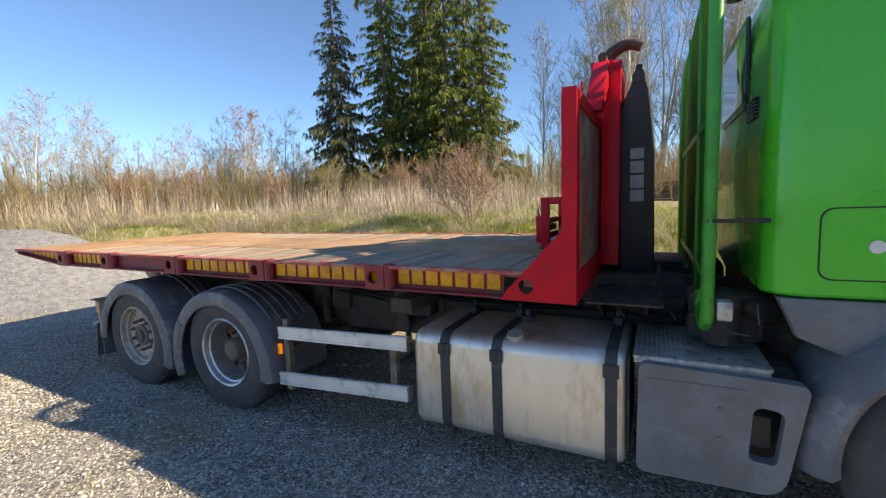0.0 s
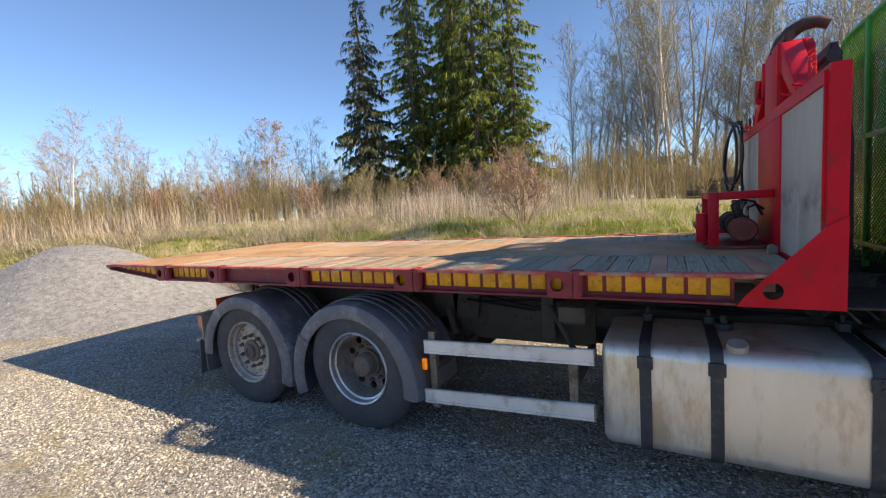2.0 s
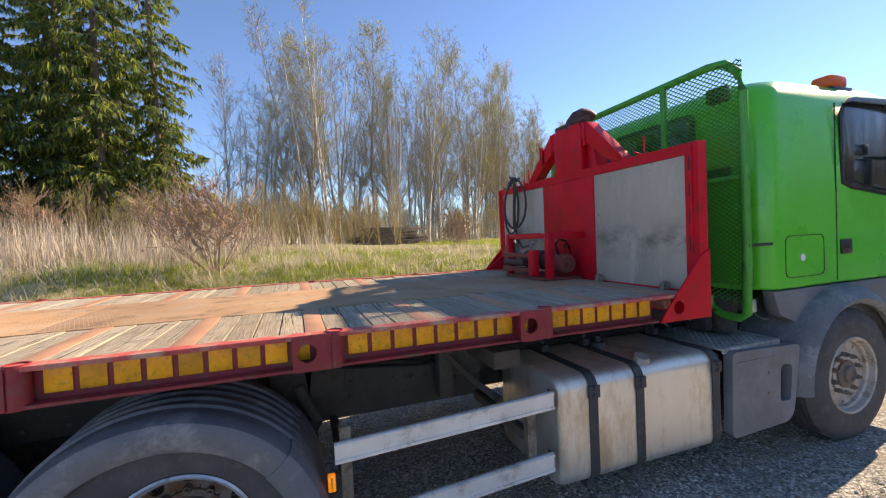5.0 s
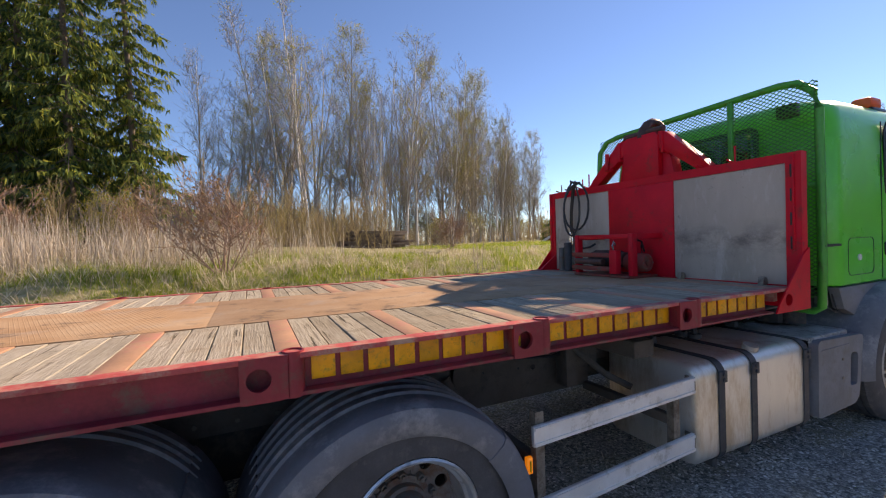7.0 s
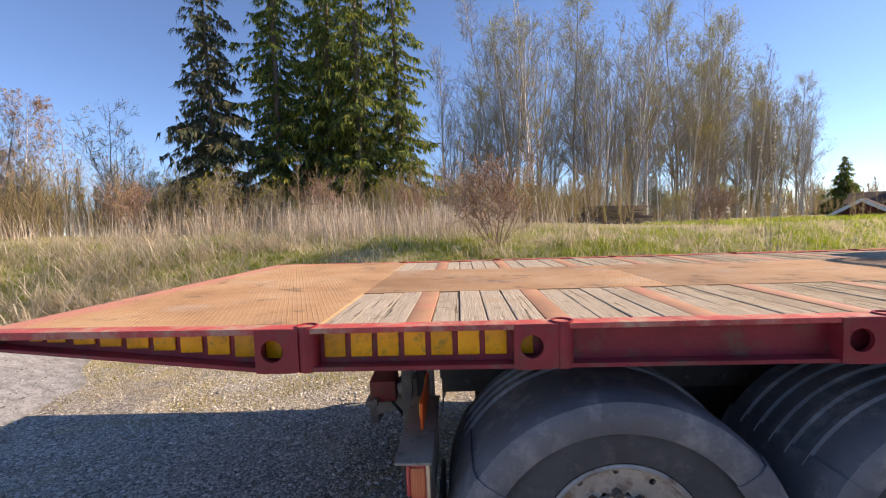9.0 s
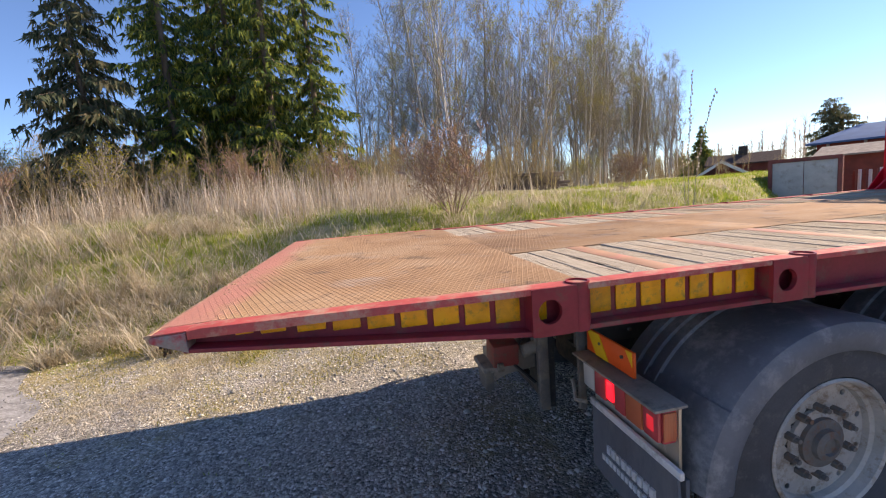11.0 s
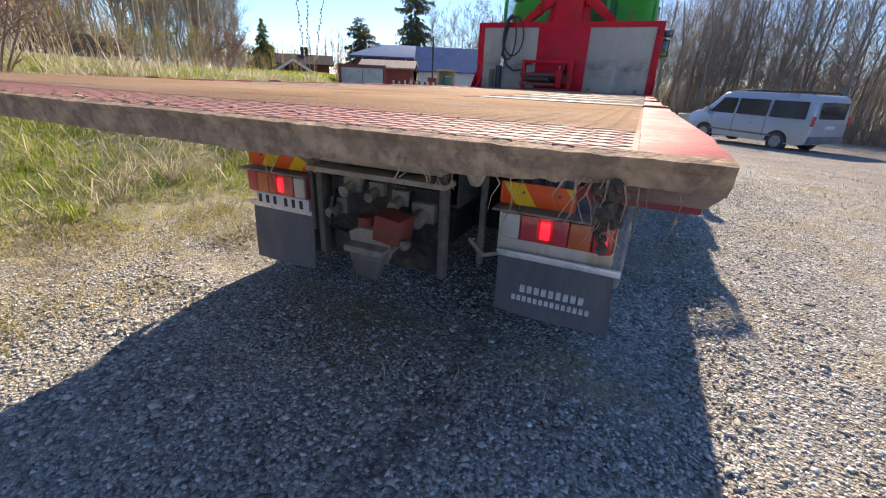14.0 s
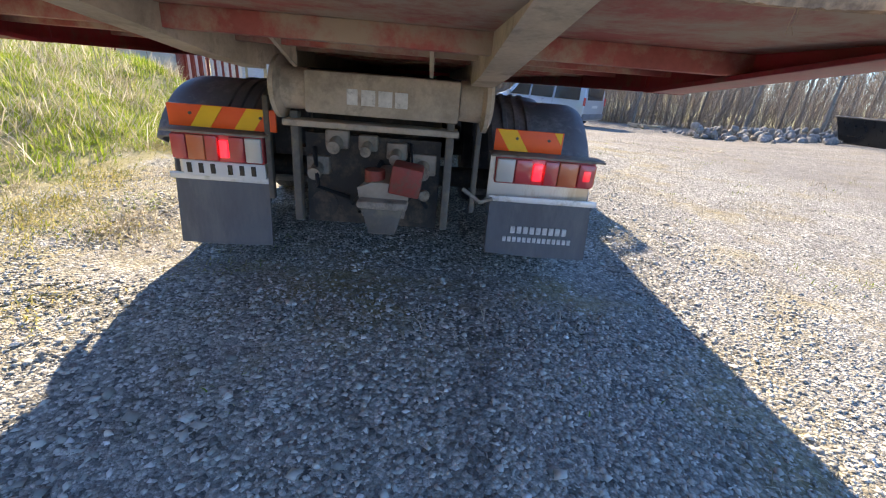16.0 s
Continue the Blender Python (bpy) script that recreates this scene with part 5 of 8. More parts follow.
for other in (False, True):
    fl = (lambda b: mirror_rear(b)) if other else (lambda b: b)
    rear_lamp(other)
    part("lamp_shelf", fl(bx(B(), -4.69, -4.55, 2.345, 2.965, 0.768, 0.780, 0.003)), M["rear_dust_lit"], truck)
    part("lamp_board", fl(bx(B(), -4.575, -4.56, 2.365, 2.955, 0.50, 0.77, 0.004)), M["alu"], truck, "dented aluminium lamp board")
    part("flap_strip", fl(bx(B(), -4.612, -4.592, 2.315, 2.945, 0.50, 0.535, 0.005)), M["rail"], truck)
    z0 = 0.16 if not other else 0.11
    bm = B()
    pts = [(2.935, 0.515), (2.345, 0.515), (2.315, z0), (2.93, z0 + 0.02)]
    n = 10
    v = {}
    for i in range(n + 1):
        for j in range(n + 1):
            u, w = i / n, j / n
            y = (pts[0][0] * (1 - u) + pts[1][0] * u) * (1 - w) + (pts[3][0] * (1 - u) + pts[2][0] * u) * w
            z = (pts[0][1] * (1 - u) + pts[1][1] * u) * (1 - w) + (pts[3][1] * (1 - u) + pts[2][1] * u) * w
            for s in (0, 1):
                v[i, j, s] = bm.verts.new((-4.603 + 0.012 * s - 0.02 * w * math.sin(3 * u + 0.5) * w, y, z))
    for i in range(n):
        for j in range(n):
            for s in (0, 1):
                bm.faces.new((v[i, j, s], v[i + 1, j, s], v[i + 1, j + 1, s], v[i, j + 1, s]))
    for i in range(n):
        for a, b in (((i, 0), (i + 1, 0)), ((i, n), (i + 1, n)), ((0, i), (0, i + 1)), ((n, i), (n, i + 1))):
            bm.faces.new((v[a[0], a[1], 0], v[b[0], b[1], 0], v[b[0], b[1], 1], v[a[0], a[1], 1]))
    flap = part("mud_flap", fl(bm), M["flap"], truck, "dusty black rubber mud flap with pale printed bars" if not other else "dusty black rubber mud flap")
    if not other:
        for zz, y0, y1, hh, k in ((0.335, 2.455, 2.80, 0.042, 9), (0.275, 2.42, 2.84, 0.030, 14)):
            wl = (y1 - y0) / k
            for q in range(k):
                yy = y0 + q * wl
                part("printed_bar", bx(B(), -4.6175, -4.600, yy + 0.15 * wl, yy + 0.82 * wl, zz - hh / 2, zz + hh / 2), M["mark"], flap, smooth=0)
    # striped marker plate
    ya, yb = (2.575, 2.95) if not other else (4.13, 4.70)
    ch = part("marker_plate", bx(B(), -4.612, -4.60, ya, yb, 0.79, 0.905, 0.002), M["orange_panel"], truck, "orange and yellow striped marker plate")
    w = 0.105
    for q in range(2 if other else 1):
        y0 = (ya + 0.12 + q * 0.23) if other else 2.76
        sl = -0.075 if other else 0.075
        poly = [(y0, 0.792), (y0 + w, 0.792), (y0 + w + sl, 0.903), (y0 + sl, 0.903)]
        part("stripe", prism(B(), poly, "x", -4.6155, -4.611), M["yellow_panel"], ch)
    if not other:
        part("stripe", prism(B(), [(2.585, 0.84), (2.585, 0.903), (2.63, 0.903)], "x", -4.6155, -4.611), M["yellow_panel"], ch)
    for y in (ya + 0.08, yb - 0.12):
        part("rivet", cy(B(), (-4.611, y, 0.86), (-4.62, y, 0.86), 0.008, n=8), M["rear_steel_lit"], ch)
pl = part("number_plate", bx(B(), -4.632, -4.622, 4.20, 4.65, 0.530, 0.612, 0.003), M["white"], truck, "white plate with dark bars")
for q in range(6):
    y = 4.615 - q * 0.064 - (0.03 if q > 2 else 0)
    part("plate_bar", bx(B(), -4.635, -4.631, y - 0.013, y + 0.013, 0.545, 0.600, 0.001), M["black"], pl)

# ---- the flat platform ----
bed = thing("flatbed_platform", (-2.9, 3.64, 1.138), "worn red hook-lift flat platform with rusty tread plate and grey boards", "platform", turn=(0, 0.38, 0))
YA, YB, ZT, ZB = 2.30, 4.98, 1.288, 1.138


def both(fn):
    fn(lambda b: b)
    fn(lambda b: spin(b, Matrix.Translation((0, YA + YB, 0)) @ Matrix.Diagonal((1, -1, 1, 1))))


def side_beam(fl):
    bm = B()
    # web, tapering towards the tail
    prism(bm, [(0.06, ZB), (0.06, ZT - 0.006), (-6.18, ZT - 0.006), (-6.18, ZB + 0.104), (-5.15, ZB + 0.006)], "y", YA + 0.058, YA + 0.068)
    w = part("side_beam", fl(bm), M["beam_red_shaded"], bed, "worn red side beam, colour darkened for shade")
    bm = B()
    prism(bm, [(0.06, ZB - 0.006), (0.06, ZB + 0.008), (-5.15, ZB + 0.012), (-6.19, ZB + 0.110), (-6.19, ZB + 0.096), (-5.15, ZB - 0.004)], "y", YA + 0.002, YA + 0.12, 0.003)
    part("lower_flange", fl(bm), M["beam_red_shaded"], w)
    bm = prism(B(), [(0.40, ZT - 0.016), (0.40, ZT + 0.004), (-4.955, ZT + 0.004), (-6.135, ZT + 0.0125), (-6.174, ZT + 0.0105), (-6.174, ZT - 0.016)], "y", YA, YA + 0.07, 0.003)
    part("top_flange", fl(bm), M["edge_red"], w, "scuffed pink-red top edge")
    bm = prism(B(), [(-6.175, ZT - 0.054), (-6.175, ZT + 0.006), (-6.262, ZT + 0.004), (-6.270, ZT - 0.002), (-6.268, ZT - 0.015), (-6.24, ZT - 0.026)], "y", YA - 0.002, YA + 0.075, 0.005)
    part("tail_block", fl(bm), M["worn_corner"], w, "chipped red tail corner")
    bm = prism(B(), [(-6.175, ZT + 0.0065), (-6.175, ZT + 0.0105), (-6.262, ZT + 0.0088), (-6.268, ZT + 0.006), (-6.262, ZT + 0.0050)], "y", YA, YA + 0.074, 0.001)
    part("lip_strip", fl(bm), M["edge_red"], w)


both(side_beam)


def pocket(xl, xr, fl):
    """Stake pocket: a plate with a round hole beside an upright tube."""
    hx = xl + 0.062
    n = 28
    bm = B()
    bor, rim, back = [], [], []
    x1 = xr - 0.062
    for k in range(n):
        a = 2 * math.pi * k / n
        d = (math.cos(a), math.sin(a))
        z0 = (ZT + ZB) / 2
        lim = []
        if d[0] > 1e-6: lim.append((x1 - hx) / d[0])
        if d[0] < -1e-6: lim.append((xl - hx) / d[0])
        if d[1] > 1e-6: lim.append((ZT + 0.004 - z0) / d[1])
        if d[1] < -1e-6: lim.append((ZB - 0.006 - z0) / d[1])
        t = min(lim)
        bor.append((hx + t * d[0], z0 + t * d[1]))
        rim.append((hx + 0.041 * d[0], z0 + 0.041 * d[1]))
    v = [[bm.verts.new((p[0], y, p[1])) for p in ps] for ps, y in ((bor, YA - 0.006), (rim, YA - 0.006), (rim, YA + 0.012), (bor, YA + 0.012))]
    for k in range(n):
        j = (k + 1) % n
        for q in range(4):
            bm.faces.new((v[q][k], v[q][j], v[(q + 1) % 4][j], v[(q + 1) % 4][k]))
    p = part("stake_pocket", fl(bm), M["pocket_red"], bed, "red stake pocket with a round hole")
    # upright tube, open at the top
    cx, cyy = xr - 0.04, YA + 0.034
    bm = B()
    prof = [(0.040, ZB - 0.006), (0.040, ZT + 0.010), (0.033, ZT + 0.010), (0.033, ZT - 0.06)]
    rings = [[bm.verts.new((cx + r * math.cos(2 * math.pi * k / 24), cyy + r * math.sin(2 * math.pi * k / 24), z)) for k in range(24)] for r, z in prof]
    for a, b in zip(rings, rings[1:]):
        for k in range(24):
            bm.faces.new((a[k], a[(k + 1) % 24], b[(k + 1) % 24], b[k]))
    bm.faces.new(rings[-1])
    part("stake_tube", fl(bm), M["pocket_red"], p)
    part("pocket_side", fl(bx(B(), xl, xl + 0.012, YA + 0.012, YA + 0.06, ZB, ZT - 0.016)), M["beam_red_shaded"], p)
    if xl < -4.0 or xl > -2.5:  # the tape runs on behind the plate
        part("reflector", fl(bx(B(), xl + 0.014, xl + 0.075, YA + 0.050, YA + 0.0575, ZB + 0.034, ZT - 0.020, 0.003)), M["yellow"], p)


POCKETS = [(-5.165, -4.945), (-4.24, -4.025), (-3.135, -2.915), (-2.01, -1.785), (-0.885, -0.672)]
for xl, xr in POCKETS:
    both(lambda fl, xl=xl, xr=xr: pocket(xl, xr, fl))

# reflective tape squares on the web
def tape(x0, x1, count, z_of=None):
    w = (x1 - x0) / count
    for k in range(count):
        a, b = x0 + k * w + 0.010, x0 + (k + 1) * w - 0.010
        zb = ZB + 0.034
        zt = ZT - 0.020
        if z_of:
            zb = max(zb, z_of((a + b) / 2))
            if k == 0: a += 0.035; zt -= 0.012
            if k == 1: zt -= 0.006; b -= 0.012
        part("reflector", bx(B(), a, b, YA + 0.050, YA + 0.0575, zb, zt, 0.003), M["yellow"], bed)


tape(-0.665, 0.05, 7)
tape(-1.775, -0.895, 8)
tape(-2.90, -2.02, 8)
tape(-4.94, -4.25, 7)
tape(-6.11, -5.175, 9, lambda x: ZB + 0.034 + max(0, (-5.15 - x)) * 0.0945)

# tail plate, its sloping lip and underside
TX, FX = -6.275, -6.135
bm = prism(B(), [(-4.955, ZT - 0.012), (-4.955, ZT + 0.001), (FX, ZT + 0.013), (TX + 0.006, ZT + 0.0092), (TX + 0.006, ZT - 0.012), (FX, ZT - 0.014)], "y", YA + 0.07, YB - 0.07)
tail = part("tail_plate", bm, M["tread"], bed, "rusty orange tread plate with red paint left at the lip", 20)
bm = B()
rings = []
for k in range(521):
    y = YA + 0.001 + (YB - YA - 0.002) * k / 520
    a = 0.003 * noise.noise(Vector((y * 5, 0, 0))) + 0.0025 * noise.noise(Vector((y * 60, 2, 0)))
    b = 0.003 * noise.noise(Vector((y * 7, 5, 0))) + 0.003 * noise.noise(Vector((y * 80, 7, 0)))
    h = 0.019 + 0.014 * smooth(min(y - YA, YB - y) / 0.5)
    rings.append([(TX + 0.03, y, ZT - h + 0.001), (TX + 0.004 + a, y, ZT - h + b), (TX - 0.002 + a, y, ZT - 0.4 * h + b * 0.5), (TX - 0.002 + a, y, ZT - 0.003), (TX - 0.006 + a, y, ZT + 0.001), (TX - 0.007 + a, y, ZT + 0.006 + 0.4 * a), (TX + 0.010, y, ZT + 0.0098)])
loft(bm, rings)
part("tail_edge", bm, M["edge_mud"], tail, "muddy worn tail edge")
STRIPS = [-4.585, -4.06, -3.52, -2.965, -2.445, -1.905, -1.37, -0.83, -0.29, 0.20]
WY0, WY1, WY2, WY3 = YA + 0.07, 3.10, 4.20, YB - 0.07
for x0, x1 in ((-4.953, -3.3), (-3.298, -1.6), (-1.598, 0.36)):
    part("deck_plate", bx(B(), x0, x1, WY1, WY2, ZT - 0.012, ZT, 0.002), M["tread"], bed, "rusty tread plate")


def ribs(x0, x1, y0, y1, z_of, h=0.0019, pitch=0.0215, ang=21.7, w=0.0027):
    """Raised criss-cross ribs, cut to the rectangle."""
    vs, fs = [], []
    sx, sy = math.sin(radians(ang)), math.cos(radians(ang))
    for s in (1, -1):
        # line: x = c + s * tan(ang) * (y - y0)
        tn = s * sx / sy
        stepx = pitch
        span = abs(tn) * (y1 - y0)
        c = x0 - span
        while c < x1 + span:
            a, b = y0, y1
            xa, xb = c, c + tn * (y1 - y0)
            def cut(xa, xb, a, b):
                for lim, low in ((x0, True), (x1, False)):
                    for end in (0, 1):
                        x = (xa, xb)[end]
                        if (low and x < lim) or (not low and x > lim):
                            o = (xb, xa)[end]
                            if (low and o < lim) or (not low and o > lim):
                                return None
                            t = (lim - xa) / (xb - xa)
                            yy = a + t * (b - a)
                            if end == 0: xa, a = lim, yy
                            else: xb, b = lim, yy
                return xa, xb, a, b
            r = cut(xa, xb, a, b)
            c += stepx
            if not r:
                continue
            xa, xb, a, b = r
            if abs(b - a) < 0.01:
                continue
            i = len(vs)
            for x, y in ((xa, a), (xb, b)):
                z = z_of(x)
                vs += [(x - w, y, z), (x, y, z + h), (x + w, y, z)]
            fs += [(i, i + 3, i + 4, i + 1), (i + 1, i + 4, i + 5, i + 2)]
    return vs, fs


def rib_part(parent, *args):
    vs, fs = ribs(*args)
    vs = np.array(vs) - np.array(BASE[bed])
    ob = new("tread_ribs", raw_mesh("tread_ribs", vs, fs, M["tread"]))
    ob.parent = parent
    BASE[ob] = BASE[bed]
    tagged(ob, kind="stuff")


rib_part(tail, FX, -4.96, YA + 0.075, YB - 0.075, lambda x: ZT + 0.0008 + 0.012 * (-4.955 - x) / (-4.955 - FX))
rib_part(tail, TX + 0.005, FX, YA + 0.075, YB - 0.075, lambda x: ZT + 0.0128 - 0.0286 * (FX - x), 0.0008, 0.0215, 21.7, 0.0007)
rib_part(tail, -4.95, -3.5, WY1 + 0.004, WY2 - 0.004, lambda x: ZT - 0.0002, 0.0015)
rib_part(tail, -3.5, 0.36, WY1 + 0.004, WY2 - 0.004, lambda x: ZT - 0.0002, 0.0007)

for x in STRIPS:
    for y0, y1 in ((WY0 - 0.005, WY1), (WY2, WY3 + 0.005)):
        part("cross_strip", bx(B(), x - 0.046, x + 0.046, y0, y1, ZT - 0.012, ZT - 0.001, 0.002), M["strip"], bed)
# the boards lie between the strips, across the platform
board_meshes = {}
def board(x0, x1, y0, y1):
    w = round(x1 - x0, 3)
    l = round(y1 - y0, 3)
    if (w, l) not in board_meshes:
        bm = bx(B(), -w / 2 + 0.0022, w / 2 - 0.0022, -l / 2, l / 2, -0.03, 0, 0.003, 1)
        board_meshes[w, l] = mesh_of("deck_board", bm, M["board"])
    ob = new("deck_board", board_meshes[w, l])
    ob.parent = bed
    rz = random.uniform(-0.004, 0.002)
    ob.matrix_basis = pose((x0 + x1) / 2 - BASE[bed].x, (y0 + y1) / 2 - BASE[bed].y, ZT - 0.003 + rz - BASE[bed].z, random.uniform(-0.25, 0.25), random.uniform(-0.5, 0.5), random.uniform(-0.15, 0.15))


edges = [-4.955] + [v for s in STRIPS for v in (s - 0.046, s + 0.046)] + [0.37]
for a, b in zip(edges[::2], edges[1::2]):
    k = 4 if b - a > 0.38 else (3 if b - a > 0.25 else 1)
    w = (b - a) / k
    for i in range(k):
        board(a + i * w, a + (i + 1) * w, WY0, WY1)
        board(a + i * w, a + (i + 1) * w, WY2, WY3)

# underside: long sills, cross bars and the diagonal legs seen from behind
for y in (3.03, 4.05):
    part("long_sill", bx(B(), -5.0, 0.40, y, y + 0.09, ZB - 0.02, ZT - 0.035, 0.006), M["dust_steel"], bed)
    s = 1 if y < 3.5 else 0
    bm = B()
    loft(bm, [[(x, y + dy, z) for dy, z in ((0.0, a), (0.10, a), (0.10, b), (0.0, b))] for x, a, b in ((-4.9, ZB - 0.04, ZB + 0.10), (-5.35, ZB - 0.0, ZT - 0.02), (-6.22, ZT - 0.03, ZT - 0.014))])
    part("tail_sill", bm, M["dust_steel"], bed, "dusty underside sill")
for x in STRIPS + [-5.15, -5.6]:
    part("cross_bar", bx(B(), x - 0.03, x + 0.03, YA + 0.07, YB - 0.07, ZT - 0.095, ZT - 0.034, 0.004), M["under_red"], bed)
part("underside_sheet", bx(B(), -4.93, 0.36, YA + 0.07, YB - 0.07, ZT - 0.036, ZT - 0.034), M["under_red"], bed)
bm = prism(B(), [(-4.94, ZT - 0.034), (-4.94, ZT - 0.03), (FX, ZT - 0.026), (TX + 0.02, ZT - 0.014), (TX + 0.02, ZT - 0.018), (FX, ZT - 0.034)], "y", YA + 0.07, YB - 0.07)
part("tail_underside", bm, M["under_red"], bed)
for y in (3.3, 3.88):
    part("tail_gusset", prism(B(), [(-5.0, ZB - 0.02), (-5.35, ZT - 0.05), (-5.0, ZT - 0.05)], "y", y, y + 0.016), M["dust_steel"], bed)

# headboard
HX0, HX1, HZ = 0.40, 0.472, 2.235
bm = frame_plate(B(), [(YA + 0.0, ZB - 0.006), (YB, ZB - 0.006), (YB, HZ), (YA, HZ)], [(YA + 0.095, ZT + 0.002), (YB - 0.095, ZT + 0.002), (YB - 0.095, HZ - 0.07), (YA + 0.095, HZ - 0.07)], HX0, HX1)
spin(bm, Matrix(((0, 1, 0, 0), (1, 0, 0, 0), (0, 0, 1, 0), (0, 0, 0, 1))))
hb = part("headboard", bm, M["red"], bed, "red steel headboard frame", 25)
for y0, y1 in ((YA + 0.096, 3.27), (4.02, YB - 0.096)):
    part("board_panel", bx(B(), HX0 + 0.012, HX0 + 0.03, y0, y1, ZT + 0.003, HZ - 0.071, 0.002), M["ply"], hb, "stained grey plywood panel")
part("centre_plate", bx(B(), HX0 + 0.002, HX0 + 0.02, 3.271, 4.019, ZT + 0.003, HZ - 0.071, 0.002), M["red"], hb, "red steel centre plate")
part("back_sheet", bx(B(), HX1 - 0.02, HX1 - 0.012, YA + 0.096, YB - 0.096, ZT + 0.003, HZ - 0.071), M["under_red"], hb)
for y in (YA + 0.045, YB - 0.045):
    part("post_flange", bx(B(), HX0 - 0.012, HX0 + 0.004, y - 0.006, y + 0.006, ZT + 0.25, HZ - 0.02, 0.003), M["red"], hb)
    for z in (1.55, 1.72, 1.89, 2.06):
        part("slot", bx(B(), HX0 - 0.004, HX0 + 0.001, y + 0.012, y + 0.022, z, z + 0.09, 0.001), M["black"], hb)


def gusset(fl):
    bm = B()
    frame_plate(bm, [(0.06, ZB - 0.006), (HX1, ZB - 0.006), (HX1, 1.56), (0.40, 1.52), (0.10, 1.19)], [(0.206 + 0.042 * math.cos(k * 0.5236), 1.213 + 0.042 * math.sin(k * 0.5236)) for k in range(12)], YA - 0.012, YA - 0.001)
    part("gusset", fl(bm), M["red"], hb, "red corner gusset with a round hole")


both(gusset)
# bail column and braces above the headboard
bm = prism(B(), [(3.30, 1.20), (3.94, 1.20), (3.94, 2.2), (3.86, 2.60), (3.80, 2.655), (3.44, 2.655), (3.38, 2.60), (3.30, 2.2)], "x", 0.477, 0.60, 0.008)
col = part("bail_column", bm, M["red"], bed, "red hook bail column")
bm = prism(B(), [(3.42, 2.15), (3.82, 2.15), (3.82, 2.62), (3.78, 2.655), (3.46, 2.655), (3.42, 2.62)], "x", 0.41, 0.474, 0.006)
part("bail_box", bm, M["red"], col)
for s in (1, -1):
    c = 3.62
    bm = prism(B(), [(c + s * 0.20, 2.65), (c + s * 0.20, 2.50), (c + s * 0.58, 2.225), (c + s * 0.70, 2.225), (c + s * 0.62, 2.31), (c + s * 0.28, 2.63)], "x", 0.415, 0.52, 0.006)
    part("bail_brace", bm, M["red"], col, "red angled brace")
    part("brace_ear", bx(B(), 0.40, 0.55, c + s * 0.245 - 0.012, c + s * 0.245 + 0.012, 2.44, 2.64, 0.006), M["red"], col)
part("bail_bar", cy(B(), (0.47, 3.40, 2.68), (0.47, 3.84, 2.68), 0.03, n=16), M["hook"], col)
for y, s in ((2.75, 0.11), (3.0, 0.05), (4.42, 0.09), (4.62, 0.1), (4.78, 0.07), (4.32, 0.13)):
    part("rope_hook", tube(B(), [(0.43, y, HZ + s + 0.02), (0.43, y, HZ + 0.005), (0.40, y + 0.01, HZ + 0.004), (0.36, y + 0.02, HZ + 0.02)], 0.008, 8), M["red"] if y < 4.5 else M["hook"], hb)
part("bail_hook", tube(B(), [(0.40, 4.02, 2.55), (0.40, 4.02, 2.38), (0.40, 3.96, 2.38)], 0.022, 8), M["red"], col)

# winch on the deck before the headboard
win_base = bx(B(), 0.0, 0.38, 3.42, 4.12, ZT + 0.002, ZT + 0.025, 0.005)
wn_ = part("winch", win_base, M["rust_red"], bed, "red cable winch in an open steel frame")
for y in (3.42, 4.10):
    part("winch_upright", bx(B(), 0.02, 0.085, y - 0.025, y + 0.025, ZT + 0.025, 1.70, 0.005), M["red"], wn_)
    part("winch_top_bar", bx(B(), 0.086, 0.40, y - 0.025, y + 0.025, 1.645, 1.70, 0.005), M["red"], wn_)
part("winch_cross_bar", bx(B(), 0.025, 0.08, 3.446, 4.074, 1.655, 1.695, 0.004), M["red"], wn_)
for z in (1.37, 1.50):
    part("winch_bar", bx(B(), -0.02, 0.019, 3.62, 4.13, z - 0.022, z + 0.022, 0.005), M["rust_red"], wn_)
part("winch_roller", cy(B(), (-0.02, 3.7, 1.435), (-0.02, 4.06, 1.435), 0.030, n=14), M["hook"], wn_)
part("winch_guide", bx(B(), -0.05, 0.018, 3.52, 3.60, 1.33, 1.55, 0.006), M["red"], wn_)
bm = lathe(B(), [(0.0, 3.405), (0.022, 3.405), (0.024, 3.42), (0.05, 3.42), (0.052, 3.41), (0.072, 3.41), (0.085, 3.425), (0.088, 3.52), (0.078, 3.53), (0.078, 3.63), (0.0, 3.63)], 0.235, 1.425, 32)
mo = part("winch_motor", bm, M["rust_red"], wn_, "faded red round winch motor")
for k in range(6):
    a = k * math.pi / 3
    part("motor_bolt", cy(B(), (0.235 + 0.062 * math.cos(a), 3.411, 1.425 + 0.062 * math.sin(a)), (0.235 + 0.062 * math.cos(a), 3.403, 1.425 + 0.062 * math.sin(a)), 0.006, n=6), M["hub"], mo)
part("winch_drum", cy(B(), (0.22, 3.64, 1.45), (0.22, 4.07, 1.45), 0.07, n=24), M["hook"], wn_)
part("winch_cable", cy(B(), (0.22, 3.72, 1.45), (0.22, 4.02, 1.45), 0.09, n=24), M["chassis"], wn_)
part("winch_hose", tube(B(), [(0.20, 3.50, 1.50), (0.17, 3.50, 1.60), (0.23, 3.52, 1.64), (0.31, 3.54, 1.62), (0.36, 3.55, 1.52)], 0.009, 8), M["hose"], wn_)
part("winch_hose", tube(B(), [(0.27, 3.50, 1.50), (0.27, 3.51, 1.58), (0.32, 3.54, 1.60), (0.37, 3.57, 1.56)], 0.009, 8), M["hose"], wn_)
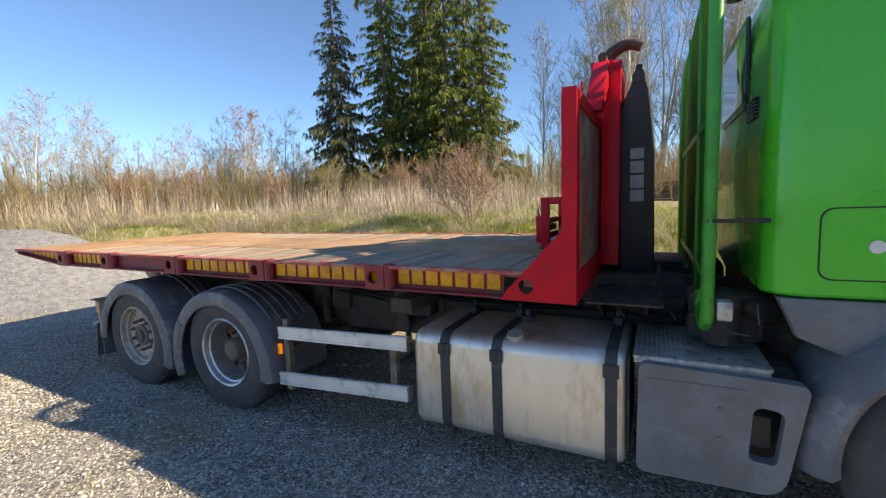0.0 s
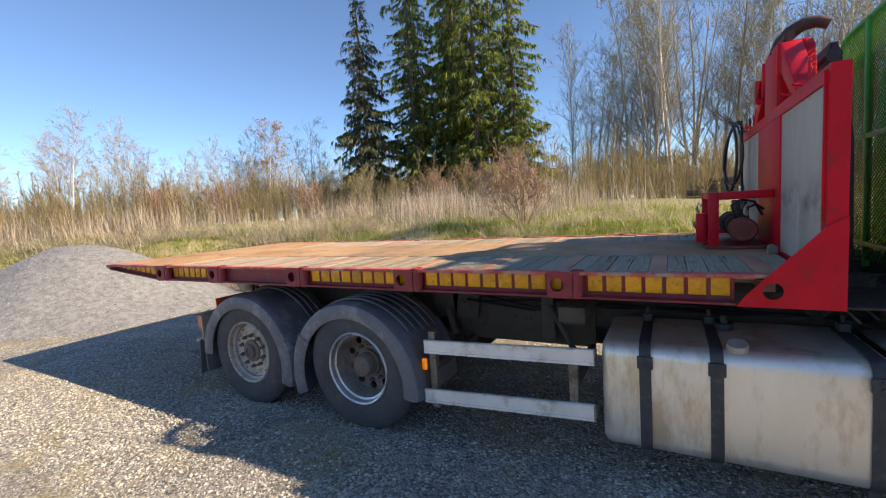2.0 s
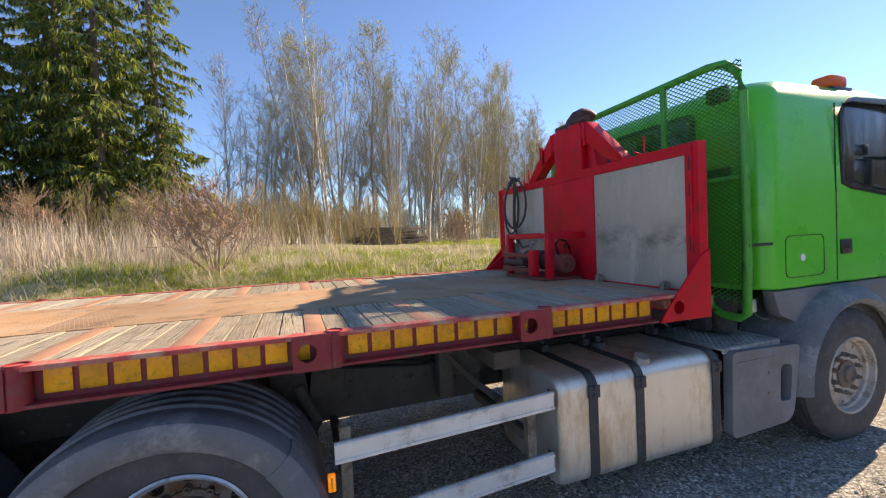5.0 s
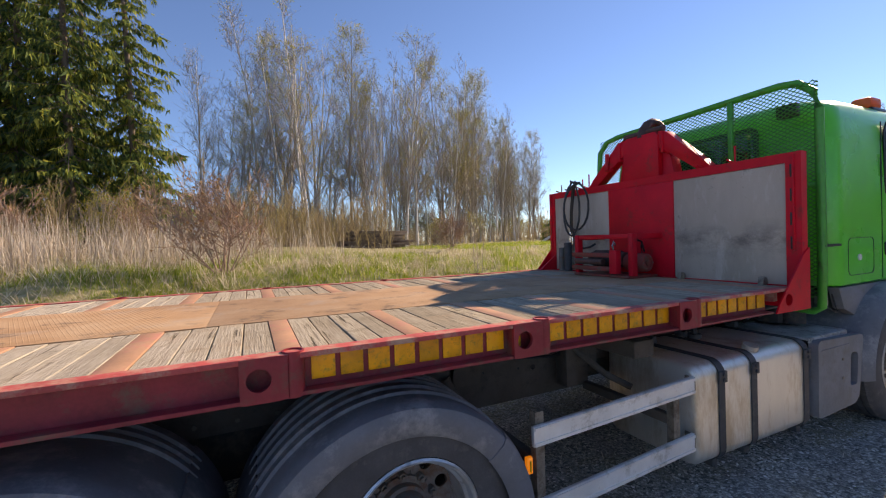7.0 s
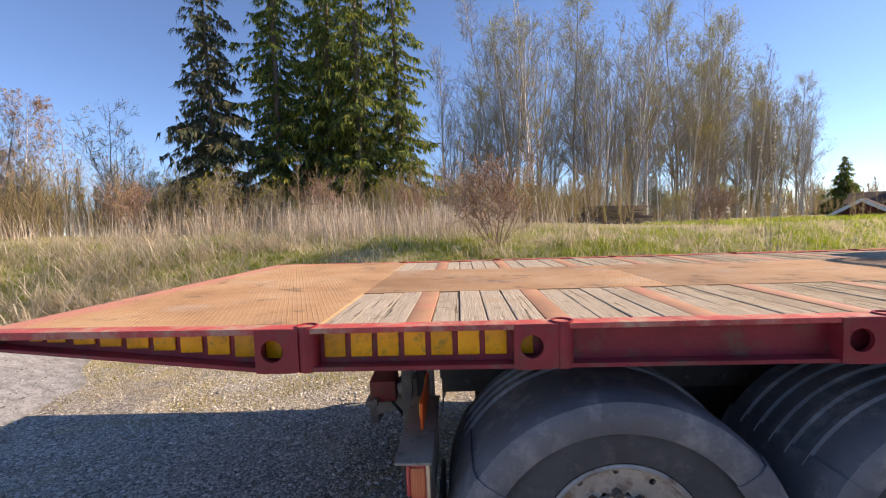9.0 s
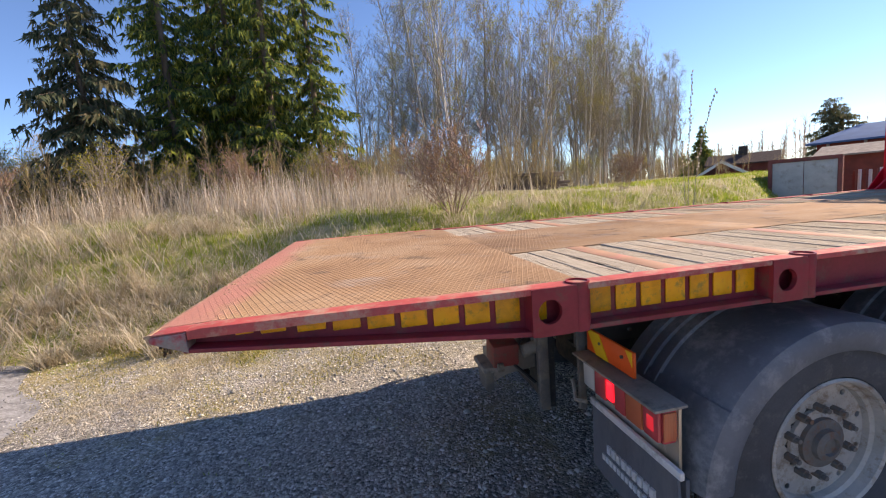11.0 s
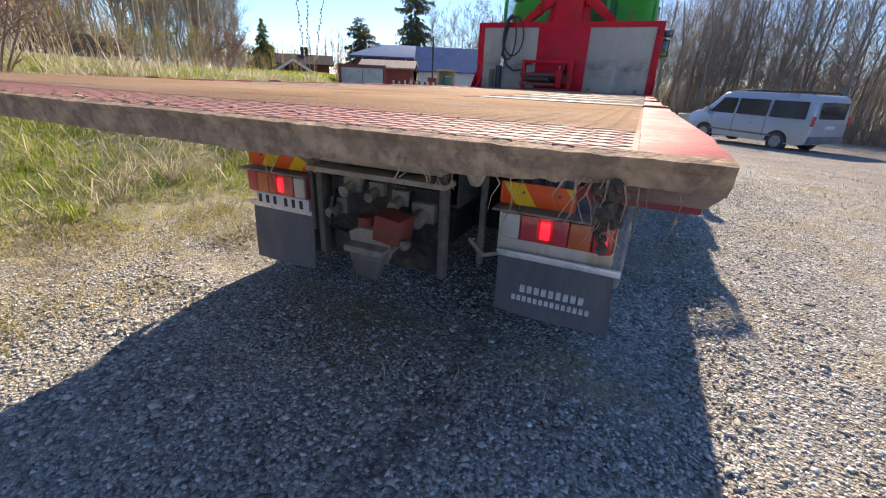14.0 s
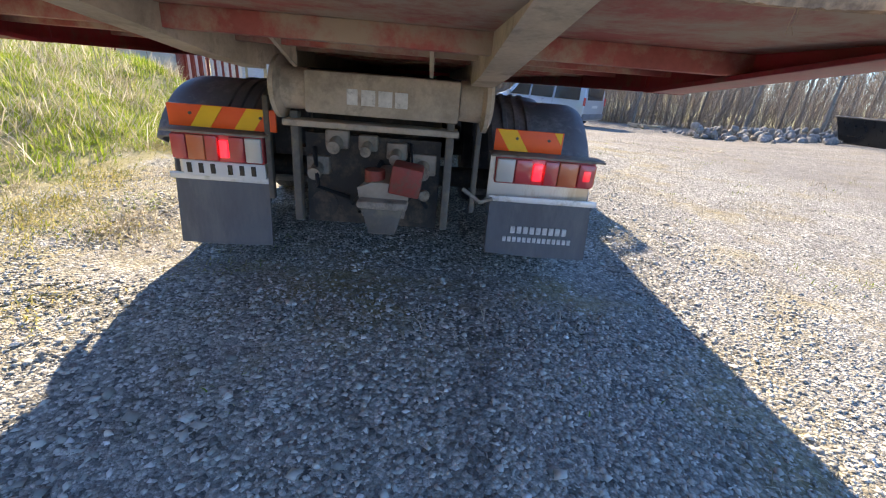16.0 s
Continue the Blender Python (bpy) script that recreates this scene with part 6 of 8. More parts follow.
part("winch_hook", tube(B(), [(-0.03, 3.56, 1.55), (-0.045, 3.56, 1.59), (-0.03, 3.56, 1.625), (-0.01, 3.56, 1.60)], 0.010, 8), M["chrome"], wn_)
for (x, y) in ((0.34, 3.17), (0.33, 2.52)):
    part("lashing_lug", prism(B(), [(x - 0.02, ZT), (x + 0.04, ZT), (x + 0.04, ZT + 0.045), (x + 0.02, ZT + 0.06), (x - 0.01, ZT + 0.055)], "y", y - 0.02, y + 0.02, 0.006), M["rail_end"], bed)
part("far_gusset_plate", prism(B(), [(0.15, ZT), (0.39, ZT), (0.39, 1.46)], "y", 4.88, 4.9), M["red"], bed)
# canisters and hose loops at the far side
part("canister", cy(B(), (0.33, 4.58, ZT), (0.33, 4.58, 1.62), 0.045, n=20), M["strap"], bed)
part("canister", cy(B(), (0.34, 4.70, ZT), (0.34, 4.70, 1.56), 0.035, n=16), M["hub"], bed)
for k, (cx, cyy, cz, ry, rz, lean) in enumerate(((0.30, 4.37, 2.03, 0.14, 0.27, -0.55), (0.29, 4.43, 2.01, 0.09, 0.31, -0.65))):
    ring = [(cx + lean * ry * math.cos(q) - 0.05 * math.sin(q * 0.5), cyy + ry * math.cos(q), cz + rz * math.sin(q)) for q in [math.pi / 2 + 2 * math.pi * i / 18 for i in range(19)]]
    ring += [(0.35, 4.50 - 0.03 * k, cz + rz * 0.85), (0.355, 4.545 - 0.02 * k, 1.98), (0.36, 4.56 - 0.02 * k, 1.74)]
    part("hydraulic_hose", tube(B(), ring, 0.012, 8), M["hose"], bed)
part("hose_coupling", cy(cy(B(), (0.36, 4.56, 1.60), (0.36, 4.56, 1.75), 0.022, n=12), (0.36, 4.53, 1.60), (0.36, 4.53, 1.72), 0.02, n=12), M["chrome"], bed)
part("hydraulic_hose", tube(B(), [(0.36, 4.52, 1.75), (0.35, 4.46, 1.62), (0.34, 4.34, 1.55), (0.33, 4.22, 1.57), (0.34, 4.16, 1.60)], 0.012, 8), M["hose"], bed)

# torn roots and dirt hanging from the tail edge
random.seed(11)
for yc, n, ln in ((2.375, 9, 0.055), (2.42, 3, 0.035), (2.48, 3, 0.05), (2.55, 9, 0.03), (2.63, 3, 0.016), (2.766, 2, 0.06), (3.47, 2, 0.03), (3.68, 2, 0.02), (4.55, 5, 0.045), (4.83, 5, 0.05)):
    bm = B()
    for i in range(n):
        p = Vector((TX + random.uniform(-0.01, 0.03), yc + random.gauss(0, 0.013 if n > 20 else 0.006 + 0.0015 * n), ZT - 0.016))
        pts = [p]
        for q in range(4):
            p = p + Vector((random.gauss(0, 0.003), random.gauss(0, 0.0035), -ln * random.uniform(0.12, 0.32)))
            pts.append(p)
        tube(bm, pts, random.uniform(0.0005, 0.0011), 4, 0.0004)
        if i % 3 == 0:
            bmesh.ops.create_icosphere(bm, subdivisions=1, radius=random.uniform(0.001, 0.0024), matrix=Matrix.Translation(pts[random.randint(1, 3)]) @ Matrix.Diagonal((0.8, 0.8, 1.8, 1)))
    tagged(part("root_clump", bm, M["edge_mud"], bed, "torn muddy roots hanging from the tail"), kind="stuff")
for yc, zc, r in ((3.79, 1.270, 0.020), (2.545, 1.280, 0.011)):
    bm = B()
    bmesh.ops.create_icosphere(bm, subdivisions=3, radius=r, matrix=Matrix.Translation((TX + 0.004, yc, zc)) @ Matrix.Diagonal((0.35, 1.3, 0.75, 1)))
    for v in bm.verts:
        v.co += Vector((0.2, 1, 1)) * 0.012 * noise.noise(v.co * 70)
    part("torn_film", bm, M["film"], bed, "crumpled pale plastic film caught on the tail edge")
bm = B()
for i in range(150):
    c = Vector((TX + 0.01 + abs(random.gauss(0, 0.09)), 3.10 + random.gauss(0, 0.16), ZT + 0.004))
    r = random.uniform(0.0015, 0.003 + 0.006 * random.random() ** 3)
    bmesh.ops.create_icosphere(bm, subdivisions=1, radius=r, matrix=Matrix.Translation(c + Vector((0, 0, 0.006))) @ Matrix.Diagonal((1, random.uniform(0.8, 1.8), 0.5, 1)))
for v in bm.verts:
    v.co += Vector((random.gauss(0, 0.0007), random.gauss(0, 0.0007), random.gauss(0, 0.0005)))
tagged(part("dried_mud", bm, M["edge_mud"], bed, "brown dried mud crumbs"), kind="stuff")

# ---- plants ----
rng = np.random.default_rng(5)


def blades(name, pos, length, width, lean, material, label, category, bend=0.5, az=None):
    """One sheet of bent blades: pos (n, 3) roots; lean 0 upright to 1 lying."""
    n = len(pos)
    a = rng.uniform(0, 2 * np.pi, n) if az is None else az
    d = np.stack([np.cos(a), np.sin(a), np.zeros(n)], 1)
    s = np.stack([-np.sin(a), np.cos(a), np.zeros(n)], 1)
    up = np.array([0, 0, 1.0])
    l = length[:, None]
    k = lean[:, None]
    mid = pos + l * 0.5 * (d * k * 0.8 + up * np.sqrt(np.maximum(0.02, 1 - (k * 0.8) ** 2)))
    k2 = np.minimum(0.98, k * (1 + bend))
    tip = mid + l * 0.5 * (d * k2 + up * np.sqrt(np.maximum(0.0, 1 - k2 ** 2)) * np.where(k > 0.75, 0.2, 1))
    w = width[:, None] * s
    v = np.concatenate([pos - w, pos + w, mid - w * 0.8, mid + w * 0.8, tip], 0)
    i = np.arange(n)
    f = np.concatenate([np.stack([i, i + n, i + 3 * n], 1), np.stack([i, i + 3 * n, i + 2 * n], 1), np.stack([i + 2 * n, i + 3 * n, i + 4 * n], 1)], 0)
    ob = new(name, raw_mesh(name, v, f, material))
    return tagged(ob, label, category, kind="stuff")


def scatter(n, x0, x1, y0, y1, keep):
    out = []
    while len(out) < n:
        x, y = rng.uniform(x0, x1), rng.uniform(y0, y1)
        if rng.random() < keep(x, y):
            y -= bank_shift(x)
            out.append((x, y, ground_z(x, y) - 0.01))
    return np.array(out)


def clumpy(x, y, s, seed):
    return 0.5 + 0.5 * noise.noise(Vector((x * s, y * s, seed)))


def on_bank(x, y):
    return bank_amount(x, y) * smooth((y - 6.5) / 0.8)


def tufts(n, per, x0, x1, y0, y1, keep, spread):
    """Roots and directions of blades gathered in tufts."""
    c = scatter(n, x0, x1, y0, y1, keep)
    q = np.repeat(c, per, 0)
    q[:, :2] += rng.normal(0, spread, (len(q), 2))
    q[:, 2] = [ground_z(x, y) - 0.01 for x, y in q[:, :2]]
    lean_to = np.repeat(rng.normal(-np.pi / 2, 1.1, n), per)
    return q, lean_to + rng.normal(0, 0.9, len(q))


green_keep = lambda x, y: on_bank(x, y) * (0.12 + 0.88 * smooth((clumpy(x, y, 0.5, 2) - 0.32) * 4.5)) * (1.0 if y > 7.2 else 0.8) * (0.85 if x < -12 else 1) * smooth((14 - y) / 2.5)
p, az = tufts(3000, 24, -26, 12, 6.6, 14, green_keep, 0.09)
blades("green_grass", p, rng.uniform(0.07, 0.26, len(p)), rng.uniform(0.0025, 0.006, len(p)), rng.uniform(0.2, 0.95, len(p)), M["grass"], "fresh green spring grass in tufts on the bank", "grass", az=az)
p, az = tufts(1000, 24, -8.5, 2, 6.5, 10.5, lambda x, y: on_bank(x, y) * smooth(clumpy(x, y, 0.9, 31) * 4 - 1.2), 0.12)
blades("green_grass", p, rng.uniform(0.05, 0.17, len(p)), rng.uniform(0.002, 0.005, len(p)), rng.uniform(0.35, 1.0, len(p)), M["grass"], "thick bright green grass on the lower bank", "grass", az=az)
p, az = tufts(300, 60, -9, 0, 4.6, 7.0, lambda x, y: (0.12 + 0.88 * smooth((y - 5.0) / 1.6)) * smooth(clumpy(x, y, 1.1, 41) * 5 - 2.2), 0.13)
blades("yard_grass", p, rng.uniform(0.03, 0.11, len(p)), rng.uniform(0.0018, 0.0045, len(p)), rng.uniform(0.4, 1.0, len(p)), M["sward"], "thin yellowish grass creeping over the gravel", "grass", az=az)
p, az = tufts(900, 20, 4, 24, 8, 24, lambda x, y: smooth(bank_amount(x, y) * 3) * smooth((1.05 - bank_amount(x, y)) * 4 + 0.2), 0.14)
blades("green_grass", p, rng.uniform(0.08, 0.24, len(p)), rng.uniform(0.004, 0.010, len(p)), rng.uniform(0.2, 0.9, len(p)), M["grass"], "rough green grass where the bank runs out", "grass", az=az)
dry_keep = lambda x, y: on_bank(x, y) * smooth((0.66 - clumpy(x, y, 0.5, 2)) * 3 + 0.15) * smooth(clumpy(x, y, 1.6, 12) * 4 - 1.6) * (1 if x < -8.5 else 0.24)
p, az = tufts(1000, 34, -26, 12, 6.5, 13.8, dry_keep, 0.07)
blades("dry_grass", p, rng.uniform(0.2, 0.75, len(p)), rng.uniform(0.0018, 0.0045, len(p)), rng.uniform(0.55, 1.0, len(p)), M["straw"], "tangled straw-coloured dry grass", "dry grass", az=az)
p, az = tufts(90, 42, -13, -7, 6.3, 8.6, lambda x, y: bank_amount(x, y), 0.05)
blades("dry_grass", p, rng.uniform(0.3, 0.75, len(p)), rng.uniform(0.003, 0.006, len(p)), rng.uniform(0.5, 1.0, len(p)), M["straw"], "drooping straw tussocks at the foot of the bank", "dry grass", bend=0.8, az=az)
p = scatter(12000, -26, 12, 6.4, 13.5, lambda x, y: on_bank(x, y) * (1 if x < -8 else 0.8) * smooth(clumpy(x, y, 1.1, 14) * 3 - 0.9))
blades("fallen_straw", p, rng.uniform(0.2, 0.9, len(p)), rng.uniform(0.002, 0.0055, len(p)), rng.uniform(0.7, 1.0, len(p)), M["straw"], "fallen straw lying on the bank", "dry grass")
reed_keep = lambda x, y: bank_amount(x, y) * smooth((y - 11.0 - 2.4 * smooth((-8 - x) / 4) - 0.6 * math.sin(x) - 0.4 * math.sin(2.7 * x)) / 1.4) * smooth(clumpy(x, y, 0.6, 7) * 3.4 - 1.1) * max(0.0, 1 - max(0, x + 5) / 4)
p, az = tufts(850, 9, -34, 6, 11.0, 16.5, reed_keep, 0.13)
blades("dry_stems", p, rng.uniform(0.3, 1.35, len(p)), rng.uniform(0.004, 0.009, len(p)), np.abs(rng.normal(0.42, 0.34, len(p))).clip(0, 0.98), M["reed"], "clumps of pale dry reed and willowherb stems", "dry stems", bend=0.7, az=az)
p = scatter(4800, -34, 10, 11.4, 18, lambda x, y: bank_amount(x, y) * smooth((y - 11.2 - 2.4 * smooth((-8 - x) / 4) - 0.6 * math.sin(x)) / 1.2) * smooth(clumpy(x, y, 0.7, 7) * 3 - 0.8) * max(0.0, 1 - max(0, x + 5) / 5))
blades("dry_stems", p, 0.3 + 1.3 * rng.random(len(p)) ** 1.4, rng.uniform(0.004, 0.008, len(p)), np.abs(rng.normal(0.25, 0.3, len(p))).clip(0, 0.98), M["reed"], "tall dry reed and willowherb stems", "dry stems", bend=0.6)


def brush(name, spots, height, per, low, fan, width, material, label, category):
    """Twiggy shrubs or thin trees: a straight stem with tapering side twigs fanning up from it."""
    n = len(spots)
    m = n * per
    base = np.repeat(np.array(spots), per, 0)
    h = np.repeat(height, per)
    f = low + (0.97 - low) * rng.random(m) ** 0.8
    first = np.arange(m) % per == 0
    f[first] = 0
    tilt = np.repeat(rng.normal(0, 0.06, (n, 2)), per, 0)
    up = np.stack([tilt[:, 0], tilt[:, 1], np.ones(m)], 1)
    pos = base + up * (f * h)[:, None]
    length = (h * (1.05 - f) * 0.45 + 0.12 * h) * rng.uniform(0.3, 1.0, m) if low > 0.05 else h * (1.05 - f) * rng.uniform(0.3, 0.8, m)
    length[first] = h[first]
    a = rng.uniform(0, 2 * np.pi, m)
    k = np.where(first, 0.0, np.abs(rng.normal(fan, fan * 0.5, m)).clip(0.05, 1.6))[:, None]
    d = up + np.stack([np.cos(a), np.sin(a), np.zeros(m)], 1) * k
    d /= np.linalg.norm(d, axis=1)[:, None]
    b = a + rng.uniform(0.6, 2.4, m)
    w = (width * rng.uniform(0.5, 1.1, m) * np.where(first, 1.5, 0.8))[:, None] * np.stack([np.cos(b), np.sin(b), np.zeros(m)], 1)
    i = np.arange(m)
    ob = new(name, raw_mesh(name, np.concatenate([pos - w, pos + w, pos + d * length[:, None]], 0), np.stack([i, i + m, i + 2 * m], 1), material))
    return tagged(ob, label, category, kind="stuff")


p = scatter(240, -34, 1, 14.0, 20, lambda x, y: bank_amount(x, y) * smooth(clumpy(x, y, 0.4, 17) * 3.2 - 1.0))
brush("ochre_brush", p, rng.uniform(0.7, 2.1, len(p)), 60, 0.03, 0.95, 0.006, M["ochre"], "low yellow-ochre budding brush behind the reeds", "brush")
p = scatter(16000, -10, 4, -4, 7.0, lambda x, y: smooth((clumpy(x, y, 1.1, 4) - 0.56) * 6) * (0.12 + smooth((y - 4.2) / 1.6)))
blades("yard_weeds", p, rng.uniform(0.03, 0.13, len(p)), rng.uniform(0.0015, 0.004, len(p)), rng.uniform(0.6, 1.0, len(p)), M["straw"], "thin straw and weeds in the gravel", "weeds")
p = scatter(4200, -10, 4, -4, 7.2, lambda x, y: smooth((clumpy(x, y, 1.5, 9) - 0.62) * 7) * (0.15 + smooth((y - 4.8) / 1.6)))
blades("green_weeds", p, rng.uniform(0.02, 0.06, len(p)), rng.uniform(0.002, 0.004, len(p)), rng.uniform(0.3, 0.9, len(p)), M["grass"], "small green weeds in the gravel", "weeds")


def tubes(segs, sides=3):
    """Many tapered limbs in one mesh: rows of p0, p1, r0, r1."""
    p0, p1 = np.array([s[0] for s in segs]), np.array([s[1] for s in segs])
    r0, r1 = np.array([s[2] for s in segs]), np.array([s[3] for s in segs])
    d = p1 - p0
    d /= np.maximum(1e-6, np.linalg.norm(d, axis=1))[:, None]
    ref = np.where(np.abs(d[:, 2:3]) > 0.9, np.array([[1.0, 0, 0]]), np.array([[0, 0, 1.0]]))
    s = np.cross(d, ref)
    s /= np.linalg.norm(s, axis=1)[:, None]
    t = np.cross(s, d)
    n = len(segs)
    vs = []
    for k in range(sides):
        a = 2 * np.pi * k / sides
        o = np.cos(a) * s + np.sin(a) * t
        vs.append(p0 + o * r0[:, None])
        vs.append(p1 + o * r1[:, None])
    v = np.concatenate(vs, 0)
    i = np.arange(n)
    f = []
    for k in range(sides):
        j = (k + 1) % sides
        f.append(np.stack([i + 2 * k * n, i + 2 * j * n, i + (2 * j + 1) * n, i + (2 * k + 1) * n], 1))
    return v, np.concatenate(f, 0)


def grow(p, d, length, r, steps, wander, rise, rg):
    """A wandering limb: its points."""
    pts = [p]
    for i in range(steps):
        d = d + rg.normal(0, wander, 3) + np.array([0, 0, rise])
        d = d / np.linalg.norm(d)
        p = p + d * length / steps
        pts.append(p)
    return pts


def seg_list(pts, r0, r1):
    n = len(pts) - 1
    return [(pts[i], pts[i + 1], r0 + (r1 - r0) * i / n, r0 + (r1 - r0) * (i + 1) / n) for i in range(n)]


def broad_tree(seed, height, limbs, twigs, subs, stems=1, droop=0.0, spread=0.35, first=0.25, girth=0.0085, splay=0.07, wander=0.018, rise=(0.5, 1.1), fine=0.0066):
    rg = np.random.default_rng(seed)
    trunk, crown, tips = [], [], []
    for q in range(stems):
        lean = rg.normal(0, 0.03 if stems == 1 else splay, 2)
        h = height * (1 if q == 0 else rg.uniform(0.7, 1))
        base = np.array([rg.normal(0, 0.05 * (stems > 1)), rg.normal(0, 0.05 * (stems > 1)), -0.15])
        pts = grow(base, np.array([lean[0], lean[1], 1.0]), h, 0, 12, wander, 0.02, rg)
        r = girth * h
        trunk += seg_list(pts, r, r * 0.12)
        for k in range(limbs // stems):
            f = first + (0.97 - first) * (k + rg.random()) / (limbs / stems)
            idx = min(11, int(f * 12))
            fr = f * 12 - idx
            p = pts[idx] * (1 - fr) + pts[idx + 1] * fr
            a = rg.uniform(0, 2 * np.pi)
            el = rg.uniform(*rise)
            l = h * spread * (1.15 - f) * rg.uniform(0.6, 1.15) + 0.35
            d = np.array([math.cos(a) * math.cos(el), math.sin(a) * math.cos(el), math.sin(el)])
            lp = grow(p, d, l, 0, 4, 0.09, 0.05 - droop, rg)
            lr = max(0.011, r * 0.42 * (1.1 - f))
            crown += seg_list(lp, lr, lr * 0.25)
            for t in range(twigs):
                g = rg.uniform(0.25, 1.0) * 4
                i2 = min(3, int(g))
                tp = lp[i2] * (1 - g + i2) + lp[i2 + 1] * (g - i2)
                dd = d * 0.8 + rg.normal(0, 0.48, 3) + np.array([0, 0, 0.3 - droop * 3])
                dd /= np.linalg.norm(dd)
                tl = l * rg.uniform(0.2, 0.42) + 0.12
                tw = grow(tp, dd, tl, 0, 2, 0.14, 0.03 - droop * 2, rg)
                crown += seg_list(tw, max(0.0085, lr * 0.35), 0.006)
                tips.append(tw[-1])
                for s in range(subs):
                    g2 = rg.uniform(0.15, 1.0) * 2
                    i3 = min(1, int(g2))
                    b = tw[i3] * (1 - g2 + i3) + tw[i3 + 1] * (g2 - i3)
                    d3 = dd + rg.normal(0, 0.5, 3) + np.array([0, 0, 0.15 - droop * 3])
                    d3 /= np.linalg.norm(d3)
                    e = b + d3 * tl * rg.uniform(0.3, 0.85)
                    crown.append((b, e, fine, fine * 0.6))
                    tips.append(e)
    return trunk, crown, np.array(tips)


def leaf_quads(points, count, size, jitter, seed):
    rg = np.random.default_rng(seed)
    c = points[rg.integers(0, len(points), count)] + rg.normal(0, jitter, (count, 3))
    u = rg.normal(0, 1, (count, 3))
    u /= np.linalg.norm(u, axis=1)[:, None]
    w = np.cross(u, rg.normal(0, 1, (count, 3)))
    w /= np.linalg.norm(w, axis=1)[:, None]
    sz = (size * rg.uniform(0.5, 1.3, count))[:, None]
    v = np.concatenate([c + u * sz, c + w * sz * 0.8 - u * sz * 0.5, c - w * sz * 0.8 - u * sz * 0.5], 0)
    i = np.arange(count)
    return v, np.stack([i, i + count, i + 2 * count], 1)


def tree_thing(name, label, category, trunk, crown, bark, twig, leaves=None, leaf_m=None, group=""):
    """A tree at the origin: trunk and crown, and leaves where it has them."""
    ob = thing(name, (0, 0, 0), label, category, group)
    for nm, s, m, k in (("trunk", trunk, bark, 7), ("crown", crown, twig, 3)):
        fine = [q for q in s if q[2] < 0.0105] if nm == "crown" else []
        v, f = tubes([q for q in s if q[2] >= 0.0105] if fine else s, k)
        if fine:
            p0, p1 = np.array([q[0] for q in fine]), np.array([q[1] for q in fine])
            w = np.cross(p1 - p0, np.random.default_rng(1).normal(0, 1, p0.shape))
            w *= (np.array([q[2] for q in fine]) / np.maximum(1e-6, np.linalg.norm(w, axis=1)))[:, None]
            n, q0 = len(fine), len(v)
            i = np.arange(n)
            v = np.concatenate([v, p0 - w, p0 + w, p1 + w * 0.6, p1 - w * 0.6], 0)
            f = np.concatenate([f, np.stack([i, i + n, i + 2 * n, i + 3 * n], 1) + q0], 0)
        o = new(nm, raw_mesh(nm, v, f, m, 60 if nm == "trunk" else 0))
        o.parent = ob
    if leaves:
        o = new("leaves", raw_mesh("leaves", leaves[0], leaves[1], leaf_m))
        o.parent = ob
    return ob


def stand(models, spots, rs):
    """Place copies of the model trees; the models themselves take the first spots."""
    used = set()
    for k, (x, y, s) in enumerate(spots):
        src = models[k % len(models)]
        m = Matrix.Translation((x, y, ground_z(max(-60, min(60, x)), max(-60, min(60, y))) - 0.03)) @ Matrix.Rotation(rs.uniform(0, 6.28), 4, "Z")
        if src in used:
            ob = copy_thing(src, m)
            ob.scale = (s, s, s)
        else:
            src.matrix_basis = m @ Matrix.Scale(s, 4)
            used.add(src)


rs = random.Random(3)
birches = []
for k in range(5):
    t, c, tips = broad_tree(20 + k, 14, 54, 7, 5, (1, 1, 3, 2, 4)[k], droop=0.01, spread=0.27, first=0.16, girth=0.0068, splay=0.10, wander=0.026, rise=(0.7, 1.22), fine=0.0058)
    lv = leaf_quads(tips, (1200, 6500, 400, 3200, 2200)[k], 0.040, 0.16, k)
    birches.append(tree_thing("birch_tree", "slender bare birch with first yellow-green leaves" if lv else "slender bare birch with grey twigs", "tree", t, c, M["birch"] if k != 1 else M["bark"], M["twig"], lv, M["bud"], "birches behind the bank"))
spots = []
for k in range(57):
    t = k / 56
    x = -4.5 + 35 * t ** 1.0 + rs.uniform(-1.5, 1.5)
    y = 22.5 + 21 * t + rs.uniform(-1.0, 7.0)
    spots.append((x, y, (0.95 + 0.1 * math.sin(3 * t)) * rs.uniform(0.6, 1.15)))
stand(birches, spots, rs)

# low birches and scrub to the far side
low = []
for k in range(3):
    t, c, tips = broad_tree(50 + k, 7, 40, 6, 4, 1 if k else 4, droop=0.03, spread=0.34, first=0.3, girth=0.007, splay=0.15, wander=0.03)
    lv = leaf_quads(tips, (700, 5200, 400)[k], 0.034, 0.04, 60 + k)
    low.append(tree_thing("young_birch", ("many-stemmed grey bare birch", "young tree with rusty-orange spring leaves", "pale bare young birch")[k], "tree", t, c, M["birch"] if k else M["bark"], M["twig"], lv, M["bud_brown"] if k == 1 else M["bud"], "young trees on the field"))
stand([low[1]], [(-28.4, 23.0, 1.12), (-47, 12, 1.0), (-40, 33, 1.0)], rs)
